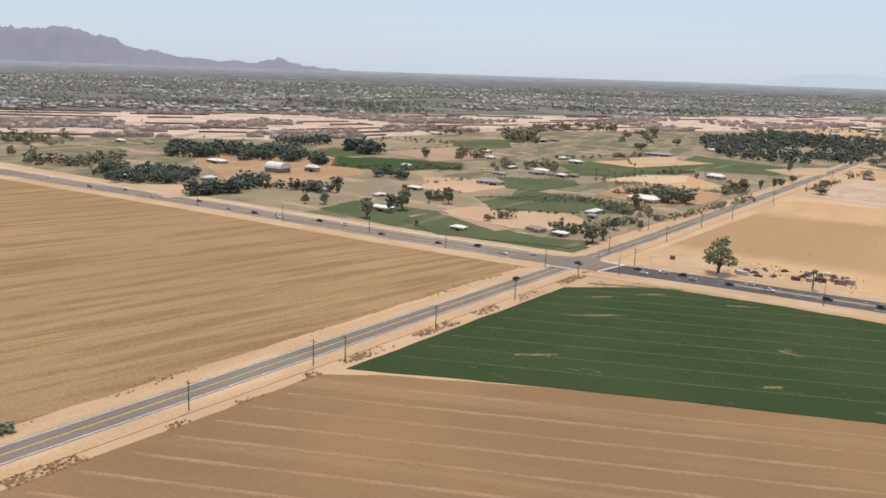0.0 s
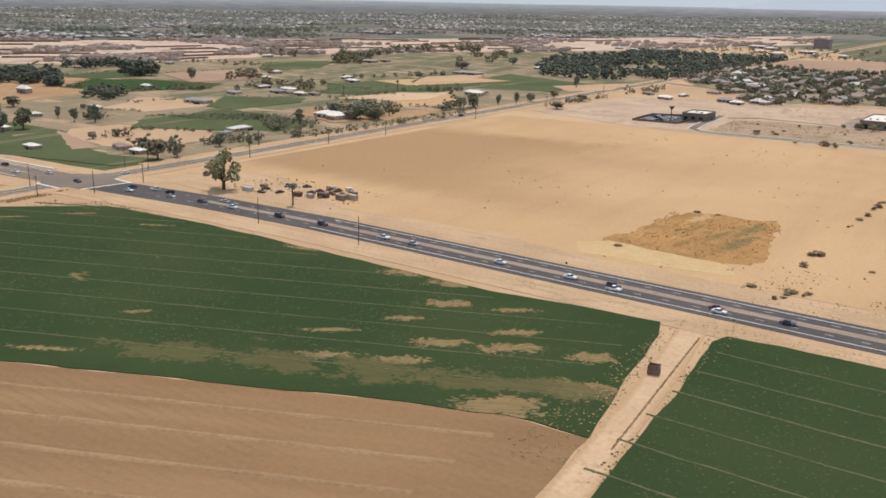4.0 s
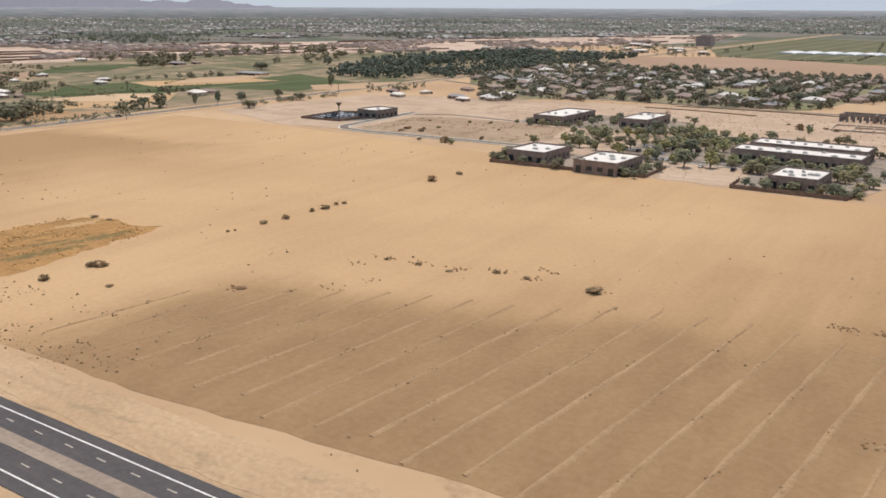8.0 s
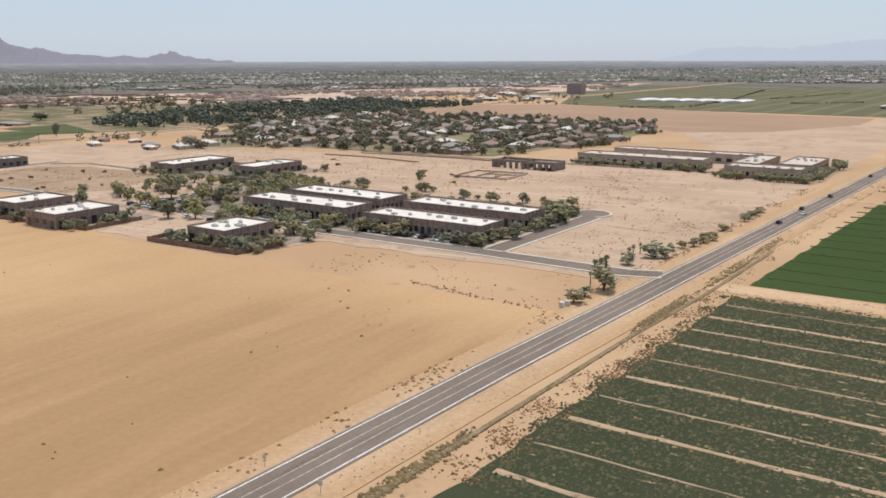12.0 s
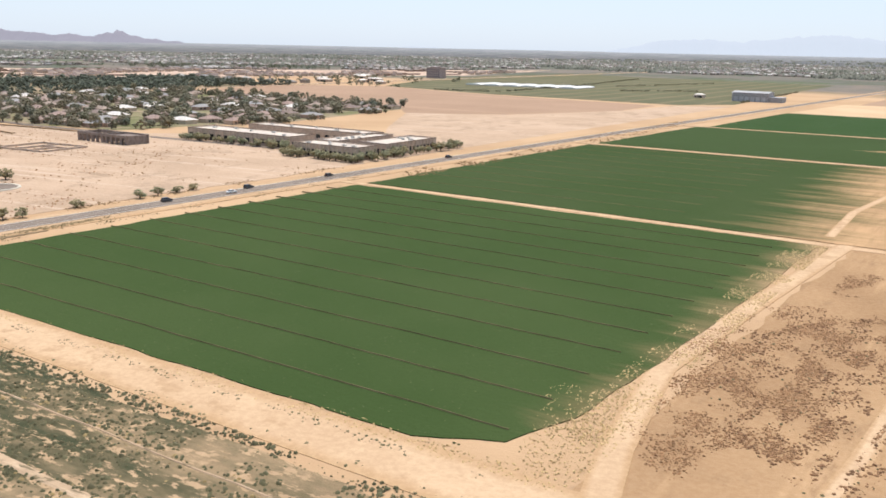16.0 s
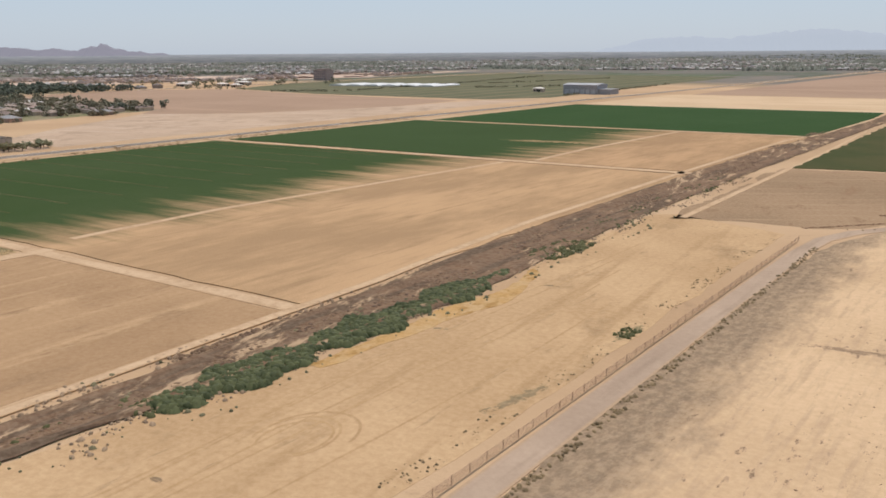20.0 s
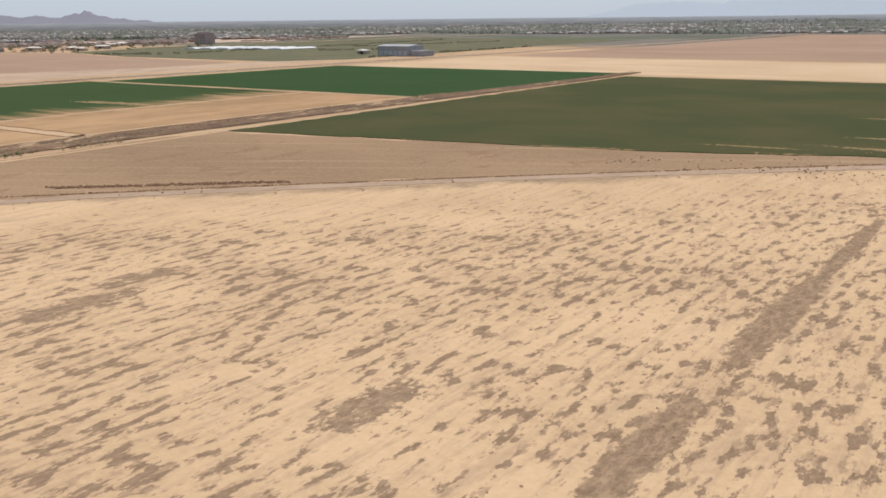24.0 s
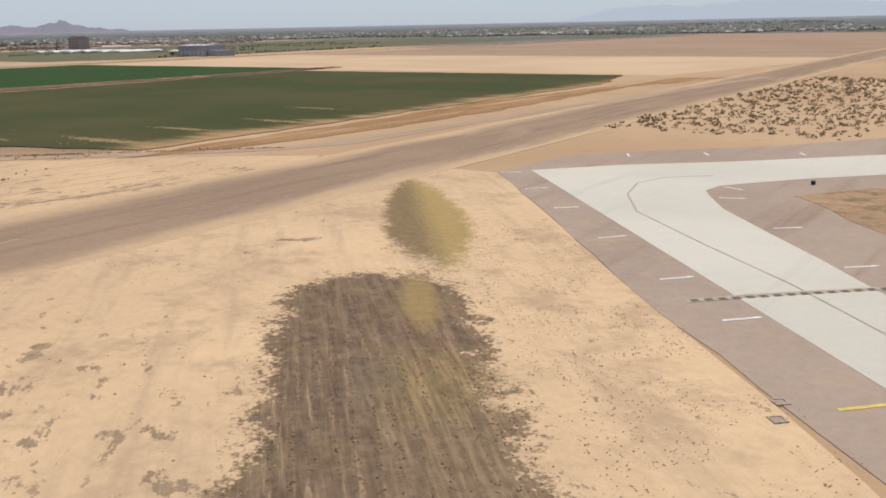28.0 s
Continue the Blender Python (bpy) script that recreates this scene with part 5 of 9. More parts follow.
sheet("weeds_wash_orange", [(602, 464.2), (613, 464.4), (622, 465), (641, 465.2), (650, 463.8), (648, 466), (632, 469.5), (622, 467.6), (609, 466.4), (602, 466)], soil("orange_dry_weeds", (0.47, 0.275, 0.095), (0.50, 0.33, 0.16), 0.3, spots=(0.5, (0.36, 0.2, 0.06), 0.5, 0.62, (1, 0.5, 1))), 0.045, "orange dry weeds beside the wash", jitter=1.0, step=1.5, category="grass")

for u0, u1 in ((780.5, 783), (771.5, 774), (765, 768), (748.6, 751.2), (735.7, 738.3)):
    ribbon("strip_dash_%d" % u0, [(u0, 649.3), (u1, 649.1)], 0.1, M["paint_dusty"], 0.05, "worn white dash on the old strip", "road line", thick=0.02)

M["tyre"] = soil("tyre_mark", (0.40, 0.25, 0.125), (0.45, 0.285, 0.14), 0.3, rim=((0.48, 0.31, 0.155), 0.2, 1.2))
for k, (cu, cv, r, a0, a1) in enumerate(((588.6, 475.2, 3.6, -60, 230), (588.8, 475.0, 4.3, -40, 210), (589.4, 475.6, 5.2, 10, 170))):     # circles where a car has turned
    ribbon("tyre_mark_%d" % k, [(cu + r * math.sin(radians(a0 + (a1 - a0) * i / 20)), cv + 0.75 * r * math.cos(radians(a0 + (a1 - a0) * i / 20))) for i in range(21)], 0.16, M["tyre"], 0.03 + 0.003 * k, "round tyre mark on bare earth", "track", thick=0.03)
for k, v in enumerate((469.5, 470.6, 474.0, 475.2, 480.5)):
    ribbon("wheel_track_%d" % k, [(548 + i * 9, v + 0.7 * math.sin(i * 0.55 + k)) for i in range(15 - k)], 0.16, M["tyre"], 0.028, "faint wheel track on bare earth", "track", thick=0.03)

# ---- buildings ----
def thing(name, label, category, group=""):
    return tagged(new(name), label, category, group)


def shell(bm, w, d, h, t=0.25, lip=0.35):
    """Four walls with a parapet, outside size w x d, open top above the roof deck."""
    for x0, x1, y0, y1 in ((-w / 2, w / 2, -d / 2, -d / 2 + t), (-w / 2, w / 2, d / 2 - t, d / 2), (-w / 2, -w / 2 + t, -d / 2 + t, d / 2 - t), (w / 2 - t, w / 2, -d / 2 + t, d / 2 - t)):
        box(bm, x0, x1, y0, y1, 0, h + lip)


def flat_block(name, u0, u1, v0, v1, h, label, wall, roof, units=6, bays=8, seed=1, category="building", group="", piers=True):
    """A flat-roofed commercial block: walls with parapet, roof deck, rooftop units, windows, doors, a band."""
    rng = random.Random(seed)
    w, d = v1 - v0, u1 - u0
    ob = thing(name, label, category, group)
    bm = bmesh.new()
    shell(bm, w, d, h)
    part("wall", bm, wall, ob)
    bm = bmesh.new()
    box(bm, -w / 2 + 0.25, w / 2 - 0.25, -d / 2 + 0.25, d / 2 - 0.25, h - 0.3, h)
    part("roof", bm, roof, ob, "white flat roof deck")
    for i in range(units):
        bm = bmesh.new()
        s = rng.uniform(0.5, 0.9)
        box(bm, -s, s, -s * 0.6, s * 0.6, 0, 0.55)
        bevel(bm, 0.06)
        bmesh.ops.create_cone(bm, cap_ends=True, segments=10, radius1=s * 0.4, radius2=s * 0.4, depth=0.14, matrix=Matrix.Translation((0, 0, 0.62)))
        un = part("rooftop_unit", bm, M["unit"], ob)
        un.location = ((i + 0.5) / units * (w - 3) - w / 2 + 1.5, rng.uniform(-0.28, 0.28) * d, h)
    for face in range(4):
        long, half = (w, d / 2) if face % 2 == 0 else (d, w / 2)
        n = max(2, int(bays * long / max(w, d)))
        for i in range(n):
            c = (i + 0.5) / n * long - long / 2
            bm = bmesh.new()
            ww = long / n * 0.5
            box(bm, -ww / 2, ww / 2, -0.06, 0.06, 0.9 if i % 3 else 0.05, h * 0.62)
            p = part("window" if i % 3 else "door", bm, M["glass_d"], ob)
            p.matrix_basis = pose(0, 0, 0, 0, 0, 90 * face) @ pose(c, -half, 0)
            if piers and i < n - 1:
                bm = bmesh.new()
                box(bm, -0.22, 0.22, -0.16, 0.1, 0, h + 0.5)
                p = part("pier", bm, wall, ob)
                p.matrix_basis = pose(0, 0, 0, 0, 0, 90 * face) @ pose(c + long / n / 2, -half, 0)
    bm = bmesh.new()
    shell(bm, w + 0.16, d + 0.16, 0.25, 0.2, 0.0)
    band = part("coping", bm, M["coping"], ob)
    band.location = (0, 0, h + 0.2)
    ob.matrix_world = at((u0 + u1) / 2, (v0 + v1) / 2)
    return ob


M["unit"] = plain("rooftop_metal", (0.52, 0.49, 0.45), 0.5, vary=0.15)
M["coping"] = plain("coping_metal", (0.24, 0.18, 0.14), 0.6, vary=0.1)
M["wall_g"] = plain("grey_brown_wall", (0.20, 0.165, 0.14), 0.85, vary=0.12)
lab = "brown block office building with a white flat roof"
flat_block("office_building", 461.5, 479, 63.5, 77, 3.6, lab, M["wall_b"], M["roof_w"], 3, 6, 1, group="business park offices")
flat_block("office_building", 457, 476, 89.5, 103.5, 3.6, lab, M["wall_b"], M["roof_w"], 5, 6, 2, group="business park offices")
flat_block("office_building", 466, 482, 144, 157, 3.6, lab, M["wall_b"], M["roof_w"], 7, 6, 3, group="business park offices")
flat_block("office_building", 547, 577, 24, 38, 3.6, lab, M["wall_b"], M["roof_w"], 4, 7, 4, group="business park offices")
flat_block("office_building", 558, 583, 58, 70, 3.6, lab, M["wall_b"], M["roof_w"], 4, 7, 5, group="business park offices")
flat_block("office_building", 518, 532.5, -48, -37, 3.4, "dark brown workshop with a white roof beside a fenced yard", M["wall_g"], M["roof_w"], 2, 5, 6)
lab = "long brown business unit row with a white stepped roof"
for k, (u0, u1, v0, v1) in enumerate(((505, 516.5, 121, 160), (522, 534.5, 122, 158.5), (503, 513.5, 168, 204), (523.5, 534.5, 165.5, 204))):
    flat_block("business_row", u0, u1, v0, v1, 3.9, lab, M["wall_b"], M["roof_w"], 8, 18, 10 + k, group="business park rows")
lab = "tan stucco shop building with a cream flat roof"
for k, (u0, u1, v0, v1) in enumerate(((667, 680, 148, 201), (695, 705, 152, 214), (656, 667, 213, 240), (668, 700, 212, 222), (672, 702, 228, 240))):
    flat_block("shop_building", u0, u1, v0, v1, 3.8, lab, M["wall_t"], M["roof_c"], 5, 14, 20 + k, group="tan shops")


def fence_wall(u0, v0, u1, v1, h=1.1, label="low brown block wall round the offices", mat=None):
    """A block wall of panels between pilasters."""
    ob = thing("block_wall", label, "wall", "yard walls")
    L = math.hypot(u1 - u0, v1 - v0)
    n = max(2, int(L / 3.5))
    ob.matrix_world = at(u0, v0, 0, math.degrees(math.atan2(u1 - u0, v1 - v0)))
    for i in range(n):
        bm = bmesh.new()
        box(bm, L * i / n + 0.15, L * (i + 1) / n - 0.15, -0.09, 0.09, 0, h)
        part("panel", bm, mat or M["block"], ob)
    for i in range(n + 1):
        bm = bmesh.new()
        box(bm, L * i / n - 0.18, L * i / n + 0.18, -0.16, 0.16, 0, h + 0.12)
        part("pilaster", bm, mat or M["block"], ob)


for a in ((456.5, 60.5, 460.5, 111), (460.5, 111, 478, 110), (456.5, 60.5, 468, 58), (461, 135.5, 462.3, 165), (462.3, 165, 474, 166.5), (461, 135.5, 472, 134.5)):
    fence_wall(*a)
for a in ((500.5, -65, 502.5, -44.5), (500.5, -65, 526, -66), (526, -66, 533, -50), (502.5, -44.5, 517, -44)):
    fence_wall(*a, 1.0, "dark block wall round the vehicle yard")
sheet("yard_pavement", [(501, -64.5), (525.5, -65.5), (533, -50), (534, -36), (517, -36), (503, -45)], M["asphalt_dark"], 0.12, "dark paved vehicle yard", step=8, jitter=0.05, category="yard")
for n, p in (("a", [(456.8, 61), (460.5, 110.5), (484, 110), (487, 62)]), ("b", [(461.5, 136), (462.6, 164.5), (488, 168), (487, 134)]), ("c", [(498, 112), (498, 206), (540, 206), (540, 112)]), ("d", [(546, 15), (546, 75), (590, 78), (590, 15)]), ("e", [(489, 84), (489, 107.5), (498, 107.5), (498, 111.5), (540, 111.5), (545, 84)])):
    sheet("yard_" + n, p, soil("parking_" + n, (0.27, 0.232, 0.195), (0.34, 0.28, 0.222), 0.06, spots=(0.12, (0.16, 0.125, 0.09), 0.5, 0.62, (1, 1, 1))), 0.13, "grey-brown planted parking yard", step=8, jitter=0.2, category="yard")


def ruin():
    """An unfinished concrete frame: columns, a lintel and a few wall panels."""
    ob = thing("unfinished_building", "unfinished dark block building with open bays", "building")
    M["frame"] = plain("raw_block", (0.235, 0.185, 0.155), 0.9, vary=0.15)
    for y in (-4.5, 4.5):
        for i in range(11):
            bm = bmesh.new()
            box(bm, i * 2.7 - 13.9, i * 2.7 - 12.9, y - 0.35, y + 0.35, 0, 3.0)
            part("column", bm, M["frame"], ob)
        bm = bmesh.new()
        box(bm, -14, 14.1, y - 0.37, y + 0.37, 2.35, 3.3)
        part("lintel", bm, M["frame"], ob)
    for x in (-13.6, 13.7, 0.0):
        bm = bmesh.new()
        box(bm, x - 0.3, x + 0.3, -4.1, 4.1, 0, 3.1)
        part("wall", bm, M["frame"], ob)
    bm = bmesh.new()
    box(bm, 3, 13.9, -4.1, 4.1, 2.5, 2.75)
    part("slab", bm, M["frame"], ob)
    ob.matrix_world = at(639, 140, 0.1)
    base = thing("foundation", "low pale foundation walls of an unbuilt house", "foundation")
    for x0, x1, y0, y1 in ((-11, 11, -9.4, -9), (-11, 11, 9, 9.4), (-11, -10.6, -9, 9), (10.6, 11, -9, 9), (-3, -2.6, -9, 9), (4, 4.4, -9, 2), (-2.6, 10.6, 2, 2.4)):
        bm = bmesh.new()
        box(bm, x0, x1, y0, y1, 0, 0.55)
        part("footing", bm, M["wall_t"], base)
    base.matrix_world = at(611, 140, 0.1, 6)


ruin()


def big_shed():
    ob = thing("packing_shed", "large dull grey metal packing shed on the plain", "shed")
    M["sheet_g"] = plain("grey_cladding", (0.30, 0.295, 0.30), 0.6, vary=0.1)
    M["roof_g"] = plain("grey_metal_roof", (0.40, 0.40, 0.41), 0.6, vary=0.08, scale=0.3)
    bm = bmesh.new()
    box(bm, -22, 12, -11, 11, 0, 9.5)
    part("wall", bm, M["sheet_g"], ob)
    bm = bmesh.new()
    vs = [bm.verts.new(p) for p in ((-22.5, -11.6, 9.5), (12.5, -11.6, 9.5), (12.5, 0, 11), (-22.5, 0, 11), (12.5, 11.6, 9.5), (-22.5, 11.6, 9.5))]
    bm.faces.new((vs[0], vs[1], vs[2], vs[3])), bm.faces.new((vs[3], vs[2], vs[4], vs[5]))
    bm.faces.new((vs[0], vs[3], vs[5])), bm.faces.new((vs[1], vs[4], vs[2]))
    part("roof", bm, M["roof_g"], ob, "dull grey metal roof")
    bm = bmesh.new()
    box(bm, 12, 24, -9, 9, 0, 5)
    part("annex", bm, M["sheet_g"], ob)
    bm = bmesh.new()
    box(bm, 11.8, 24.4, -9.4, 9.4, 5, 5.4)
    part("annex_roof", bm, M["roof_g"], ob)
    for i in range(6):
        bm = bmesh.new()
        box(bm, -20 + i * 5.2, -16.4 + i * 5.2, -11.12, -11, 0, 5)
        part("door", bm, M["roof_g"], ob)
    ob.matrix_world = at(1146, 240, 0.05) @ Matrix.Diagonal((0.8, 0.8, 0.7, 1))


big_shed()


def tower():
    ob = thing("office_tower", "far dark brown multi-storey building", "building")
    M["tower"] = plain("brown_tower_wall", (0.36, 0.28, 0.255), 0.8, vary=0.1)
    glass = plain("tower_glass", (0.22, 0.185, 0.18), 0.2, 0.5, vary=0.1)
    bm = bmesh.new()
    box(bm, -12, 12, -8, 8, 0, 16)
    box(bm, -5, 5, -8.3, 8.3, 16, 18.5)
    part("wall", bm, M["tower"], ob)
    for f in range(4):
        for i in range(6):
            bm = bmesh.new()
            box(bm, -11 + i * 3.8, -8.4 + i * 3.8, -8.15, -8, 1.5 + f * 3.7, 3.9 + f * 3.7)
            part("window", bm, glass, ob)
    bm = bmesh.new()
    box(bm, -12.3, 12.3, -8.3, 8.3, 15.9, 16.4)
    part("roof", bm, M["coping"], ob)
    ob.matrix_world = at(1322, -178, 0) @ Matrix.Diagonal((0.8, 0.8, 0.72, 1))


tower()


def greenhouses():
    gh = thing("greenhouse", "long low greenhouse with a white plastic roof", "greenhouse", "nursery greenhouses")
    n = 10
    bm = bmesh.new()
    ring = []
    for y in (-22, 22):
        ring.append([bm.verts.new((8.5 * math.cos(math.pi * i / n), y, 0.5 + 1.1 * math.sin(math.pi * i / n))) for i in range(n + 1)])
    for i in range(n):
        bm.faces.new((ring[0][i], ring[0][i + 1], ring[1][i + 1], ring[1][i]))
    for r in ring:
        bm.faces.new(r)
    part("cover", bm, plain("greenhouse_plastic", (0.72, 0.71, 0.68), 0.5, vary=0.04), gh)
    bm = bmesh.new()
    box(bm, -8.5, 8.5, -22, 22, 0, 0.5)
    part("base", bm, M["unit"], gh)
    gh.matrix_world = at(1215, -47, 0.1)
    for k in range(1, 6):
        copy_thing(gh, at(1215 + 3 * k, -47 + 19 * k, 0.1))


greenhouses()


# ---- houses ----
def hip(bm, w, d, h, z, over=0.3):
    """A hip roof over w x d."""
    w, d = w / 2 + over, d / 2 + over
    r = max(0.0, w - d)
    a = [bm.verts.new(p) for p in ((-w, -d, z), (w, -d, z), (w, d, z), (-w, d, z))]
    b0, b1 = bm.verts.new((-r, 0, z + h)), bm.verts.new((r, 0, z + h))
    bm.faces.new((a[0], a[1], b1, b0)), bm.faces.new((a[2], a[3], b0, b1)), bm.faces.new((a[1], a[2], b1)), bm.faces.new((a[3], a[0], b0))
    bm.faces.new(a[::-1])


def house(name, w, d, h, roof_h, wall, roof, label, group, wing=True, gable=False):
    ob = thing(name, label, "house", group)
    bm = bmesh.new()
    box(bm, -w / 2, w / 2, -d / 2, d / 2, 0, h)
    if wing:
        box(bm, w * 0.1, w * 0.45, -d / 2 - d * 0.35, -d / 2 + 0.05, 0, h - 0.05)
    part("wall", bm, wall, ob)
    bm = bmesh.new()
    hip(bm, w, d, roof_h, h)
    part("roof", bm, roof, ob)
    if wing:
        bm = bmesh.new()
        hip(bm, w * 0.35, d * 0.75, roof_h * 0.6, h - 0.02)
        p = part("wing_roof", bm, roof, ob)
        p.location = (w * 0.275, -d * 0.42, 0)
    for i, x in enumerate((-0.35, -0.12)):
        bm = bmesh.new()
        box(bm, w * x, w * x + w * 0.12, -d / 2 - 0.05, -d / 2 + 0.02, 0.5, h * 0.75)
        part("window", bm, M["glass_d"], ob)
    bm = bmesh.new()
    box(bm, w * 0.13, w * 0.42, -d / 2 - d * 0.35 - 0.05, -d / 2 - d * 0.35 + 0.03, 0, h * 0.72)
    part("garage_door", bm, M["coping"] if wing else M["glass_d"], ob)
    return ob


roofs = [plain("tile_roof_" + n, c, 0.8, vary=0.12, scale=1.5) for n, c in (("tan", (0.34, 0.265, 0.21)), ("brown", (0.235, 0.175, 0.145)), ("grey", (0.32, 0.305, 0.29)), ("rose", (0.33, 0.235, 0.195)), ("pale", (0.66, 0.62, 0.56)))]
walls_ = [M["wall_t"], plain("cream_wall", (0.52, 0.42, 0.31), 0.85), plain("rose_wall", (0.42, 0.28, 0.21), 0.85)]
HOUSES = []
for i, (w, d) in enumerate(((9, 7), (8, 7.5), (10.5, 6.5), (8.5, 6), (11, 7.5))):
    tone = ("tan", "brown", "grey", "rose", "pale")[i]
    HOUSES.append(house("house", w, d, 1.8, 1.4, walls_[i % 3], roofs[i], "low stucco suburban house with a %s hip roof" % tone, "suburb houses"))
rng = random.Random(31)
spots_done = []


SUBURB_RIM = [(610, -34), (636, -24), (652, 10), (656, 55), (667, 106), (710, 112), (740, 126), (868, 108), (885, -20), (905, -124), (838, -140), (790, -138), (735, -134), (690, -104), (660, -66), (632, -58)]


def inside(u, v, poly):
    hit = False
    for (a, b), (c, d) in zip(poly, poly[1:] + poly[:1]):
        if (b > v) != (d > v) and u < a + (v - b) / (d - b) * (c - a):
            hit = not hit
    return hit


def in_suburb(u, v):
    """Inside the wedge of houses between the side road and the rose-brown field, clear of its street."""
    return inside(u, v, SUBURB_RIM) and all(math.hypot(u - a, v - b) > 9 for a, b in ((700, -130), (690, -100), (681, -75), (671, -47), (662, -20), (659, 10), (656, 40), (655, 60)))


first = set(HOUSES)
for row in range(17):
    for col in range(17):
        u, v = 616 + row * 17.5 + rng.uniform(-4, 4), -134 + col * 15.6 + rng.uniform(-3, 3)
        if not in_suburb(u, v) or rng.random() < 0.26:
            continue
        k = rng.randrange(5)
        turn = rng.choice((0, 0, 180, 90)) + rng.uniform(-6, 6)
        if HOUSES[k] in first:
            first.discard(HOUSES[k])
            HOUSES[k].matrix_world = at(u, v, 0.05, turn)
        else:
            copy_thing(HOUSES[k], at(u, v, 0.05, turn))
        spots_done.append((u, v))
sheet("suburb_ground", [(u, v) for u, v in SUBURB_RIM], soil("suburb_yards", (0.30, 0.235, 0.16), (0.20, 0.19, 0.10), 0.05, spots=(0.09, (0.13, 0.15, 0.06), 0.5, 0.6, (1, 1, 1))), 0.025, "mixed yards and streets among the houses", category="ground")

# farm houses and barns, each at its own place and size
FARM_TREES = [
    (273.6, -233.9, 7, 9.4), (291.7, -235.9, 5.3, 9.2), (300.6, -236.7, 7.9, 9.8), (326.3, -254.3, 3.2, 6.3), (325.8, -241.4, 4.1, 6.7), (330.3, -233.2, 6.6, 8.7),
    (303.8, -194.5, 4.5, 3.2), (293.1, -141.3, 8.3, 7.9), (300.5, -140.6, 4.4, 5.2), (324.8, -147.7, 5.2, 5.6), (331.4, -139.4, 3.4, 4.7), (381.4, -163.2, 5, 8.5),
    (274.3, -208.7, 2.2, 2.7), (352.8, -276.5, 4, 2.9), (287, -270.4, 5.2, 5.7), (281.7, -276.9, 4.7, 5.2), (311, -336, 12, 7.2), (335.4, -306.9, 8.8, 5.9),
]
ROAD_TREES = [
    (413.3, -160.8, 12.2, 8.5), (419.2, -153.7, 10.6, 7.4), (413.8, -172.3, 8.1, 7), (490.3, -148.2, 6.7, 7.9), (482.1, -150.5, 6.6, 6), (507.1, -143.4, 3.1, 6.2),
    (517.5, -139, 3.8, 6.9), (533.9, -139.9, 5.9, 5.2), (559.8, -139.6, 6.1, 4.8), (514.1, -112.7, 8, 4.3), (526, -187.6, 3.3, 4), (620.9, -157.7, 4.6, 8.4),
    (555, -119.5, 8, 4), (485.9, -363.9, 6.9, 8.4), (497.6, -437.6, 21.2, 9.3), (696.5, -298.2, 13.9, 5.6), (765.7, -293.9, 10, 7),
]
PALMS_FARM = [
    (490.7, -237.1, 2, 5.3), (530.1, -229.6, 2.1, 6.3),
]
BIG_TREE = [
    (275.8, -88.5, 11.8, 12.8), (274.2, -59.4, 2.8, 5.8),
]
LANE_TREES = [
    (479.5, 246.3, 5.3, 4.3), (468.6, 245.5, 3.7, 2.4), (473.8, 245.2, 3, 1.8), (502.2, 241.5, 3.4, 2.5), (512.2, 243.4, 6.1, 3), (520.6, 244, 1.9, 1.7),
    (524.8, 245, 2.2, 1.7), (528, 246.7, 2.7, 2), (533.5, 247.1, 3, 2.3), (537.2, 248.1, 2.8, 2), (551.3, 245.9, 3.2, 1.6), (567.5, 246.6, 3.1, 2),
    (572.6, 246.7, 2.9, 2), (578.6, 246.4, 3, 1.5), (583.9, 246.2, 2.7, 1.5), (493.9, 239.4, 3.1, 2),
]
PALMS_LANE = [
    (488.9, 240, 1, 3.9), (490, 240.8, 1, 4.1), (491.8, 241.1, 1.1, 4.4), (482.3, 242.2, 0.8, 2.7), (506.1, 240, 0.9, 3.2), (508.5, 239.9, 0.9, 3.3),
    (514.4, 239.1, 0.8, 2.6), (495.1, 239.4, 0.8, 2.4),
]
BUSHES_BARE = [
    (314.8, 63.4, 2.7, 1.5), (303.5, 63.1, 2, 1.3), (313.3, 62.1, 1.8, 1.4), (363, 63.9, 1.9, 1.2), (356.7, 63.3, 1.9, 0.9), (372, 63.7, 1.4, 1.1),
    (376.3, 64, 2.3, 1.4), (380.9, 63.4, 1.2, 1), (383.1, 64.1, 1.3, 0.9), (420, 64.1, 3, 2), (433, 64.8, 2.1, 1.2), (346.6, 62.7, 0.8, 0.6),
    (348.3, 63.1, 0.6, 0.5), (482.3, 24.6, 4.3, 2.6), (480.9, 13.9, 1.7, 1.1), (498, 30.3, 2, 1.1), (282.6, 58.6, 2.1, 0.8), (277, 64.7, 0.8, 1),
]
BUSHES_LOT = [(502, -8, 3.4, 1.6), (499, 1, 2.6, 1.4), (495.5, -6, 2.8, 1.1), (505, -2, 2.2, 1.0), (511, 1, 1.8, 1.3), (532, 2, 1.8, 1.4), (536, 10, 1.8, 1.4), (520, 24, 1.4, 0.9), (527, -15, 1.4, 1.0), (494.8, 32, 1.6, 1.2), (514, 40, 1.3, 0.8), (604, 70, 3.0, 1.2), (618, 55, 2.2, 0.9), (594, 120, 3.6, 3.4), (603, 128, 2.2, 1.2), (599, 133, 2.6, 1.3), (608, 112, 1.8, 0.9), (586, 140, 1.6, 0.9)]
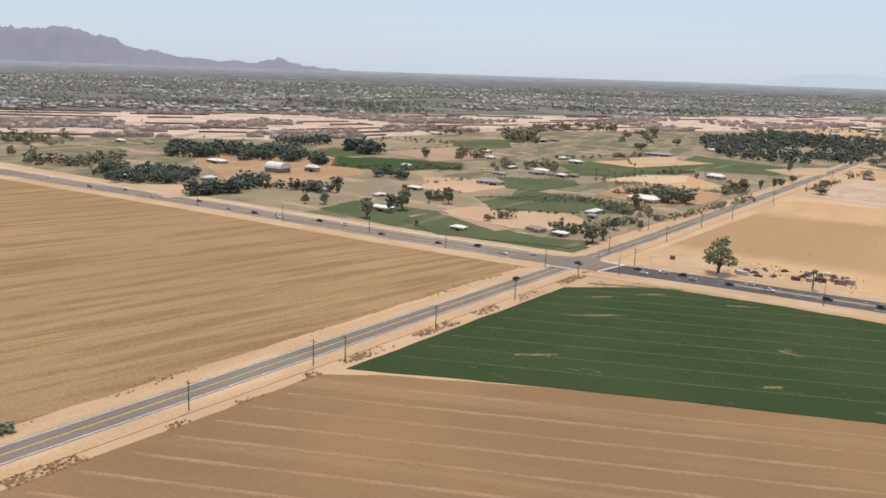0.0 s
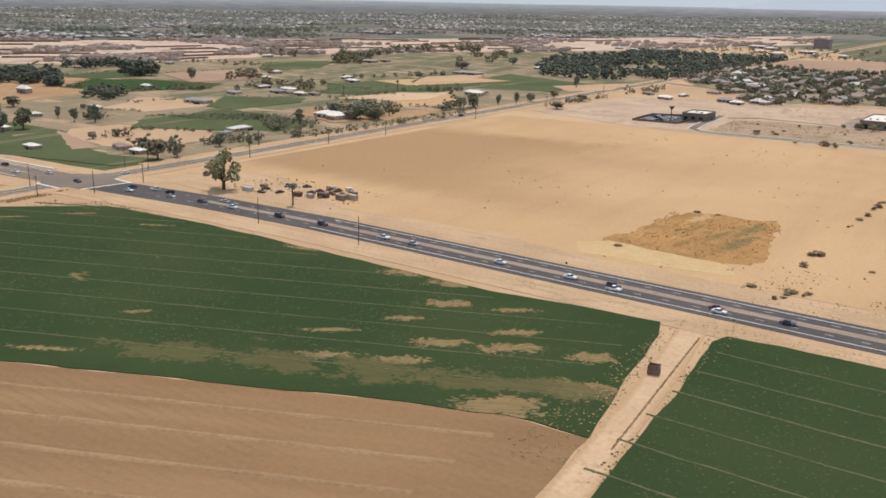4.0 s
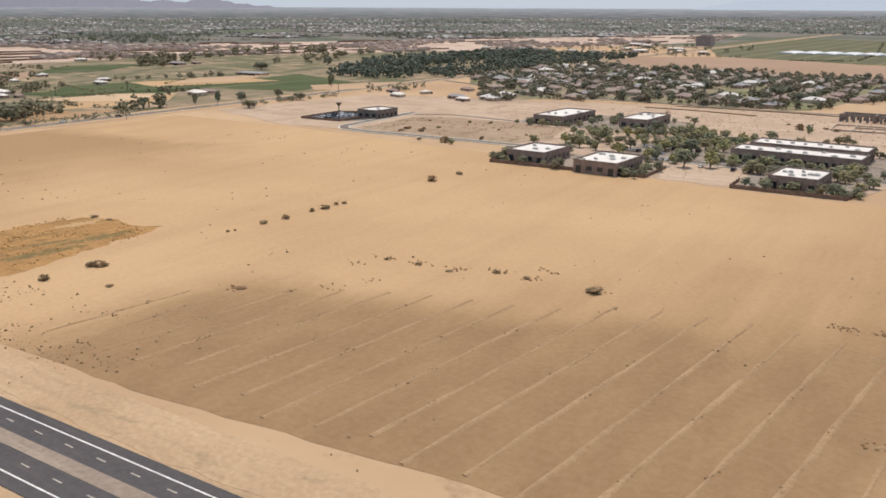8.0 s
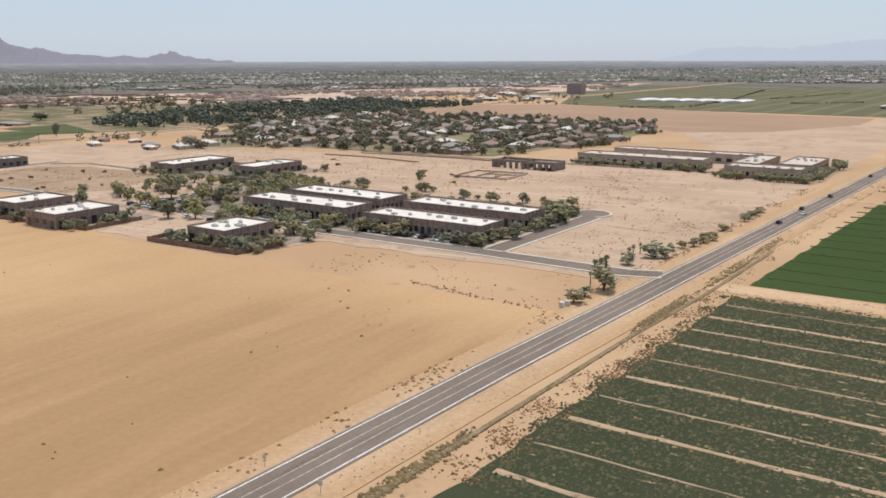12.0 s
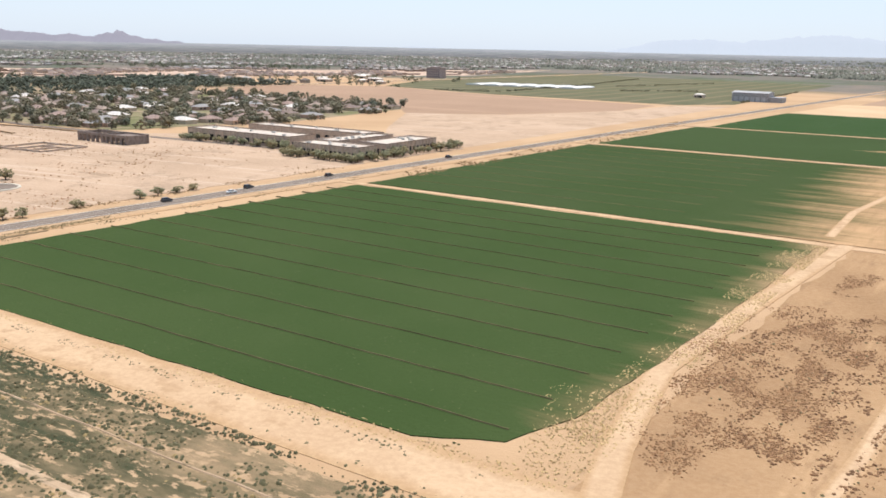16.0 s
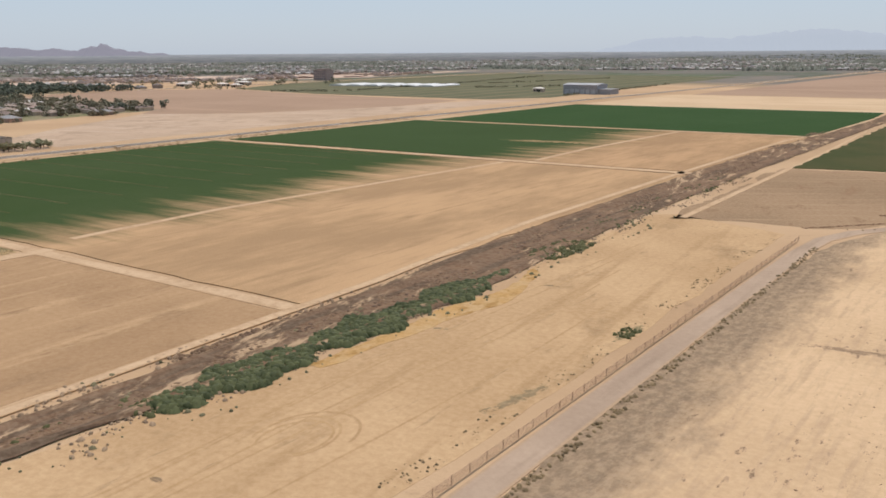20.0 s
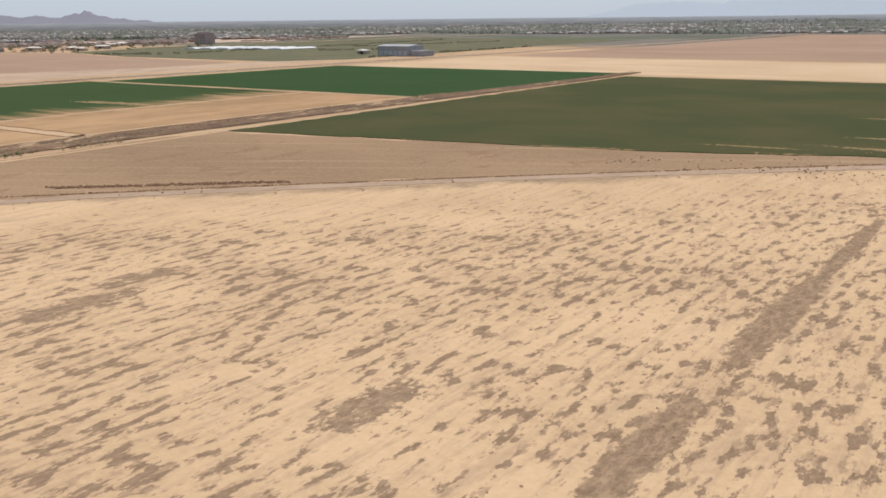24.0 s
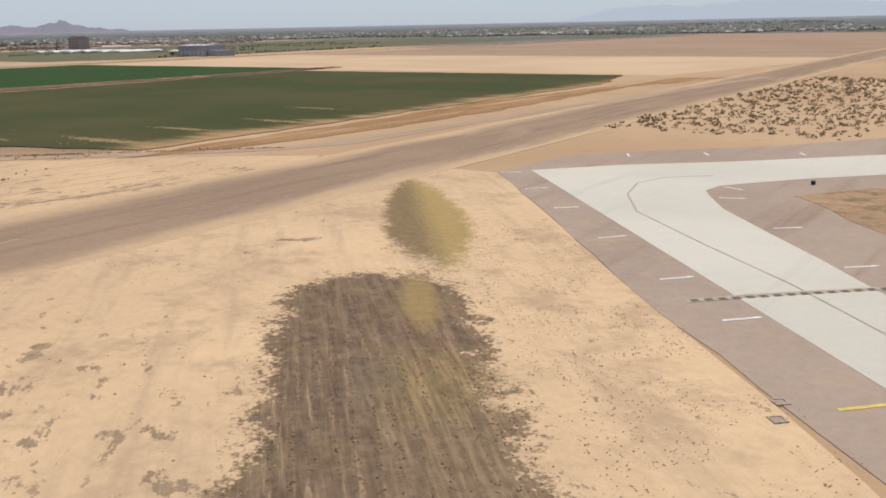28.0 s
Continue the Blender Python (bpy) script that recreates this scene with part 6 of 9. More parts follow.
BUSHES_BARE2 = [
    (355.5, 146.3, 2.9, 1.3), (355.5, 126.4, 1.6, 0.7), (355.6, 132.8, 1.4, 0.5), (350.2, 104.4, 0.9, 0.5), (351.1, 118.7, 1.4, 0.3), (351.4, 111.3, 1.4, 0.5),
    (321, 95.3, 1.9, 0.5), (283.5, 65.7, 3, 0.8), (281.3, 65.7, 1.4, 0.7), (284.5, 68.9, 1.6, 0.6), (279.1, 65.6, 1.4, 0.6), (282.6, 68.4, 0.8, 0.6),
    (293.2, 25, 2, 0.5), (337.5, 27.1, 2, 0.6), (337.9, 32.5, 1.4, 0.5), (308.2, 75.7, 1.5, 0.4),
]
FARM_HOUSES = [
    (293.6, -243, 11.3, 2.5), (323.5, -269, 5.9, 1.9), (356.2, -272.5, 7.4, 2.3), (405.6, -258.9, 13.8, 3), (298.6, -168.6, 7.6, 2.1), (296.4, -156.5, 5.8, 1.9),
    (355.5, -171.9, 9.6, 2.2), (409.7, -171, 16, 3.7), (657, -265.3, 21.6, 2.6), (551.6, -185.7, 10.5, 2.4), (739.9, -252.3, 9.5, 1.9), (480.2, -291.2, 7.7, 2.1),
    (478.8, -269, 10.2, 2.7), (446.7, -278.8, 7.9, 2), (473.7, -243.4, 6.5, 2), (370.4, -358.5, 8.7, 4.7), (353.7, -369.5, 10, 5.3), (357.6, -425.8, 13.2, 2.9),
    (344.1, -166.8, 3.7, 1.4),
]
YARD_HOUSES = [
    (652, -80, 8, 2.2), (603, -50, 7, 2.6), (622, -88, 6, 2.2),
    (599.2, -89.7, 8, 2.8), (609.8, -58.5, 8.9, 3), (617.3, -107.7, 6.5, 2.3),
]
MORE_HOUSES = [
    (273.9, -399.6, 4, 2.2), (301.5, -365.8, 7.4, 2.6), (391.5, -572.6, 8, 2.8), (398.3, -548.7, 7, 2.6), (396.9, -482.5, 6, 2.4), (307, -341.5, 4, 2), (315.4, -297.6, 4.6, 2.2), (433.5, -339.2, 6.5, 2.6),
    (466.7, -265.8, 8, 2.6), (469.9, -258.7, 6, 2.4), (467.9, -248.7, 6.6, 2.5), (556.2, -359.5, 6, 2.8), (522.4, -333.7, 5.5, 2.5), (690.6, -389.5, 14, 3), (706.4, -384.7, 9, 2.8), (538.7, -180.1, 11, 3.4),
    (561.5, -298.5, 8, 2.6), (547, -280.6, 9, 2.6), (555.5, -476.7, 6.5, 2.6), (481.9, -484.1, 6, 2.6), (540, -588.4, 8, 2.8), (669, -489.3, 9.5, 3), (278, -191, 6, 2.2),
]
SUBURB_TREES = [
    (585.6, 125.6, 3.8, 4.2), (479.6, 28.9, 3.2, 2.4), (502, 65.8, 4.2, 5), (497.8, 77, 3.7, 4.1), (537.2, 206.4, 8, 6.1),
]
LAWN = [(276, -263), (265, -211), (262, -139), (284, -135), (290, -174), (309, -224), (306, -268)]
DIRT_LOT = [(313, -224), (334, -221), (349, -180), (333, -162), (307, -162), (297, -179), (302, -209)]
RED_LOT = [(289, -225), (307, -222), (295, -177), (282, -180)]
GROVE = [(355, -219), (400, -237), (394, -166), (362, -157), (357, -184)]
PASTURE_A = [(527, -284), (617, -268), (613, -212), (503, -201), (485, -244)]
TAN_A = [(479, -208), (536, -194), (503, -163), (453, -177)]
PASTURE_B = [(682, -245), (653, -166), (590, -157), (576, -193), (577, -228)]
LOT_B = [(366, -271), (401, -302), (427, -261), (402, -245), (366, -248)]
STRIP_C = [(444, -168), (480, -153), (435, -146), (420, -147)]
YARD_W = [(383, -490), (443, -412), (390, -335), (338, -321), (296, -338)]
farm_labels = ("white metal-roofed farm shed beside green pasture", "low farm house with a pale metal roof", "long open livestock shed with a pale roof")
for i, (u, v, w, h) in enumerate(FARM_HOUSES + YARD_HOUSES + MORE_HOUSES):
    if i == 16:
        continue
    ob = house("farm_house", w, max(3.5, w * 0.45), max(1.3, h * 0.55), max(0.5, h * 0.35), walls_[i % 3], (M["roof_w"], roofs[4], M["roof_w"], roofs[2], roofs[3])[i % 5], farm_labels[i % 3], "farm houses", wing=i % 3 == 1)
    ob.matrix_world = at(u, v, 0.08, (0, 90, 0, 8, -5)[i % 5])


def barn():
    ob = thing("barn", "large barn with a rounded white metal roof", "barn")
    bm = bmesh.new()
    box(bm, -6, 6, -4.2, 4.2, 0, 2.6)
    part("wall", bm, M["wall_b"], ob)
    bm = bmesh.new()
    n = 10
    rings = [[bm.verts.new((x, 4.6 * math.cos(math.pi * i / n), 2.5 + 3.0 * math.sin(math.pi * i / n))) for i in range(n + 1)] for x in (-6.4, 6.4)]
    for i in range(n):
        bm.faces.new((rings[0][i], rings[0][i + 1], rings[1][i + 1], rings[1][i]))
    for r in rings:
        bm.faces.new(r)
    part("roof", bm, M["roof_w"], ob, "rounded white metal roof")
    bm = bmesh.new()
    box(bm, -6.06, -5.98, -1.5, 1.5, 0, 2.3)
    part("door", bm, M["glass_d"], ob)
    ob.matrix_world = at(353.7, -369.5, 0.06, 0)


barn()
done_plots = []
for name, poly, mat, lab in (("lawn", LAWN, M["pasture"], "green lawn beside the highway"), ("dirt_lot", DIRT_LOT, M["earth"], "bare tan paddock"), ("red_lot", RED_LOT, M["brown"], "reddish brown tilled plot"),
                             ("grove_ground", GROVE, M["pasture"], "grassy orchard ground"), ("pasture_a", PASTURE_A, M["pasture"], "light green pasture"), ("tan_lot", TAN_A, M["bare_d"], "tan fallow plot"),
                             ("pasture_b", PASTURE_B, M["pasture"], "bright green pasture by the orchard"), ("paddock", LOT_B, M["earth"], "fenced tan paddock"), ("fallow_strip", STRIP_C, M["scrubland"], "grey-green fallow strip"),
                             ("farm_yard", YARD_W, M["scrubland"], "brown farm yard under trees"), 
                             ("dark_crop", [(424, -399), (445, -305), (481, -328), (463, -391)], M["crop_5"], "dark green vegetable plot"), ("tan_paddock", [(565, -277), (633, -257), (632, -212), (556, -240)], M["bare_d"], "bare tan paddock"),
                             ("olive_plot", [(518, -267), (550, -245), (506, -226), (487, -253)], M["pasture"], "olive green pasture"), ("tan_yard", [(360, -275), (407, -295), (406, -275), (362, -258)], M["earth"], "bare tan yard"),
                             ("green_far", [(625, -444), (678, -423), (600, -371), (571, -397)], M["pasture"], "far green pasture"), 
                             
                             ("tan_corner", [(621, -175), (676, -147), (625, -135), (598, -150)], M["earth"], "bare tan corner plot"),
                             ("tan_field_west", [(258, -371), (281, -362), (258, -327), (247, -328)], M["earth"], "bare tan field beside the highway"), ("dark_plot", [(400, -370), (410, -329), (458, -312), (468, -363), (443, -405)], M["crop_4"], "dark green vegetable plot by the farm sheds"),
                             ("olive_field", [(441, -444), (489, -447), (483, -396), (443, -405)], M["pasture"], "olive green grazed field"), ("green_middle", [(628, -440), (672, -412), (614, -373), (568, -386)], M["pasture"], "green pasture between tree lines"),
                             ("tan_middle", [(498, -411), (579, -402), (520, -336), (473, -348)], M["brown"], "brown tilled plot among the farms"), ("olive_strip", [(398, -244), (435, -273), (458, -235), (444, -224), (400, -226)], M["pasture"], "yellowish green grazed strip"),
                             ("green_strip", [(481, -265), (552, -237), (587, -224), (559, -212), (492, -238)], M["pasture"], "long bright green pasture strip"), ("pale_plot", [(470, -224), (514, -221), (538, -197), (502, -185), (484, -191)], M["pale"], "pale bare plot behind a hedge"),
                             ("shed_lot", [(615, -273), (663, -254), (607, -231), (570, -250)], M["earth"], "bare tan lot round a long shed"), ("bush_plot", [(358, -237), (396, -206), (351, -176), (331, -209)], M["pasture"], "grass under rows of small bushes"),
                             ("grey_plot", [(412, -198), (456, -205), (451, -146), (420, -146), (398, -161)], M["scrubland"], "grey-brown fallow plot beside the side road"), ("near_lawn", [(307, -224), (283, -174), (294, -140), (276, -142), (264, -191), (280, -220)], M["pasture"], "green lawn with small houses")):
    sheet(name, poly, mat, 0.05 + 0.008 * len(done_plots), lab, jitter=0.8, category="field")
    done_plots.append(name)
sheet("farm_ground", [(264, -700), (262, -140), (480, -142), (700, -146), (1000, -150), (1050, -400), (700, -560), (500, -760)], soil("farm_patchwork", (0.285, 0.215, 0.14), (0.20, 0.165, 0.098), 0.03, spots=(0.045, (0.105, 0.112, 0.058), 0.48, 0.58, (1, 0.3, 1)), spots2=(0.07, (0.40, 0.285, 0.18), 0.55, 0.63, (0.3, 1, 1))), 0.02, "patchwork of dry pasture, yards and scrub", category="field")


M["graded"] = soil("graded_rose_land", (0.58, 0.44, 0.345), (0.47, 0.34, 0.26), 0.02, spots=(0.05, (0.28, 0.2, 0.15), 0.55, 0.62, (1, 0.4, 1)), streak=(1, 0.1, (0.58, 0.44, 0.34), 0.52, 0.6))
BELT_NEAR = [(300, -700), (421, -599), (528, -505), (756, -487), (993, -355), (1437, -208)]
BELT_FAR = [(470, -1010), (596, -904), (768, -787), (1003, -677), (1327, -502), (1844, -287)]


def belt(f, g):
    """The place on the belt of building land, f along it and g from its near to its far side."""
    k = min(4, int(f * 5))
    h = f * 5 - k
    a = Vector(BELT_NEAR[k]).lerp(Vector(BELT_NEAR[k + 1]), h)
    return a.lerp(Vector(BELT_FAR[k]).lerp(Vector(BELT_FAR[k + 1]), h), g)


def in_belt(u, v):
    d = Vector((1844 - 470, -287 + 1010)).normalized()
    along = (Vector((u, v)) - Vector((385, -855))).dot(d)
    side = (u - 385) * d.y - (v + 855) * d.x
    return -60 < along < 1560 and abs(side) < 165 - 0.045 * along


def building_land():
    """Graded lots beyond the farms: block walls round empty pads, and rows of new tile-roofed houses."""
    rng = random.Random(64)
    sheet("graded_land", BELT_NEAR + BELT_FAR[::-1], M["graded"], 0.06, "pale rosy graded building land", category="lot", jitter=4, step=16)
    bm = bmesh.new()
    box(bm, -0.5, 0.5, -0.5, 0.5, 0, 1)
    src, used = part("lot_wall", bm, M["block"]), False
    for k in range(110):
        f, g = rng.random(), rng.choice((0.03, 0.16, 0.3, 0.44, 0.58, 0.72, 0.86, 0.97)) + rng.uniform(-0.02, 0.02)
        p, q = belt(f, g), belt(min(1, f + 0.01), g)
        turn = math.degrees(math.atan2(q.x - p.x, q.y - p.y)) + (90 if k % 5 == 0 else 0)
        ln = rng.uniform(24, 80) if k % 5 else rng.uniform(14, 30)
        ob = new("lot_wall", src.data) if used else src
        used = True
        tagged(ob, "long brown block wall round graded building land", "wall", "lot walls")
        ob.matrix_world = at(p.x, p.y, 0.05, turn) @ Matrix.Diagonal((ln, 0.6, rng.uniform(1.0, 1.6), 1))
    wall, roof = ([], []), [([], []), ([], []), ([], [])]
    for i in range(150):
        for j in range(26):
            f, g = (i + 0.5) / 150, (j + 0.5) / 26
            p = belt(f, g)
            w = noise.noise(Vector((p.x * 0.008, p.y * 0.011, 4)))
            if w < (0.02 if g < 0.55 else 0.3) or j % 3 == 2 or rng.random() < 0.15:
                continue
            u, v, a = p.x + rng.uniform(-2, 2), p.y + rng.uniform(-2, 2), rng.choice((0.5, 2.07)) + rng.uniform(-0.1, 0.1)
            hw, hd, h = rng.uniform(3, 4.4), rng.uniform(2.6, 3.6), rng.choice((1.7, 1.7, 3.0))
            c, sn = math.cos(a), math.sin(a)
            spots_of = lambda k: [(v + x * k * hw * c - y * k * hd * sn, u + x * k * hw * sn + y * k * hd * c) for x, y in ((-1, -1), (1, -1), (1, 1), (-1, 1))]
            o = len(wall[0])
            wall[0].extend([(x, y, z) for z in (0, h) for x, y in spots_of(1.0)])
            wall[1].extend([(o + e, o + (e + 1) % 4, o + 4 + (e + 1) % 4, o + 4 + e) for e in range(4)])
            rv, rf = roof[rng.choice((0, 0, 1, 1, 2))]
            o = len(rv)
            rv.extend([(x, y, h) for x, y in spots_of(1.08)] + [(v - hw * 0.4 * c, u - hw * 0.4 * sn, h + 1.5), (v + hw * 0.4 * c, u + hw * 0.4 * sn, h + 1.5)])
            rf.extend([(o, o + 1, o + 5, o + 4), (o + 2, o + 3, o + 4, o + 5), (o + 1, o + 2, o + 5), (o + 3, o, o + 4)])
    ob = mesh_part("new_house_walls", wall[0], wall[1], walls_[0])
    ob.matrix_world = ROT
    tagged(ob, "stucco walls of many new houses", "houses", kind="stuff")
    for k, (tone, col) in enumerate((("rose-brown", (0.25, 0.185, 0.155)), ("brown", (0.185, 0.145, 0.122)), ("tan", (0.36, 0.285, 0.235)))):
        ob = mesh_part("new_house_roofs", roof[k][0], roof[k][1], plain("estate_roof_" + tone, col, 0.85, vary=0.15, scale=0.2))
        ob.matrix_world = ROT
        tagged(ob, "%s tile roofs of many new houses" % tone, "houses", kind="stuff")


# ---- plants ----
def blob(bm, c, r, rng, squash=0.75):
    """One leaf clump: a small uneven lump."""
    res = bmesh.ops.create_icosphere(bm, subdivisions=1, radius=1.0)
    for v in res["verts"]:
        k = rng.uniform(0.6, 1.25)
        v.co = Vector((c[0] + v.co.x * r * k, c[1] + v.co.y * r * k, c[2] + v.co.z * r * squash * k))


def limb(bm, a, b, r0, r1, seg=6):
    d = (Vector(b) - Vector(a))
    q = d.to_track_quat("Z", "Y").to_matrix().to_4x4()
    bmesh.ops.create_cone(bm, cap_ends=True, segments=seg, radius1=r0, radius2=r1, depth=d.length, matrix=Matrix.Translation((Vector(a) + Vector(b)) / 2) @ q)


def tree(label, leafm, seed, clumps=70, low=0.25, spread=1.0, group="", name="tree"):
    """A unit tree, 1 m wide and 1 m high, with a trunk, limbs and a gappy crown of many clumps."""
    rng = random.Random(seed)
    ob = thing(name, label, "tree", group)
    bm = bmesh.new()
    limb(bm, (0, 0, -0.02), (0.02, 0.01, low + 0.15), 0.045, 0.03)
    tips = []
    for i in range(6):
        a = i * 1.05 + rng.uniform(-0.3, 0.3)
        tip = (0.26 * math.cos(a), 0.26 * math.sin(a), rng.uniform(0.5, 0.78))
        limb(bm, (0.02, 0.01, low + rng.uniform(0, 0.12)), tip, 0.024, 0.008, 5)
        tips.append(tip)
    part("trunk", bm, M["bark"], ob)
    bm = bmesh.new()
    lobes = [(0.0, 0.0, 0.55, 0.36)] + [(0.24 * math.cos(a), 0.24 * math.sin(a), rng.uniform(0.3, 0.72), rng.uniform(0.16, 0.24)) for a in (rng.uniform(0, 6.283) for _ in range(7))]
    for i in range(int(clumps * 1.6)):
        lx, ly, lz, lr = lobes[0] if i % 5 == 0 else rng.choice(lobes)
        d = Vector((rng.gauss(0, 1), rng.gauss(0, 1), rng.gauss(0, 1))).normalized() * lr * rng.uniform(0.55, 1.0)
        p = (lx + d.x * spread, ly + d.y * spread, min(0.95, max(low * 0.6 + 0.06, lz + d.z)))
        blob(bm, p, rng.uniform(0.05, 0.11), rng)
    part("crown", bm, leafm, ob)
    return ob


def bush(label, leafm, seed, clumps=34, group=""):
    rng = random.Random(seed)
    ob = thing("bush", label, "bush", group)
    bm = bmesh.new()
    for i in range(5):
        a = i * 1.3
        limb(bm, (0, 0, -0.05), (0.3 * math.cos(a), 0.3 * math.sin(a), 0.55), 0.03, 0.012, 4)
    part("stem", bm, M["bark"], ob)
    bm = bmesh.new()
    for i in range(clumps):
        a, r = rng.uniform(0, 6.283), 0.42 * math.sqrt(rng.random())
        top = math.sqrt(max(0.05, 1 - (r / 0.5) ** 2))
        blob(bm, (r * math.cos(a), r * math.sin(a), rng.uniform(0.12, 0.85) * top), rng.uniform(0.09, 0.17), rng)
    part("leaves", bm, leafm, ob)
    return ob


def palm(label, seed, group=""):
    rng = random.Random(seed)
    ob = thing("palm_tree", label, "palm", group)
    bm = bmesh.new()
    for i in range(6):
        limb(bm, (0.01 * math.sin(i), 0, i * 0.14), (0.01 * math.sin(i + 1), 0, i * 0.14 + 0.145), 0.034 - 0.002 * i, 0.031 - 0.002 * i, 8)
    part("trunk", bm, M["bark"], ob)
    bm = bmesh.new()
    for i in range(26):
        a, up = i * 2.4, rng.uniform(-0.5, 1.1)
        pts, px, pz = [], 0.0, 0.84
        for s in range(5):
            w = 0.05 * (1 - abs(s - 1.5) / 4)
            pts.append((bm.verts.new((px * math.cos(a) - w * math.sin(a), px * math.sin(a) + w * math.cos(a), pz)), bm.verts.new((px * math.cos(a) + w * math.sin(a), px * math.sin(a) - w * math.cos(a), pz - 0.01))))
            px += 0.055 * math.cos(up)
            pz += 0.055 * math.sin(up)
            up -= 0.42
        for p, q in zip(pts, pts[1:]):
            bm.faces.new((p[0], p[1], q[1], q[0]))
    part("fronds", bm, M["leaf_d"], ob)
    return ob


def put_all(make, rows, extra=None):
    """Set copies of the things in make at rows of (u, v, width, height)."""
    for i, (u, v, w, h) in enumerate(rows):
        src = make[i % len(make)]
        m = at(u, v, 0.04, (i * 67) % 360)
        if src.get("used"):
            k = src.scale
            copy_thing(src, m @ Matrix.Diagonal((w / k[0], w / k[1], h / k[2], 1)))
        else:
            src["used"] = 1
            src.matrix_world = m @ Matrix.Diagonal((w, w, h, 1))


def tall(rows, k=1.0):
    return [(u, v, w, max(h, 0.45 * w) * k) for u, v, w, h in rows]


farm_set = [tree("dark green broad shade tree beside farm plots", M["leaf_d"], s, 80, 0.2, group="farm trees", name="shade_tree") for s in (1, 2, 3)]
put_all(farm_set, tall(FARM_TREES))
road_set = [tree("dusty green roadside tree", M["leaf_d"], s, 80, 0.16, group="roadside trees", name="roadside_tree") for s in (5, 6)]
put_all(road_set, tall(ROAD_TREES))


def eucalyptus():
    """A tall ragged tree: leaning forks, each with its own drooping cloud of fine leaf clumps and sky between."""
    rng = random.Random(21)
    ob = thing("eucalyptus_tree", "large ragged dull-green eucalyptus tree beside the highway scrap yard", "tree")
    bm, forks = bmesh.new(), []
    limb(bm, (0, 0, -0.02), (0.02, 0.0, 0.24), 0.05, 0.036, 8)
    for a, r, z in ((0.3, 0.1, 0.86), (2.2, 0.2, 0.72), (3.9, 0.27, 0.55), (5.2, 0.24, 0.66), (1.2, 0.3, 0.5), (4.5, 0.12, 0.42), (0.0, 0.3, 0.38), (2.9, 0.3, 0.36)):
        tip = (r * math.cos(a), r * math.sin(a), z)
        mid = (tip[0] * 0.45, tip[1] * 0.45, 0.2 + 0.4 * (z - 0.2))
        limb(bm, (0.02, 0, 0.16), mid, 0.026, 0.017, 6)
        limb(bm, mid, tip, 0.017, 0.006, 5)
        forks.append((tip, 0.115 + 0.07 * rng.random()))
    part("trunk", bm, M["bark"], ob)
    bm = bmesh.new()
    for (x, y, z), r in forks:
        for _ in range(62):
            d = Vector((rng.gauss(0, 1), rng.gauss(0, 1), rng.gauss(0, 1))).normalized() * r * rng.random() ** 0.4
            blob(bm, (x + d.x * 1.15, y + d.y * 1.15, max(0.1, z - 0.02 + d.z * 0.95 - 0.3 * abs(d.x))), rng.uniform(0.018, 0.042), rng, 0.9)
    part("crown", bm, M["leaf"], ob)
    return ob


big = eucalyptus()
put_all([big], BIG_TREE[:1])
put_all([palm("tall thin palm with a small crown", 4)], [(BIG_TREE[1][0], BIG_TREE[1][1], 7.0, 6.5)])
palm_set = [palm("slim desert palm beside the street", s, "street palms") for s in (7, 8)]
put_all(palm_set, [(u, v, h * 1.0, h) for u, v, w, h in PALMS_LANE + PALMS_FARM])
lane_set = [tree("rounded olive-green street tree", M["leaf_s"], s, 60, 0.14, group="street trees", name="street_tree") for s in (31, 32)]
put_all(lane_set, [(u, v, w * 1.25, h * 1.25) for u, v, w, h in tall(LANE_TREES)])
put_all([tree("lone dusty desert tree on bare land", M["leaf"], 41, 60, 0.1, group="lone trees", name="desert_tree")], tall(SUBURB_TREES))
put_all([bush("dark green bush beside the side road", M["leaf_d"], 55)], [(69.9, -137.0, 3.4, 2.2)])
bush_set = [bush("round dry desert bush on the bare field", M["scrub"], s, group="field bushes") for s in (51, 52)]
put_all(bush_set, [(u, v, w * 1.1, max(0.35, h)) for u, v, w, h in BUSHES_BARE + BUSHES_BARE2 + BUSHES_LOT])

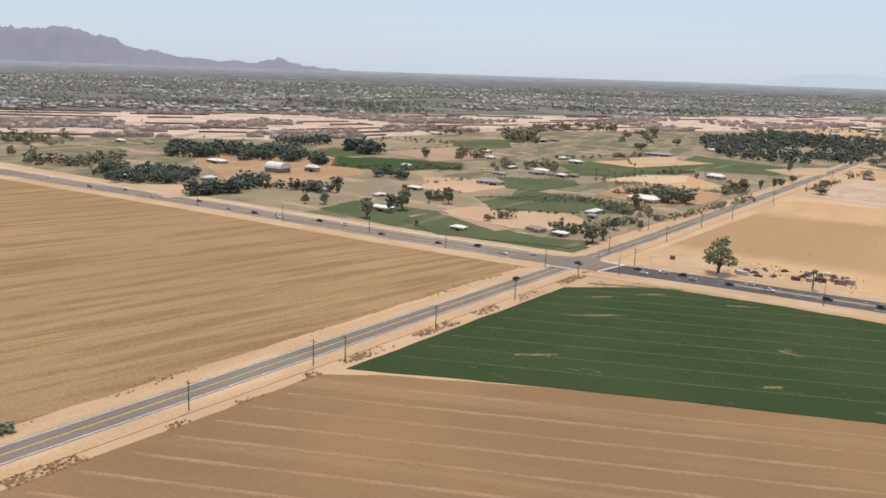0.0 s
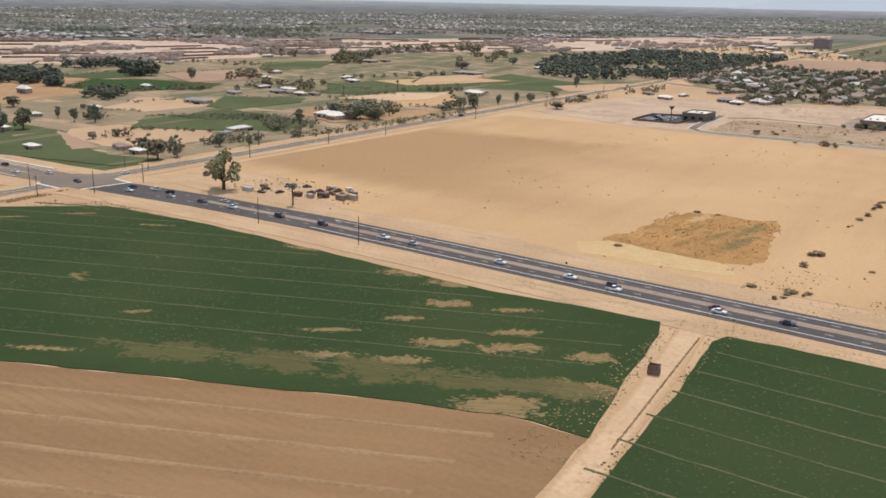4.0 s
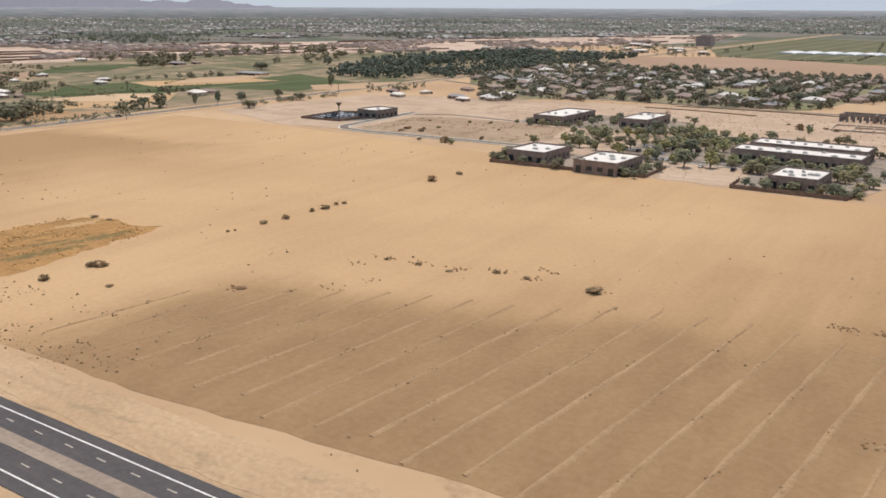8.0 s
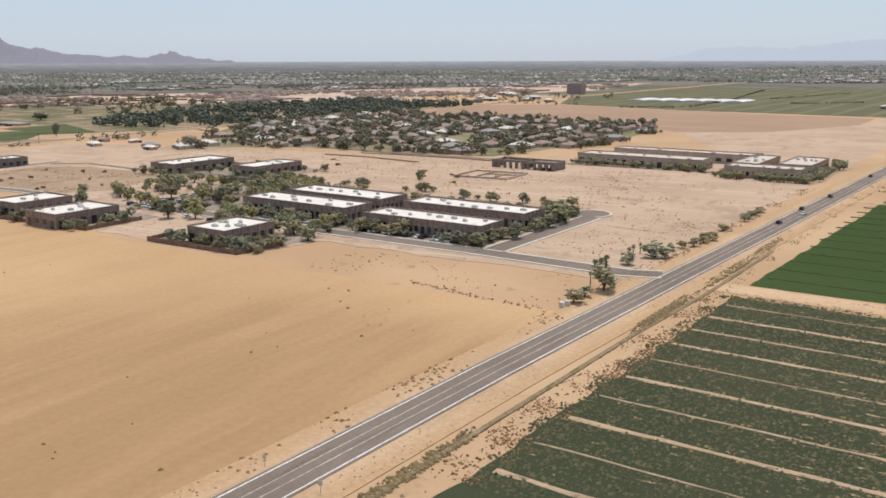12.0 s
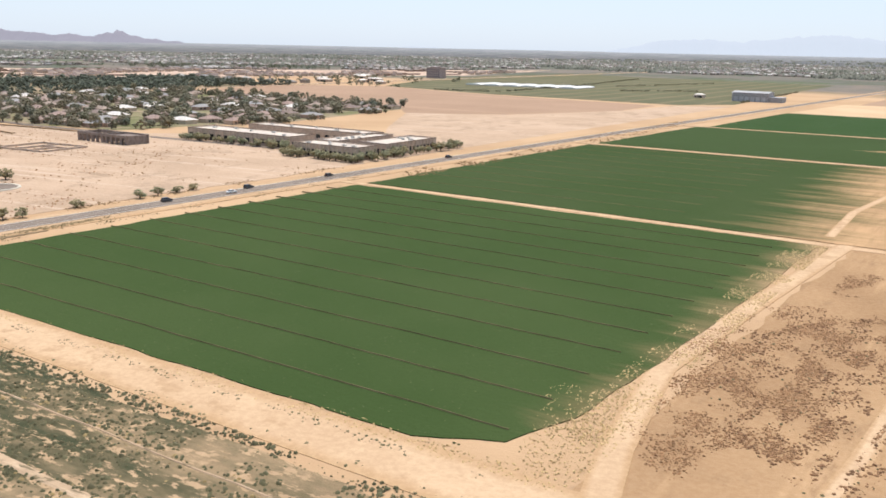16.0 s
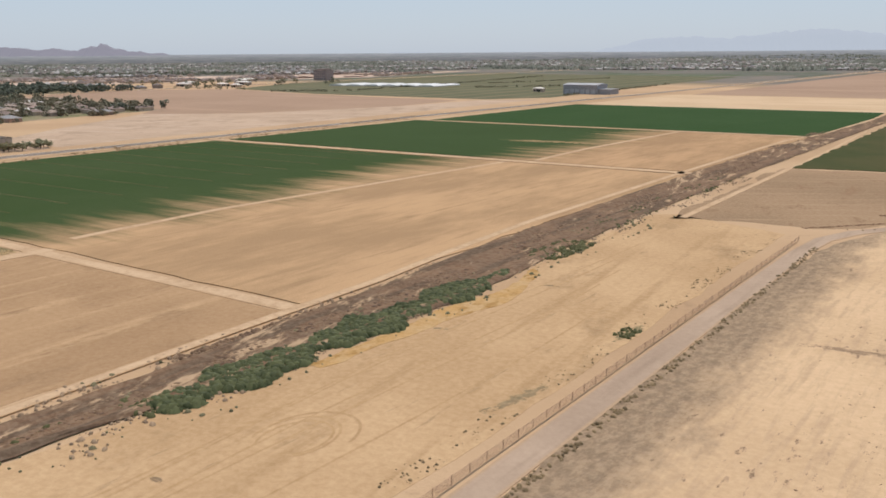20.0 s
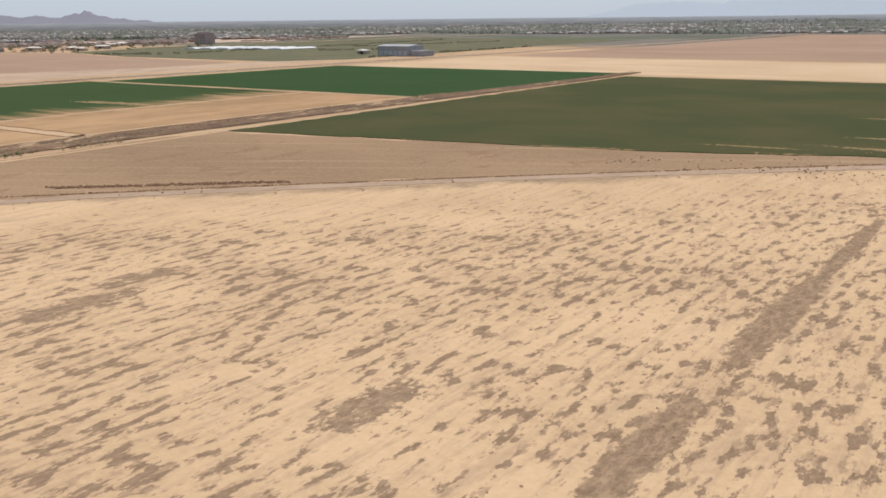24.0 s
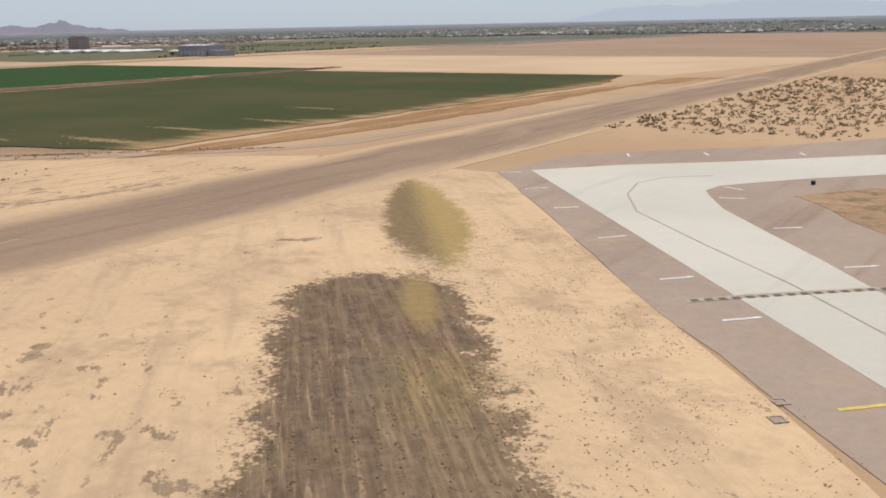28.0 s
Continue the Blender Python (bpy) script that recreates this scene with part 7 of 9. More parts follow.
def forest(name, rows, mat, label, seed, lumps=24):
    """Many trees as one mesh: rows of (u, v, width, height), each with a trunk and a crown of lumps."""
    rng = np.random.default_rng(seed)
    bm = bmesh.new()
    bmesh.ops.create_icosphere(bm, subdivisions=1, radius=1.0)
    ico = np.array([v.co[:] for v in bm.verts])
    tri = np.array([[v.index for v in f.verts] for f in bm.faces])
    bm.free()
    V, F, n0 = [], [], 0
    for u, v, w, h in rows:
        for i in range(lumps):
            a, r = rng.uniform(0, 6.283), 0.42 * math.sqrt(rng.uniform(0, 1)) * w
            top = math.sqrt(max(0.1, 1 - (r / (0.52 * w)) ** 2))
            c = np.array((v + r * math.cos(a), u + r * math.sin(a), h * (0.08 + rng.uniform(0.06, 0.84) * top)))
            k = rng.uniform(0.07, 0.15) * w * rng.uniform(0.55, 1.35, (12, 1)) * np.array((1, 1, 0.75))
            V.append(c + ico * k)
            F.append(tri + n0)
            n0 += 12
        t = 0.035 * w
        V.append(np.array([(v + t * math.cos(q), u + t * math.sin(q), z) for z in (0, h * 0.5) for q in (0, 2.1, 4.2)]))
        F.append(np.array([(0, 1, 4), (0, 4, 3), (1, 2, 5), (1, 5, 4), (2, 0, 3), (2, 3, 5)]) + n0)
        n0 += 6
    ob = mesh_part(name, np.concatenate(V).tolist(), np.concatenate(F).tolist(), mat)
    ob.matrix_world = ROT
    return tagged(ob, label, "trees", kind="stuff")


rng = random.Random(77)
grove = [(u, v, w, w * 0.85) for u, v, w in ((499, 52, 4.5), (505, 62, 5.5), (502, 73, 4.5), (530, 52, 4), (533, 57, 4.5), (528, 67, 4.5), (536, 72, 5), (540, 78, 5), (513, 75, 4.5), (498, 87, 4.5), (518, 91, 5), (499, 108, 4), (511, 106, 7), (504, 97, 4), (517, 98, 5), (547, 89, 6), (551, 96, 6), (492, 101, 4))]
for _ in range(112):       # trees round the offices and in the parking yards
    u, v = rng.choice(((rng.uniform(484, 556), rng.uniform(66, 117)), (rng.uniform(484, 500), rng.uniform(108, 168)), (rng.uniform(520, 556), rng.uniform(62, 117)), (rng.uniform(488, 545), rng.uniform(60, 117))))
    s = rng.choice((2.4, 3.2, 4.0, 5.0, 5.8)) * rng.uniform(0.9, 1.1)
    grove.append((u, v, s, s * rng.uniform(0.7, 1.0)))
park_set = [tree("dusty green shade tree in the parking yard", M[k], s, 55, 0.16, group="parking trees", name="parking_tree") for s, k in ((61, "leaf_s"), (62, "leaf_y"), (63, "leaf_d"), (64, "leaf_s"), (65, "leaf"))]
put_all(park_set, grove)
front = []
for v0, v1, u0, u1, n in ((119, 163, 499.5, 504, 28), (166, 206, 498.5, 502.5, 28), (62, 110, 457.8, 460.5, 16), (57, 62.5, 458, 480, 12), (80, 200, 541.5, 548, 44), (78, 150, 557, 566, 22), (150, 200, 558, 564, 12), (194, 206, 538, 556, 16), (205, 208, 520, 540, 8), (137, 165, 462.5, 465.5, 13), (158, 168, 465, 486, 11), (205, 208, 503, 536, 9), (118, 206, 536, 540, 18), (16, 78, 541, 546, 16), (39, 57, 545, 585, 14), (72, 80, 545, 588, 8), (104, 110, 460, 480, 8)):
    for _ in range(n):
        s = rng.uniform(2.4, 5.0)
        front.append((rng.uniform(u0, u1), rng.uniform(v0, v1), s, s * rng.uniform(0.6, 0.95)))
front_set = [tree("dusty green tree along the office front", M["leaf_s" if s > 71 else "leaf_d"], s, 55, 0.14, group="office trees", name="office_tree") for s in (71, 72)]
put_all(front_set, front)
shop = []
for v0, v1, u0, u1, n in ((146, 203, 661, 665, 20), (205, 243, 650, 655, 18), (240.5, 246, 652, 716, 20), (150, 214, 707, 712, 9)):
    for _ in range(2 * n):
        s = rng.uniform(2.2, 4.4)
        shop.append((rng.uniform(u0, u1), rng.uniform(v0, v1), s, s * rng.uniform(0.7, 0.95)))
put_all([tree("small dusty tree beside the shops", M["leaf_s"], 81, 50, 0.16, group="shop trees", name="shop_tree")], shop)
yards = []
for u, v in spots_done:
    for _ in range(rng.choice((4, 5, 6))):
        s = rng.uniform(2.8, 7.2)
        yards.append((u + rng.uniform(-11, 11), v + rng.uniform(-10, 10), s, s * rng.uniform(0.65, 1.05)))
for (a, b), (c, d) in zip(SUBURB_RIM[:7], SUBURB_RIM[1:7]):       # trees that close the suburb towards the bare land
    for k in range(int(math.hypot(c - a, d - b) / 7)):
        f, s = rng.random(), rng.uniform(3.2, 7.4)
        yards.append((a + (c - a) * f + rng.uniform(0, 9), b + (d - b) * f + rng.uniform(-3, 3), s, s * rng.uniform(0.65, 1.0)))
for k in range(40):
    s = rng.uniform(4, 8)
    yards.append((872 + rng.uniform(-10, 10), -120 + k * 5.6, s, s * rng.uniform(0.8, 1.1)))
yard_set = [tree("dense dark green yard tree among the houses", M["leaf_v" if s % 2 else "leaf_d"], s, 48, 0.12, group="yard trees", name="yard_tree") for s in (91, 92, 93)]
random.Random(5).shuffle(yards)
put_all(yard_set, yards[:260])
forest("suburb_trees", yards[260:], M["leaf_v"], "dense green trees among the houses", 95)
orch = []
for i in range(32):        # the dark orchard beyond the pasture
    for j in range(24):
        u, v = 688 + i * 12 + rng.uniform(-3, 3), -146 - j * 11 + rng.uniform(-3, 3)
        if v < -222 - (u - 680) * 0.5 + rng.uniform(-5, 5) or v < -300 + (u - 900) * 0.1 or (775 < u < 835 and -225 < v < -168) or (u < 722 and v > -165) or u > 1050 + v * 0.1 or rng.random() < 0.12:
            continue
        s = rng.uniform(7.5, 11)
        orch.append((u, v, s, s * rng.uniform(0.6, 0.8)))
forest("orchard", orch, M["leaf_o"], "dark green dense orchard trees", 101)
GROVES_WEST = (((356, -474), (402, -377), (440, -440), (397, -520), 95, 7, 10.5),
          ((473, -492), (502, -467), (524, -489), (492, -515), 14, 7, 10),
          ((463, -414), (480, -398), (508, -425), (491, -440), 15, 9, 13),
          ((255, -391), (287, -356), (320, -399), (278, -433), 80, 4, 7.5),
          ((257, -326), (283, -320), (287, -327), (262, -331), 14, 6, 9),
          ((291, -329), (301, -323), (319, -346), (307, -351), 10, 6, 9),
          ((304, -327), (320, -322), (321, -286), (308, -291), 18, 4, 7),
          ((377, -315), (382, -296), (400, -314), (397, -333), 11, 5, 8))
GROVES_MID = (((448, -284), (475, -250), (529, -287), (508, -326), 16, 4, 7),
          ((650, -399), (672, -382), (758, -439), (736, -456), 18, 8, 12),
          ((752, -435), (881, -407), (961, -452), (845, -487), 24, 7, 11),
          ((745, -338), (753, -300), (929, -382), (858, -393), 12, 6, 9),
          ((655, -491), (692, -463), (754, -510), (716, -538), 12, 5, 8),
          ((499, -345), (514, -331), (569, -372), (538, -375), 9, 5, 8),
          ((571, -479), (587, -409), (613, -429), (597, -503), 22, 2, 3.4),
          ((403, -376), (452, -330), (453, -308), (396, -334), 40, 2, 3.6))
GROVES_EAST = (((297, -160), (308, -149), (310, -152), (300, -163), 9, 5, 8), ((322, -153), (345, -146), (347, -149), (324, -156), 16, 2.5, 4.5), ((424, -193), (436, -186), (432, -184), (421, -190), 8, 3, 5.5), ((333, -250), (341, -240), (338, -236), (330, -246), 6, 4, 7), ((312, -198), (320, -190), (316, -188), (309, -196), 6, 3, 5),
          ((354, -138), (460, -132), (465, -136), (360, -142), 30, 2.4, 3.8),
          ((405, -164), (423, -150), (455, -167), (440, -180), 18, 6, 9.5),
          ((461, -148), (484, -144), (500, -151), (477, -154), 7, 5, 8),
          ((514, -121), (577, -115), (589, -119), (526, -125), 18, 2.6, 4),
          ((590, -114), (632, -107), (658, -114), (618, -121), 9, 3.5, 6),
          ((388, -198), (393, -161), (354, -138), (371, -174), 60, 2, 3.8),
          ((465, -225), (513, -217), (519, -220), (470, -228), 18, 2, 3),
          ((461, -218), (470, -148), (477, -151), (468, -222), 28, 2, 3.2),
          ((326, -208), (345, -174), (349, -176), (330, -211), 22, 1.6, 2.6),
          ((374, -280), (411, -275), (417, -280), (380, -285), 14, 1.5, 2.2))
GROVES_FAR = (((268, -480), (300, -430), (330, -470), (290, -540), 34, 4, 8), ((300, -640), (330, -560), (390, -620), (340, -700), 40, 4, 8), ((560, -300), (640, -262), (646, -268), (566, -308), 14, 3, 5), ((526, -223), (551, -197), (560, -200), (535, -228), 12, 2.5, 4))


def grove(rows):
    """Trees spread over plan quads: rows of four corners, how many, least and greatest width."""
    out = []
    for a, b, c, d, n, s0, s1 in rows:
        for _ in range(int(n * 1.25)):
            f, g, s = rng.random(), rng.random(), rng.uniform(s0, s1)
            u, v = ((1 - g) * ((1 - f) * p + f * q) + g * ((1 - f) * o + f * r) for p, q, r, o in zip(a, b, c, d))
            out.append((u, v, s, s * rng.uniform(0.7, 1.05)))
    return out


forest("farm_groves_west", grove(GROVES_WEST), M["leaf_o"], "dark green dense trees round the farm sheds", 111)
forest("farm_groves_middle", grove(GROVES_MID), M["leaf_d"], "dark green trees among farm plots", 112)
forest("farm_groves_east", grove(GROVES_EAST), M["leaf_d"], "dusty green trees and hedges beside the side road", 113, 12)
forest("farm_groves_far", grove(GROVES_FAR), M["leaf_d"], "dark trees at the edge of the farms", 114)
hedge_rng = random.Random(222)
rows = [(358 + 0.9 * i + 3.6 * j, -232 + 3.1 * i + 2.6 * j + hedge_rng.uniform(-0.5, 0.5)) for i in range(11) for j in range(11)]
forest("orchard_young", [(u, v, hedge_rng.uniform(1.6, 2.6), hedge_rng.uniform(1.4, 2.2)) for u, v in rows if (u - 331) * 1.2 + (v + 209) * 1.0 > -6 and u < 398], M["leaf_d"], "rows of small round orchard bushes on grass", 115, 9)
lines = []
for u0, v0, u1, v1, n in ((400, -370, 443, -405, 26), (410, -329, 458, -312, 22), (441, -444, 489, -447, 22), (498, -411, 579, -402, 30), (481, -265, 552, -237, 30), (552, -237, 600, -214, 20), (615, -273, 570, -250, 18), (628, -440, 568, -386, 26), (300, -472, 278, -433, 18), (356, -275, 366, -248, 14), (435, -273, 458, -235, 18), (527, -284, 503, -201, 26), (479, -208, 453, -177, 14)):
    lines += [(u0 + (u1 - u0) * k / n + hedge_rng.uniform(-0.7, 0.7), v0 + (v1 - v0) * k / n + hedge_rng.uniform(-0.7, 0.7), hedge_rng.uniform(1.5, 3.2), hedge_rng.uniform(0.9, 2.0)) for k in range(n) if hedge_rng.random() < 0.75]
forest("farm_hedges", lines, M["leaf"], "dusty green hedges and bushes between farm plots", 116, 8)


# ---- scattered low growth, one mesh a stretch ----
def tufts(name, places, mat, label, seed, flat=0.55):
    """Many small irregular clumps at (v, u, radius) places, as one mesh."""
    rng = np.random.default_rng(seed)
    p = np.asarray(places, float)
    n = len(p)
    ang = np.linspace(0, 2 * np.pi, 6, endpoint=False)
    ring = rng.uniform(0.6, 1.25, (n, 6)) * p[:, 2:3]
    turn = rng.uniform(0, 6.28, (n, 1))
    V = np.zeros((n, 10, 3))
    V[:, :6, 0], V[:, :6, 1] = ring * np.cos(ang + turn), ring * np.sin(ang + turn)
    top = rng.uniform(0.4, 0.75, (n, 3)) * p[:, 2:3]
    ta = turn + np.array([0.3, 2.4, 4.5]) + rng.uniform(-0.4, 0.4, (n, 3))
    V[:, 6:9, 0], V[:, 6:9, 1] = top * np.cos(ta), top * np.sin(ta)
    V[:, 6:9, 2] = rng.uniform(0.65, 1.0, (n, 3)) * p[:, 2:3] * flat * 1.6
    V[:, 9, 2] = p[:, 2] * flat * rng.uniform(1.15, 1.55, n)
    V[:, :, 0] += p[:, 0:1]
    V[:, :, 1] += p[:, 1:2]
    V[:, :, 2] += 0.05
    tri = np.array([(0, 1, 6), (1, 2, 6), (2, 7, 6), (2, 3, 7), (3, 4, 7), (4, 8, 7), (4, 5, 8), (5, 0, 8), (0, 6, 8), (6, 7, 9), (7, 8, 9), (8, 6, 9)])
    F = (tri[None] + 10 * np.arange(n)[:, None, None]).reshape(-1, 3)
    me = bpy.data.meshes.new(name)
    me.vertices.add(n * 10)
    me.vertices.foreach_set("co", V.ravel())
    me.loops.add(F.size)
    me.loops.foreach_set("vertex_index", F.ravel().astype(np.int32))
    me.polygons.add(len(F))
    me.polygons.foreach_set("loop_start", np.arange(0, F.size, 3, dtype=np.int32))
    me.polygons.foreach_set("loop_total", np.full(len(F), 3, dtype=np.int32))
    me.update(calc_edges=True)
    me.materials.append(mat)
    ob = new(name, me)
    ob.matrix_world = ROT
    return tagged(ob, label, "scrub", kind="stuff")


def cloud(seed, n, u0, u1, v0, v1, r0, r1, keep=None, clump=0.0, along=1.0):
    """Random places in a plan box; keep(u, v) thins them; clump gathers them in noise patches."""
    rng = random.Random(seed)
    out = []
    tries = 0
    while len(out) < n and tries < n * 14:
        tries += 1
        u, v = rng.uniform(u0, u1), rng.uniform(v0, v1)
        if keep and not keep(u, v):
            continue
        if clump and noise.noise(Vector((u * clump * along, v * clump, seed))) < rng.uniform(-0.15, 0.35):
            continue
        out.append((v, u, r0 + (r1 - r0) * rng.random() ** 2))
    return out


SCRUB = [(538, 394, 30, 9), (526, 404, 13, 8), (558, 407, 12, 11), (540, 420, 8, 9), (523, 417, 7, 6), (588, 400, 9, 4.5), (515, 394, 9, 4)]


def scrub_spot(u, v):
    """Inside one of the overgrown spots of the bare field."""
    return any(((u - a) / c) ** 2 + ((v - b) / d) ** 2 < 1 + 0.8 * noise.noise(Vector((u * 0.2, v * 0.2, 8))) for a, b, c, d in SCRUB) and abs(v - (409.2 + 0.08 * (u - 518))) > 0.9


tufts("scrub_dry_land", cloud(1, 15000, 503, 600, 386, 430, 0.04, 0.2, keep=scrub_spot, clump=0.3, along=0.5), M["weed_b"], "low brown scrub on bare ground", 1, 0.3)
M["weed_w"] = leaf("dark_wash_scrub", (0.15, 0.092, 0.056), 0.4)
SCRUB_RIM = [(505, 412), (520, 396), (534, 391), (552, 392), (566, 396), (570, 410), (548, 425), (532, 430), (512, 425)]
tufts("scrub_field_spread", cloud(2, 5200, 505, 575, 390, 435, 0.06, 0.27, keep=lambda u, v: inside(u, v, SCRUB_RIM) and abs(v - (409.2 + 0.08 * (u - 518))) > 0.9, clump=0.42, along=0.5), leaf("red_brown_scrub", (0.215, 0.112, 0.054), 0.3), "reddish brown dry scrub spread over bare ground", 2, 0.35)
tufts("scrub_field_green", cloud(37, 260, 505, 560, 391, 430, 0.06, 0.22, keep=lambda u, v: inside(u, v, SCRUB_RIM), clump=0.3), M["weed_t"], "few green weeds in the dry scrub", 37, 0.5)
tufts("scrub_wash", cloud(3, 2600, 545, 600, 453.2, 458.2, 0.1, 0.42, clump=0.14, along=0.5) + cloud(36, 2600, 596, 650, 451.5, 458.5, 0.12, 0.5, clump=0.14, along=0.5) + cloud(35, 6200, 650, 900, 449.3, 460.6, 0.14, 0.55, clump=0.13, along=0.5), M["weed_w"], "brown scrub in the dry wash", 2, 0.45)
tufts("reeds_wash", cloud(4, 3400, 586, 646, 455, 466, 0.25, 0.75, keep=lambda u, v: abs(v - (461.2 + 0.012 * (u - 600))) < (2.4 + 0.9 * math.sin(u * 0.35) + 0.7 * math.sin(u * 0.9)) * min(1, max(0.15, (648 - u) / 14))), M["scrub_g"], "dense dark green growth in the wash", 3, 0.55)
tufts("scrub_wash_green", cloud(41, 260, 656, 670, 458.5, 464.5, 0.2, 0.6) + cloud(43, 260, 670, 760, 456, 462, 0.2, 0.5, clump=0.12) + cloud(42, 500, 548, 592, 456.5, 462, 0.15, 0.5, clump=0.14) + cloud(44, 170, 552, 574, 447.2, 448.6, 0.1, 0.34) + cloud(45, 60, 627, 631, 486, 488, 0.12, 0.35), M["scrub_g"], "thin green growth along the wash", 31, 0.6)
M["shrub"] = leaf("grey_desert_shrub", (0.205, 0.172, 0.108), 0.3)
forest("scrub_airfield", [(u, v, 2.1 * r, 1.0 * r) for v, u, r in cloud(5, 1150, 873, 1010, 656, 696, 0.3, 0.8, keep=lambda u, v: v < 694 + (u - 885) * -0.1)], M["shrub"], "round grey-brown desert shrubs on sand", 4, 7)
tufts("scrub_cross_road", cloud(6, 1100, 380, 640, 262, 266, 0.06, 0.24, clump=0.14) + cloud(68, 2600, 375, 560, 260.1, 262.3, 0.1, 0.38, clump=0.11, along=0.4) + cloud(69, 500, 375, 640, 255.5, 259, 0.05, 0.2, clump=0.1), M["weed_t"], "weeds along the ditch and cross road", 5, 0.5)
tufts("scrub_cross_road_far", cloud(7, 700, 640, 900, 262, 276, 0.2, 0.6, clump=0.1) + cloud(8, 700, 380, 640, 244, 248.5, 0.12, 0.4, clump=0.1), M["scrub"], "sparse dry weeds on the verge", 6, 0.5)
tufts("grass_crop_edge", cloud(9, 4200, 497, 615, 383.5, 390, 0.06, 0.2, clump=0.12) + cloud(10, 420, 496.5, 499.5, 300, 388, 0.05, 0.15, clump=0.12), M["straw"], "pale dry grass along the crop edge", 7, 0.6)
tufts("grass_thin_rows", cloud(11, 1300, 400, 491, 267, 386, 0.06, 0.2, clump=0.16, along=2.5) + [(random.Random(i * 7 + 1).uniform(268, 384), 482.3 - 8.67 * (i % 8) + random.Random(i * 3).choice((-1, 1)) * random.Random(i).uniform(0.4, 1.3), random.Random(i * 5).uniform(0.1, 0.3)) for i in range(1100)], M["straw_d"], "pale dry tufts between the crop rows", 8, 0.45)
def border_plants(seed, n, near, far, r0, r1):
    """Places along both rims of the thin crop's dry borders, thicker in stretches."""
    rng = random.Random(seed)
    out = []
    while len(out) < n:
        k, v = rng.randrange(11), rng.uniform(267, 384)
        if noise.noise(Vector((k * 3.1, v * 0.11, seed))) > rng.uniform(-0.35, 0.3):
            out.append((v, 482.3 - 8.67 * k + rng.choice((-1, 1)) * rng.uniform(near, far), rng.uniform(r0, r1)))
    return out


tufts("crop_border_plants", border_plants(5, 3600, 0.3, 1.2, 0.08, 0.26), M["crop_leaf"], "dark green plants leaning over the dry borders", 51, 0.7)
tufts("weeds_border", border_plants(6, 2600, 0.0, 0.9, 0.05, 0.15), M["weed_t"], "small dull weeds on the dry borders", 52, 0.6)
tufts("weeds_row_ends", cloud(53, 1500, 400, 490, 262.6, 268.6, 0.06, 0.24, clump=0.2), M["weed_b"], "brown weeds at the row ends", 53, 0.5)
tufts("crop_row_ends", cloud(54, 1100, 400, 489, 265.5, 269.5, 0.08, 0.28, keep=lambda u, v: abs(((482.2 - u) / 8.67) % 1 - 0.5) < 0.38, clump=0.25), M["crop_leaf"], "ragged green plants at the row ends", 54, 0.6)
tufts("crop_thin_rows", cloud(12, 26000, 400, 491, 268, 388, 0.1, 0.34, keep=lambda u, v: abs(((482.2 - u) / 8.67) % 1 - 0.5) < 0.40 and noise.noise(Vector((u * 0.25, v * 0.12, 3))) > (v - 372) / 110), M["crop_leaf"], "low green plants in thin crop rows", 9, 0.55)
tufts("crop_dense_plants", cloud(61, 9000, 500, 614, 270, 388, 0.1, 0.22, keep=lambda u, v: v < 376 + 9 * noise.noise(Vector((u * 0.4, v * 0.08, 5)))), M["crop_leaf_d"], "low dense green crop plants", 61, 0.35)
tufts("crop_young_plants", cloud(62, 12000, 150, 246, -112, 52, 0.12, 0.32, keep=lambda u, v: u > 214 + 0.45 * (v - 50) + 3 and noise.noise(Vector((u * 0.12, v * 0.06, 9))) > -0.25 + 0.006 * max(0, v)), M["crop_leaf_c"], "low young green crop plants", 62, 0.35)
tufts("crop_strip_plants", cloud(63, 8000, 196, 250, 66, 150, 0.1, 0.28), M["crop_leaf_c"], "low green plants in crop strips", 63, 0.35)
tufts("grass_crop_corner", cloud(64, 1500, 497, 520, 360, 391, 0.05, 0.17, keep=lambda u, v: v > 383 - 0.3 * (u - 505) or u < 499.5), M["straw"], "dry yellow grass at the crop corner", 64, 0.5)
tufts("scrub_crop_track", cloud(66, 300, 495.2, 496.6, 285, 384, 0.06, 0.2, clump=0.22) + cloud(67, 700, 487, 492, 268, 390, 0.06, 0.22, clump=0.25), M["weed_t"], "small dull green weeds along the farm track", 66, 0.5)
tufts("grass_highway", cloud(13, 700, 253.5, 258, -20, 130, 0.08, 0.22, clump=0.1) + cloud(14, 700, 196, 256, 54, 66, 0.08, 0.25, keep=lambda u, v: abs(v - 61.3 + 0.13 * (u - 232)) > 2.7), M["straw_d"], "pale dry grass along the green field", 10, 0.5)
tufts("scrub_track", [(65.6 - 0.115 * k / 7.5 * 1.0 + 0.0 * k, 205 + k / 7.5, 0.08 + 0.2 * ((k * 37) % 11) / 11) for k in range(330) if (k * 53) % 7 > 1] + cloud(16, 500, 272, 300, 50, 110, 0.06, 0.26, clump=0.1), M["scrub"], "brown weeds along the farm track", 11, 0.5)
ridge_rng = random.Random(12)
tufts("scrub_ridges", [(v0 + (v1 - v0) * f + ridge_rng.uniform(-0.5, 0.4), u0 + (u1 - u0) * f, ridge_rng.uniform(0.08, 0.3)) for u0, v0, u1, v1 in RIDGES for c in [ridge_rng.random() for _ in range(4)] for f in [min(1, max(0, c + ridge_rng.gauss(0, 0.02))) for _ in range(3)]], M["scrub"], "small dry bushes on the ridges", 12, 0.5)
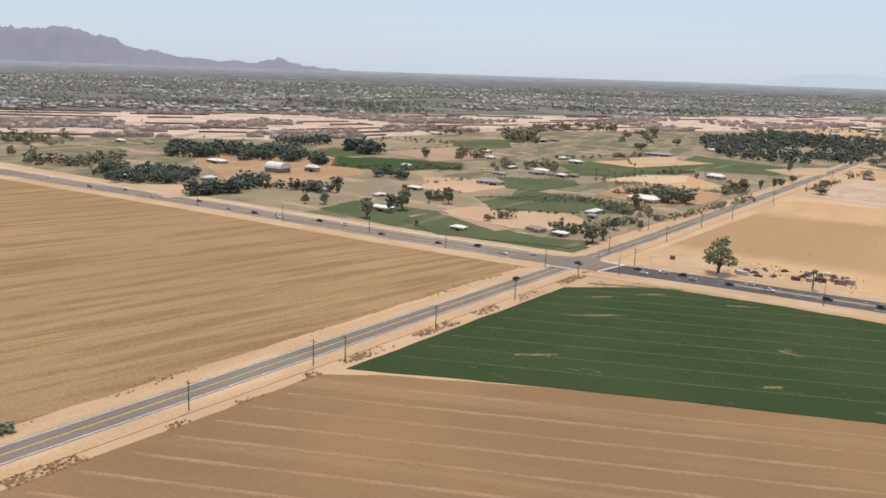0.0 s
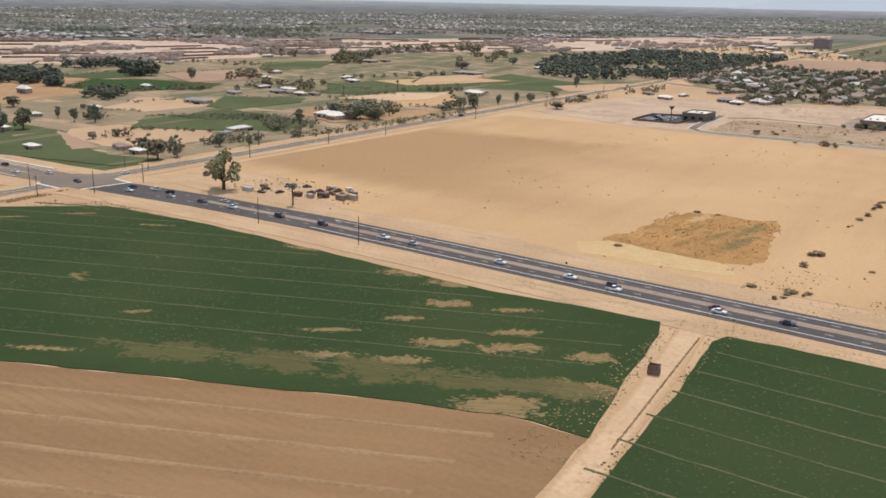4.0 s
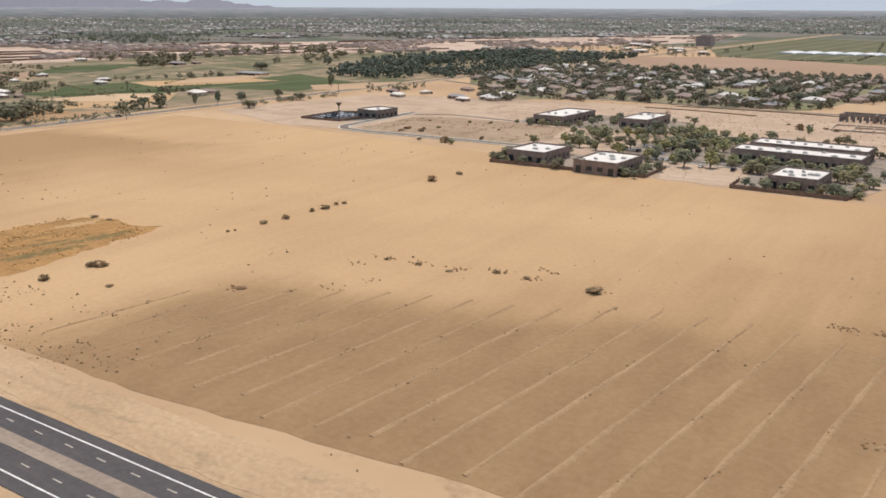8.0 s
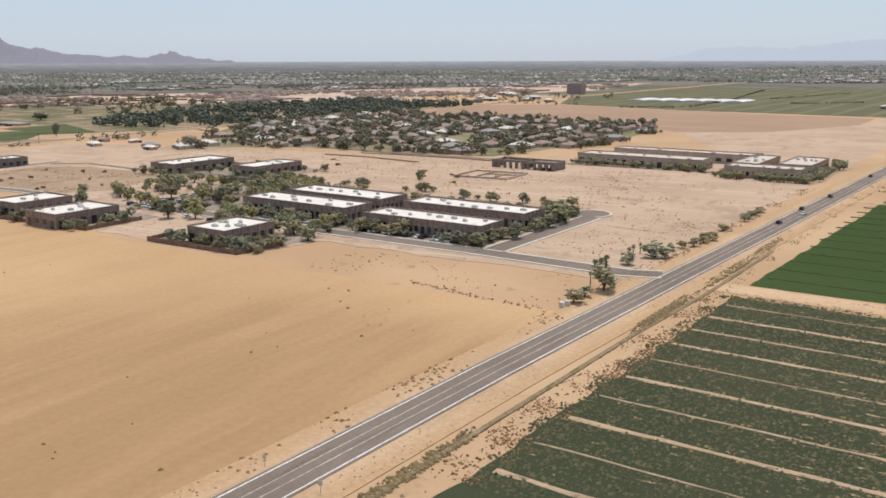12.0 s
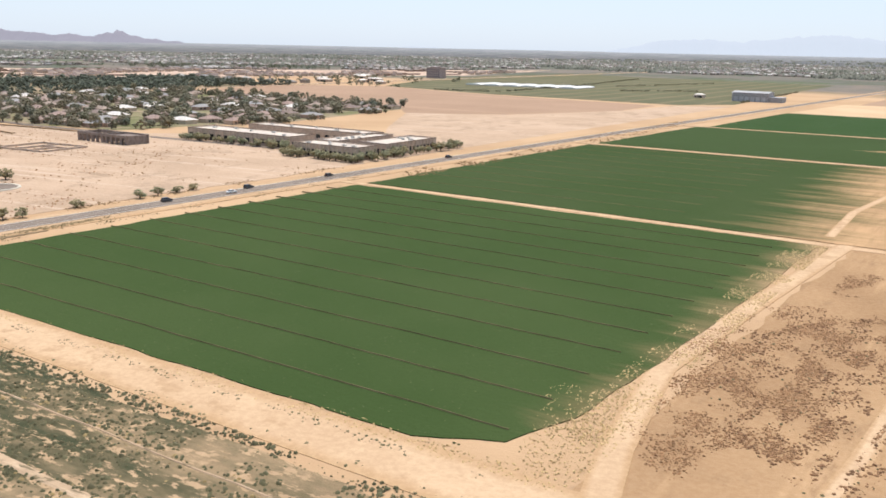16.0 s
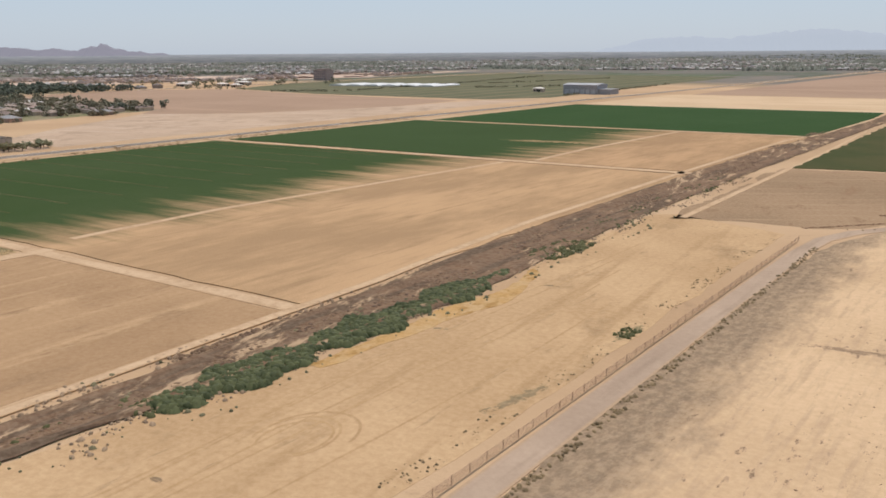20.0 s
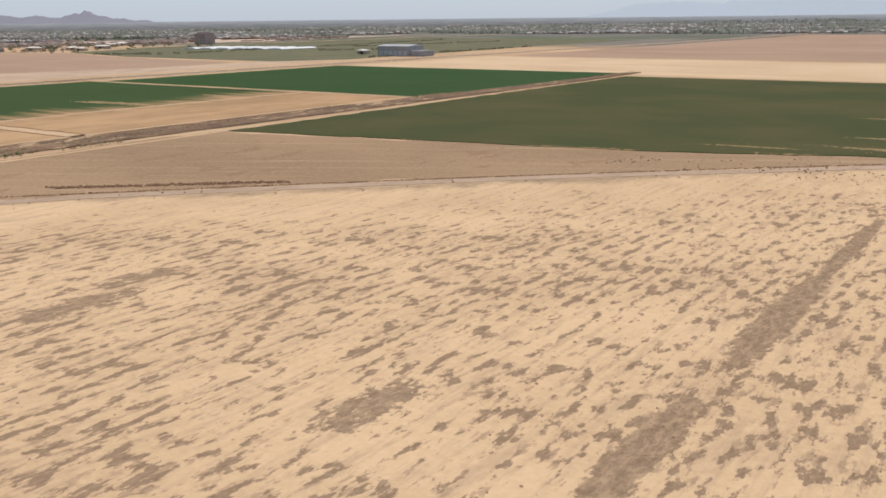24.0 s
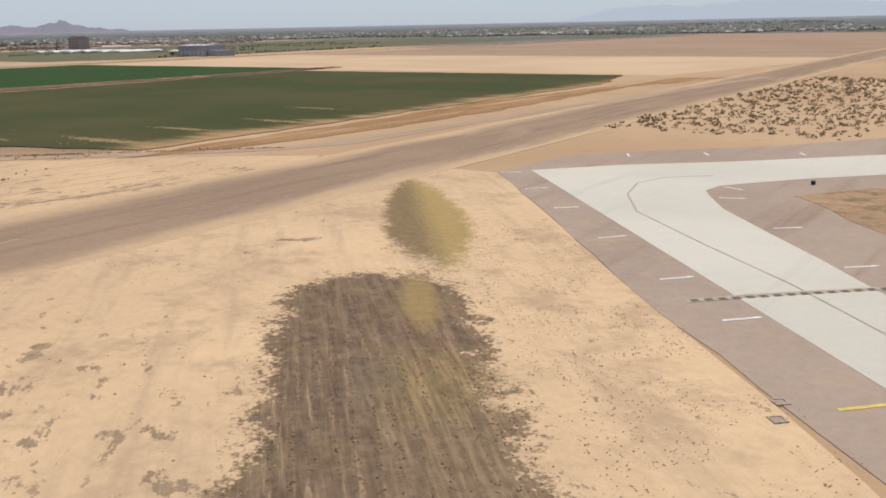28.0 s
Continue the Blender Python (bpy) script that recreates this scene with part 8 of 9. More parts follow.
tufts("scrub_bare", cloud(17, 260, 280, 460, -100, 240, 0.15, 0.4, clump=0.03) + cloud(171, 60, 352, 366, 195, 208, 0.08, 0.25), M["scrub"], "scattered dry weeds on the bare field", 13, 0.5)
row_rng = random.Random(91)
tufts("weeds_row_ends", [(v + row_rng.gauss(0, 1.3), u + row_rng.gauss(0, 0.8), row_rng.uniform(0.1, 0.32)) for u, v, n in ((320, 94, 14), (331, 108, 8), (338, 110, 10), (351, 104, 12), (352, 111, 14), (353, 119, 16), (357, 126, 16), (356, 133, 14), (362, 134, 10), (358, 146, 26), (362, 186, 26), (363, 192, 30), (337, 208, 30), (324, 198, 10), (346, 100, 6), (300, 90, 8)) for _ in range(n)] + [(v + row_rng.uniform(-2, 2), u + row_rng.uniform(-1, 1), row_rng.uniform(0.1, 0.3)) for k in range(90) for u, v in [(464.5 - 0.13 * k * 0.3, 212 + k * 0.36)]], M["scrub"], "small dry weeds where the furrows end", 92, 0.5)
tufts("scrub_rust", cloud(18, 380, 296, 338, 22, 52, 0.12, 0.36, clump=0.12), M["weed_o"], "rust and green weeds", 14, 0.5)
tufts("scrub_road_side", cloud(19, 900, 60, 250, -121, -117.5, 0.12, 0.5, clump=0.12) + cloud(20, 260, -20, 240, -141, -137, 0.12, 0.4, clump=0.12), M["scrub"], "dry weeds along the side road", 15, 0.5)
tufts("scrub_lots", cloud(21, 380, 463, 492, 110, 246, 0.06, 0.28, clump=0.06) + cloud(22, 900, 545, 655, 80, 240, 0.12, 0.45, clump=0.06) + cloud(23, 250, 495, 540, -28, 50, 0.15, 0.6, clump=0.06), M["scrub"], "sparse dry weeds on the building land", 16, 0.45)
tufts("scrub_perimeter", cloud(24, 420, 560, 686, 494.2, 495.2, 0.12, 0.32) + cloud(25, 260, 570, 690, 485.5, 488, 0.05, 0.18, clump=0.14), M["scrub"], "dark weeds along the perimeter road", 17, 0.5)
tufts("weeds_patchy_field", cloud(26, 2500, 560, 790, 505, 640, 0.05, 0.15, clump=0.3, along=0.3), M["weed_g"], "low grey-brown dry weeds on the pale field", 18, 0.25)
tufts("weeds_dense", cloud(27, 1400, 722, 748, 621.4, 625.6, 0.03, 0.09) + cloud(28, 900, 690, 764, 605.8, 608.2, 0.03, 0.09) + cloud(29, 1500, 716, 772, 637.4, 639.2, 0.02, 0.085, clump=0.2, along=0.5), M["weed_g"], "dense grey dry weeds", 19, 0.3)
tufts("weeds_runway_side", cloud(30, 500, 742, 790, 660, 700, 0.025, 0.08, clump=0.2) + cloud(301, 3600, 764, 808, 676, 712, 0.015, 0.055, keep=lambda u, v: 1477.5 < u + v < 1491.5 and (0.68 * u + 0.73 * v) % 1.1 < 0.85 and noise.noise(Vector((u * 0.3, v * 0.3, 4))) > -0.15), M["weed_g"], "scattered dry weeds on pale earth", 20, 0.35)
tufts("weeds_burnt", cloud(32, 3400, 755, 784, 676, 712, 0.02, 0.06, keep=lambda u, v: abs((v - 678) + 0.93 * (u - 790) - 1.5) < 7.2 and (0.68 * u + 0.73 * v) % 0.8 < 0.4), M["weed_k"], "charred grass stubble", 21, 0.5)
tufts("scrub_road_line", [(v + q.uniform(-0.4, 0.4), u, q.uniform(0.06, 0.2)) for q in [random.Random(77)] for k in range(1500) for f in [q.random()] for u, v in [(701 + 132 * f, 489.3 + 138.6 * f - 5.0 * math.sin(3.14 * f))]] + [(v + q.uniform(-1.2, 1.2), u, q.uniform(0.1, 0.34)) for q in [random.Random(78)] for k in range(500) for f in [q.random()] for u, v in [(721 + 23 * f, 499.5 + 27 * f)]], M["weed_w"], "dark dry weeds along the perimeter road", 71, 0.5)
tufts("weeds_strip_side", cloud(72, 5200, 742, 772, 656.5, 663, 0.015, 0.055, clump=0.3) + cloud(73, 60, 735.8, 738, 651.6, 652.8, 0.03, 0.09) + cloud(74, 50, 760.8, 762.4, 650.8, 651.7, 0.03, 0.09), M["weed_g"], "low grey-brown weeds beside the old strip", 72, 0.3)
tufts("scrub_dull_crop", cloud(33, 300, 786, 830, 560, 620, 0.1, 0.28, clump=0.08) + cloud(34, 130, 700, 830, 495, 630, 0.08, 0.25, keep=lambda u, v: abs(1.02 * (u - 702) - (v - 494)) < 4), M["scrub"], "weeds beside the diagonal road", 22, 0.5)

tufts("weeds_graded_land", cloud(91, 900, 560, 655, -20, 205, 0.12, 0.42, clump=0.1, along=2.0) + cloud(92, 420, 488, 545, -26, 52, 0.1, 0.34, clump=0.1) + cloud(93, 300, 500, 560, 215, 243, 0.1, 0.3, clump=0.12), M["weed_b"], "dry brown weeds and clods on the graded land", 92, 0.5)
for name, line in (("berm_houses", [(646, 48), (650, 75), (652, 104), (650, 124)]), ("berm_lot", [(632, 38), (634, 60), (630, 92)])):
    ribbon(name, line, 0.7, M["strip_brown"], 0.5, "low brown earth bank on the graded land", "bank")

tufts("scrub_wash_banks", cloud(95, 1500, 560, 760, 449.5, 455, 0.08, 0.36, clump=0.16) + cloud(96, 900, 560, 760, 459.5, 464.5, 0.08, 0.34, clump=0.16), M["weed_g"], "grey-brown dry scrub along the banks of the wash", 95, 0.55)
tufts("scrub_wash_green", cloud(97, 420, 560, 700, 450, 467, 0.1, 0.42, clump=0.2), M["weed_t"], "dull green bushes along the wash", 97, 0.6)

# ---- far suburbs and woods, each kind one mesh ----
def far_ok(u, v):
    if v > -150 and u < 1130 or v > 270 and u < 1980 or -340 < v < 300 and 1080 < u < 1920 or -560 < v < -130 and u < 1060 or v < -560 and u < 420:
        return False
    if in_belt(u, v):
        return False
    x, y = (Matrix(ROT) @ Vector((v, u, 0)))[:2]
    return 560 < y < 3000 and -2200 < x < 4200 and abs(x - 500) < 0.62 * y + 700


def lift(u, v):
    r = math.hypot(v - 150, u - 450)
    s = min(1, max(0, (r - 2600) / 2400))
    return 27 * s * s * (3 - 2 * s)


FAR_ROOFS = [plain("far_roof_" + n, c, 0.85, vary=0.15, scale=0.2) for n, c in (("tan", (0.29, 0.24, 0.205)), ("brown", (0.20, 0.168, 0.148)), ("grey", (0.26, 0.248, 0.243)), ("pale", (0.50, 0.47, 0.43)))]


building_land()


def far_suburbs():
    rng = random.Random(404)
    wall_v, wall_f, roofs_v, roofs_f, lumps, pale_plots = [], [], [[], [], [], []], [[], [], [], []], [], 0
    for cu in range(420, 5200, 120):
        for cv in range(-4200, 3200, 120):
            if not far_ok(cu + 60, cv + 60):
                continue
            near = math.hypot(cu - 500, cv - 150)
            kind = rng.random()
            if kind < 0.47:
                if near > 2900:
                    continue
                step = 20 if near < 1500 else 26
                for a in range(0, 116, step):
                    for b in range(0, 116, 15 if near < 1500 else 22):
                        if rng.random() < 0.12:
                            continue
                        u, v = cu + a + rng.uniform(-2, 2), cv + b + rng.uniform(-2, 2)
                        if not far_ok(u, v):
                            continue
                        w, d, h = rng.uniform(3.4, 4.8), rng.uniform(2.8, 4.0), rng.choice((1.6, 1.6, 2.9))
                        z = lift(u, v)
                        o = len(wall_v)
                        wall_v += [(v + sx * w, u + sy * d, z + zz) for zz in (-1, h) for sx, sy in ((-1, -1), (1, -1), (1, 1), (-1, 1))]
                        wall_f += [(o + i, o + (i + 1) % 4, o + 4 + (i + 1) % 4, o + 4 + i) for i in range(4)]
                        k = rng.randrange(4)
                        rv, rf = roofs_v[k], roofs_f[k]
                        o = len(rv)
                        rv += [(v + sx * (w + 0.3), u + sy * (d + 0.3), z + h) for sx, sy in ((-1, -1), (1, -1), (1, 1), (-1, 1))] + [(v - w * 0.35, u, z + h + 1.6), (v + w * 0.35, u, z + h + 1.6)]
                        rf += [(o, o + 1, o + 5, o + 4), (o + 2, o + 3, o + 4, o + 5), (o + 1, o + 2, o + 5), (o + 3, o, o + 4)]
                        for _ in range(rng.choice((1, 2, 2))):
                            lumps.append((v + rng.uniform(-9, 9), u + rng.uniform(-8, 8), rng.uniform(1.6, 3.8), z))
            elif kind < 0.74 + 0.04:
                for _ in range(95 if near < 2500 else 40):
                    u, v = cu + rng.uniform(0, 120), cv + rng.uniform(0, 120)
                    if far_ok(u, v):
                        lumps.append((v, u, rng.uniform(2.0, 4.5), lift(u, v)))
            else:
                edge = rng.random()
                for _ in range(14):
                    f = rng.uniform(0, 120)
                    u, v = (cu + f, cv) if edge < 0.5 else (cu, cv + f)
                    if far_ok(u, v):
                        lumps.append((v, u, rng.uniform(1.4, 3.4), lift(u, v)))
    ob = mesh_part("far_house_walls", wall_v, wall_f, plain("far_stucco", (0.29, 0.235, 0.195), 0.85, vary=0.1, scale=0.2))
    ob.matrix_world = ROT
    tagged(ob, "stucco walls of far suburban houses", "houses", kind="stuff")
    for k in range(4):
        ob = mesh_part("far_house_roofs", roofs_v[k], roofs_f[k], FAR_ROOFS[k])
        ob.matrix_world = ROT
        tagged(ob, "%s roofs of far suburban houses" % ("tan", "brown", "grey", "pale")[k], "houses", kind="stuff")
    close = [q for q in lumps if math.hypot(q[1] - 500, q[0] - 150) < 1250]
    forest("suburb_edge_trees", [(q[1], q[0], 2 * q[2], 1.7 * q[2]) for q in close], M["leaf_d"], "dark trees at the near edge of the far suburbs", 72, 7)
    P = np.array([q for q in lumps if q not in set(close)])
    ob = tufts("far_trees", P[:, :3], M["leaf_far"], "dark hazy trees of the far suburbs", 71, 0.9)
    co = np.zeros(len(P) * 30)
    ob.data.vertices.foreach_get("co", co)
    co = co.reshape(-1, 10, 3)
    co[:, :, 2] += P[:, 3][:, None] - 0.05
    ob.data.vertices.foreach_set("co", co.ravel())
    tagged(ob, "", "trees")


# paler, greyer green than the near trees: haze put into the leaf colour
M["leaf_far"] = leaf("hazy_far_leaf", (0.15, 0.163, 0.132))
far_suburbs()


def far_sheds():
    """Low sheds round the nursery and the far tower."""
    rng = random.Random(8)
    for u, v, w, d in ((1118, -175, 16, 7), (1135, -140, 10, 6), (1150, -205, 14, 8), (1180, -160, 18, 7), (1230, -215, 14, 9), (1125, -110, 9, 6), (1260, -240, 22, 9), (1160, 190, 8, 5)):
        ob = house("farm_shed", w, d, 2.6, 1.0, M["wall_t"], M["roof_w"], "low far farm shed with a pale roof", "far sheds", wing=False)
        ob.matrix_world = at(u, v, 0.05, rng.choice((0, 90)))
    rows = [(rng.uniform(1105, 1290), rng.uniform(-260, -95), s, s * 0.8) for s in [rng.uniform(4, 9) for _ in range(46)]]
    rows += [(1080 + rng.uniform(-10, 10), -140 + k * 7, rng.uniform(3, 6), 4) for k in range(12)]
    for u0, v0, u1, v1, n in ((1071, -10, 1098, 41, 22), (1098, 41, 1234, 33, 40), (1234, 33, 1560, -18, 60), (1207, 103, 1269, 156, 24), (1110, 238, 1350, 226, 50), (1300, 60, 1500, 100, 40)):
        rows += [(u0 + (u1 - u0) * k / n, v0 + (v1 - v0) * k / n, rng.uniform(2.4, 4.6), rng.uniform(1.2, 2.6)) for k in range(n) if rng.random() < 0.85]
    forest("far_groves", rows, M["leaf_d"], "dark far trees round the nursery", 33, 12)
    tank = thing("water_tank", "white domed water tank far on the plain", "tank")
    bm = bmesh.new()
    bmesh.ops.create_cone(bm, cap_ends=True, segments=24, radius1=3.4, radius2=3.4, depth=5, matrix=Matrix.Translation((0, 0, 2.5)))
    part("drum", bm, M["roof_w"], tank)
    bm = bmesh.new()
    bmesh.ops.create_uvsphere(bm, u_segments=24, v_segments=12, radius=3.5)
    for vtx in bm.verts:
        vtx.co.z = max(0, vtx.co.z) * 0.6 + 5
    part("dome", bm, M["roof_w"], tank)
    tank.matrix_world = at(1480, 640, 0)


far_sheds()

# ---- vehicles ----
def car(name, label, paint, style="sedan", group="vehicles"):
    """A car about 2.7 m long: shaped body, glazed cabin, four wheels with tyre and rim, lights."""
    ob = thing(name, label, "car", group)
    L, W = (1.38, 0.55) if style != "truck" else (1.55, 0.58)
    prof = {"sedan": ((-1.0, 0.42), (-0.92, 0.56), (-0.55, 0.6), (0.42, 0.6), (0.92, 0.52), (1.0, 0.36)),
            "suv": ((-1.0, 0.42), (-0.97, 0.66), (-0.5, 0.68), (0.45, 0.66), (0.93, 0.6), (1.0, 0.38)),
            "truck": ((-1.0, 0.42), (-0.98, 0.62), (-0.3, 0.64), (0.45, 0.66), (0.93, 0.6), (1.0, 0.38))}[style]
    bm = bmesh.new()
    sides = []
    for y in (-W, W):
        lo = [bm.verts.new((x * L, y, 0.2)) for x in (-0.97, 0.97)]
        up = [bm.verts.new((x * L, y * (0.96 if z < 0.5 else 0.92), z)) for x, z in prof]
        sides.append([lo[0]] + up + [lo[1]])
    n = len(sides[0])
    for i in range(n):
        j = (i + 1) % n
        bm.faces.new((sides[0][i], sides[1][i], sides[1][j], sides[0][j]))
    bm.faces.new(sides[0][::-1]), bm.faces.new(sides[1])
    bmesh.ops.recalc_face_normals(bm, faces=bm.faces[:])
    bevel(bm, 0.03)
    part("body", bm, paint, ob)
    x0, x1, xt0, xt1, zt = {"sedan": (-0.62, 0.42, -0.42, 0.12, 0.9), "suv": (-0.95, 0.45, -0.86, 0.2, 1.06), "truck": (-0.25, 0.45, -0.18, 0.2, 1.02)}[style]
    bm = bmesh.new()
    b = [bm.verts.new((x * L, y, 0.58)) for x, y in ((x0, -W * 0.88), (x1, -W * 0.88), (x1, W * 0.88), (x0, W * 0.88))]
    t = [bm.verts.new((x * L, y, zt - 0.05)) for x, y in ((xt0, -W * 0.72), (xt1, -W * 0.72), (xt1, W * 0.72), (xt0, W * 0.72))]
    for i in range(4):
        j = (i + 1) % 4
        bm.faces.new((b[i], b[j], t[j], t[i]))
    part("glazing", bm, M["glass_d"], ob, "dark car windows")
    bm = bmesh.new()
    box(bm, xt0 * L, xt1 * L, -W * 0.72, W * 0.72, zt - 0.06, zt)
    bevel(bm, 0.02)
    part("cabin_roof", bm, paint, ob)
    for x in (-0.62, 0.62):
        for y in (-W, W):
            bm = bmesh.new()
            bmesh.ops.create_cone(bm, cap_ends=True, segments=14, radius1=0.21, radius2=0.21, depth=0.15, matrix=pose(0, 0, 0, 90))
            w = part("wheel", bm, M["tyre"], ob)
            w.location = (x * L, y * 0.93, 0.21)
            bm = bmesh.new()
            bmesh.ops.create_cone(bm, cap_ends=True, segments=10, radius1=0.11, radius2=0.11, depth=0.17, matrix=pose(0, 0, 0, 90))
            part("rim", bm, M["unit"], w)
    for y in (-0.36, 0.36):
        for x, m in ((1.0, M["roof_w"]), (-1.0, M["tail"])):
            bm = bmesh.new()
            box(bm, x * L * 0.985 - 0.02, x * L * 0.985 + 0.02, y - 0.09, y + 0.09, 0.42, 0.52)
            part("headlight" if x > 0 else "tail_light", bm, m, ob)
    if style == "truck":
        bm = bmesh.new()
        box(bm, -0.95 * L, -0.32 * L, -W * 0.78, W * 0.78, 0.64, 0.66)
        part("load_bed", bm, M["tyre"], ob)
    return ob


M["tyre"] = plain("tyre_rubber", (0.025, 0.025, 0.025), 0.85, vary=0.1)
M["tail"] = plain("tail_lens", (0.35, 0.02, 0.02), 0.3, vary=0.05)
paints = {n: plain("car_paint_" + n, c, 0.3, 0.5, vary=0.04) for n, c in (("white", (0.78, 0.78, 0.76)), ("black", (0.025, 0.025, 0.03)), ("silver", (0.45, 0.46, 0.47)), ("red", (0.20, 0.035, 0.03)), ("dark blue", (0.03, 0.04, 0.07)))}
CARS = [car("car", "white sedan on the highway", paints["white"], "sedan"), car("car", "black sport utility vehicle on the road", paints["black"], "suv"), car("pickup_truck", "white pickup truck on the road", paints["white"], "truck"),
        car("car", "silver sedan on the road", paints["silver"], "sedan"), car("car", "dark red sedan on the highway", paints["red"], "sedan"), car("car", "dark blue sedan on the road", paints["dark blue"], "sedan")]


def place(src, m):
    if src.get("used"):
        return copy_thing(src, m)
    src["used"] = 1
    src.matrix_world = m
    return src


def lane_cars(rows, offs_far, offs_near):
    """Cars on the highway: rows of (v, far side or near side, which car)."""
    for v, far, k in rows:
        u, vv, a = on_line(HIGHWAY, v)
        o = offs_far if far else offs_near
        place(CARS[k], at(u + o * math.cos(radians(a)), vv - o * math.sin(radians(a)), 0.17, a + (180 if far else 0)))


lane_cars([(-91, 0, 3), (-80, 0, 5), (-68.6, 0, 2), (-75, 1, 3), (-52.5, 0, 1), (-38.5, 0, 1), (-19.5, 0, 2), (-11, 0, 3), (12, 0, 0), (28.4, 0, 0), (37.7, 0, 1), (58, 0, 4), (70.5, 0, 5), (95, 1, 0), (-95, 1, 1), (-109, 1, 5)], 2.0, -1.6)
lane_cars([(38.5, 0, 2), (59, 0, 0), (108, 0, 3)], 2.0, -3.2)
lane_cars([(-335, 0, 0), (-286, 0, 3), (-271, 0, 1), (-263, 1, 0), (-258, 0, 0), (-240, 1, 1), (-227, 1, 2), (-180, 0, 5), (-167, 1, 1), (-154, 0, 2), (-145, 1, 0), (-310, 1, 4), (-380, 0, 5), (-420, 1, 0), (-360, 1, 3), (-205, 0, 4), (-106, 0, 0), (-101, 1, 2)], 2.6, -2.2)
for u, v, k, a in ((222, -131, 1, 90), (271, -127.6, 0, 90), (255, -127.5, 5, 0), (568, 255.5, 1, 90), (586, 257.5, 0, 90), (594, 255.2, 1, 90), (623.3, 256.8, 1, 90), (682, 258.5, 1, 90), (430, -133.2, 0, 88), (455, -131, 1, 88)):
    place(CARS[k], at(u, v, 0.17, a))
rng = random.Random(12)
for k in range(30):     # parked in the yards
    u, v = ((506 + (k % 5) * 4.2, -62 + (k // 5) * 3.2) if k < 20 else (499.4 + (k % 2) * 1.2, 122 + (k - 20) * 3.6))
    place(CARS[rng.choice((0, 0, 2, 3, 1))], at(u + rng.uniform(-0.3, 0.3), v, 0.14, rng.choice((0, 180)) + rng.uniform(-4, 4)))
for k in range(34):     # in the rows between the parking trees
    if k % 4 != 2:
        place(CARS[rng.choice((0, 0, 3, 1, 2))], at((492.5, 503.5, 514.5)[k % 3], 86 + (k // 3) * 2.1, 0.14, 90 + rng.uniform(-3, 3)))
for k in range(22):
    u, v = (500.2, 170 + k * 1.6) if k < 18 else (487, 118 + (k - 18) * 5)
    if k % 3 != 1:
        place(CARS[rng.choice((0, 3, 1, 2))], at(u, v, 0.14, 90 + rng.uniform(-3, 3)))


# ---- poles and lines ----
def pole_thing(h, label, arm=True):
    ob = thing("utility_pole", label, "pole", "roadside poles")
    bm = bmesh.new()
    bmesh.ops.create_cone(bm, cap_ends=True, segments=8, radius1=0.11, radius2=0.07, depth=h, matrix=Matrix.Translation((0, 0, h / 2)))
    part("shaft", bm, M["pole"], ob)
    if arm:
        bm = bmesh.new()
        box(bm, -0.75, 0.75, -0.05, 0.05, h - 0.55, h - 0.45)
        part("crossarm", bm, M["pole"], ob)
        for x in (-0.65, 0.0, 0.65):
            bm = bmesh.new()
            bmesh.ops.create_cone(bm, cap_ends=True, segments=6, radius1=0.05, radius2=0.03, depth=0.16, matrix=Matrix.Translation((x, 0, h - 0.37)))
            part("insulator", bm, M["unit"], ob)
    return ob


M["pole"] = plain("weathered_pole", (0.095, 0.07, 0.052), 0.9, vary=0.15, scale=3)
SIDE_POLES = [(40, -121.5), (95, -121.9), (126.9, -122.3), (133.1, -119.1), (165.1, -119), (201.9, -119.3), (237.4, -118.5), (267, -113.2), (316, -122), (356, -123), (386, -120), (452, -121), (520, -122), (590, -124), (334, -137)]
src = None
for u, v in SIDE_POLES:
    m = at(u, v, 0, 0)
    if src is None:
        src = pole_thing(5.8, "dark wooden utility pole with a crossarm")
        src.matrix_world = m
    else:
        copy_thing(src, m)
src = None
for u, v in ((255.2, -51.9), (256.4, -20.8), (245, -173.5), (247.8, -210.5), (243.9, -133.5), (249.3, -110.6), (276.5, -135.6), (280, -128.5), (242, -250), (241, -300)):
    m = at(u, v, 0, 90)
    if src is None:
        src = pole_thing(6.6, "tall thin dark street pole beside the highway", False)
        src.matrix_world = m
    else:
        copy_thing(src, m)


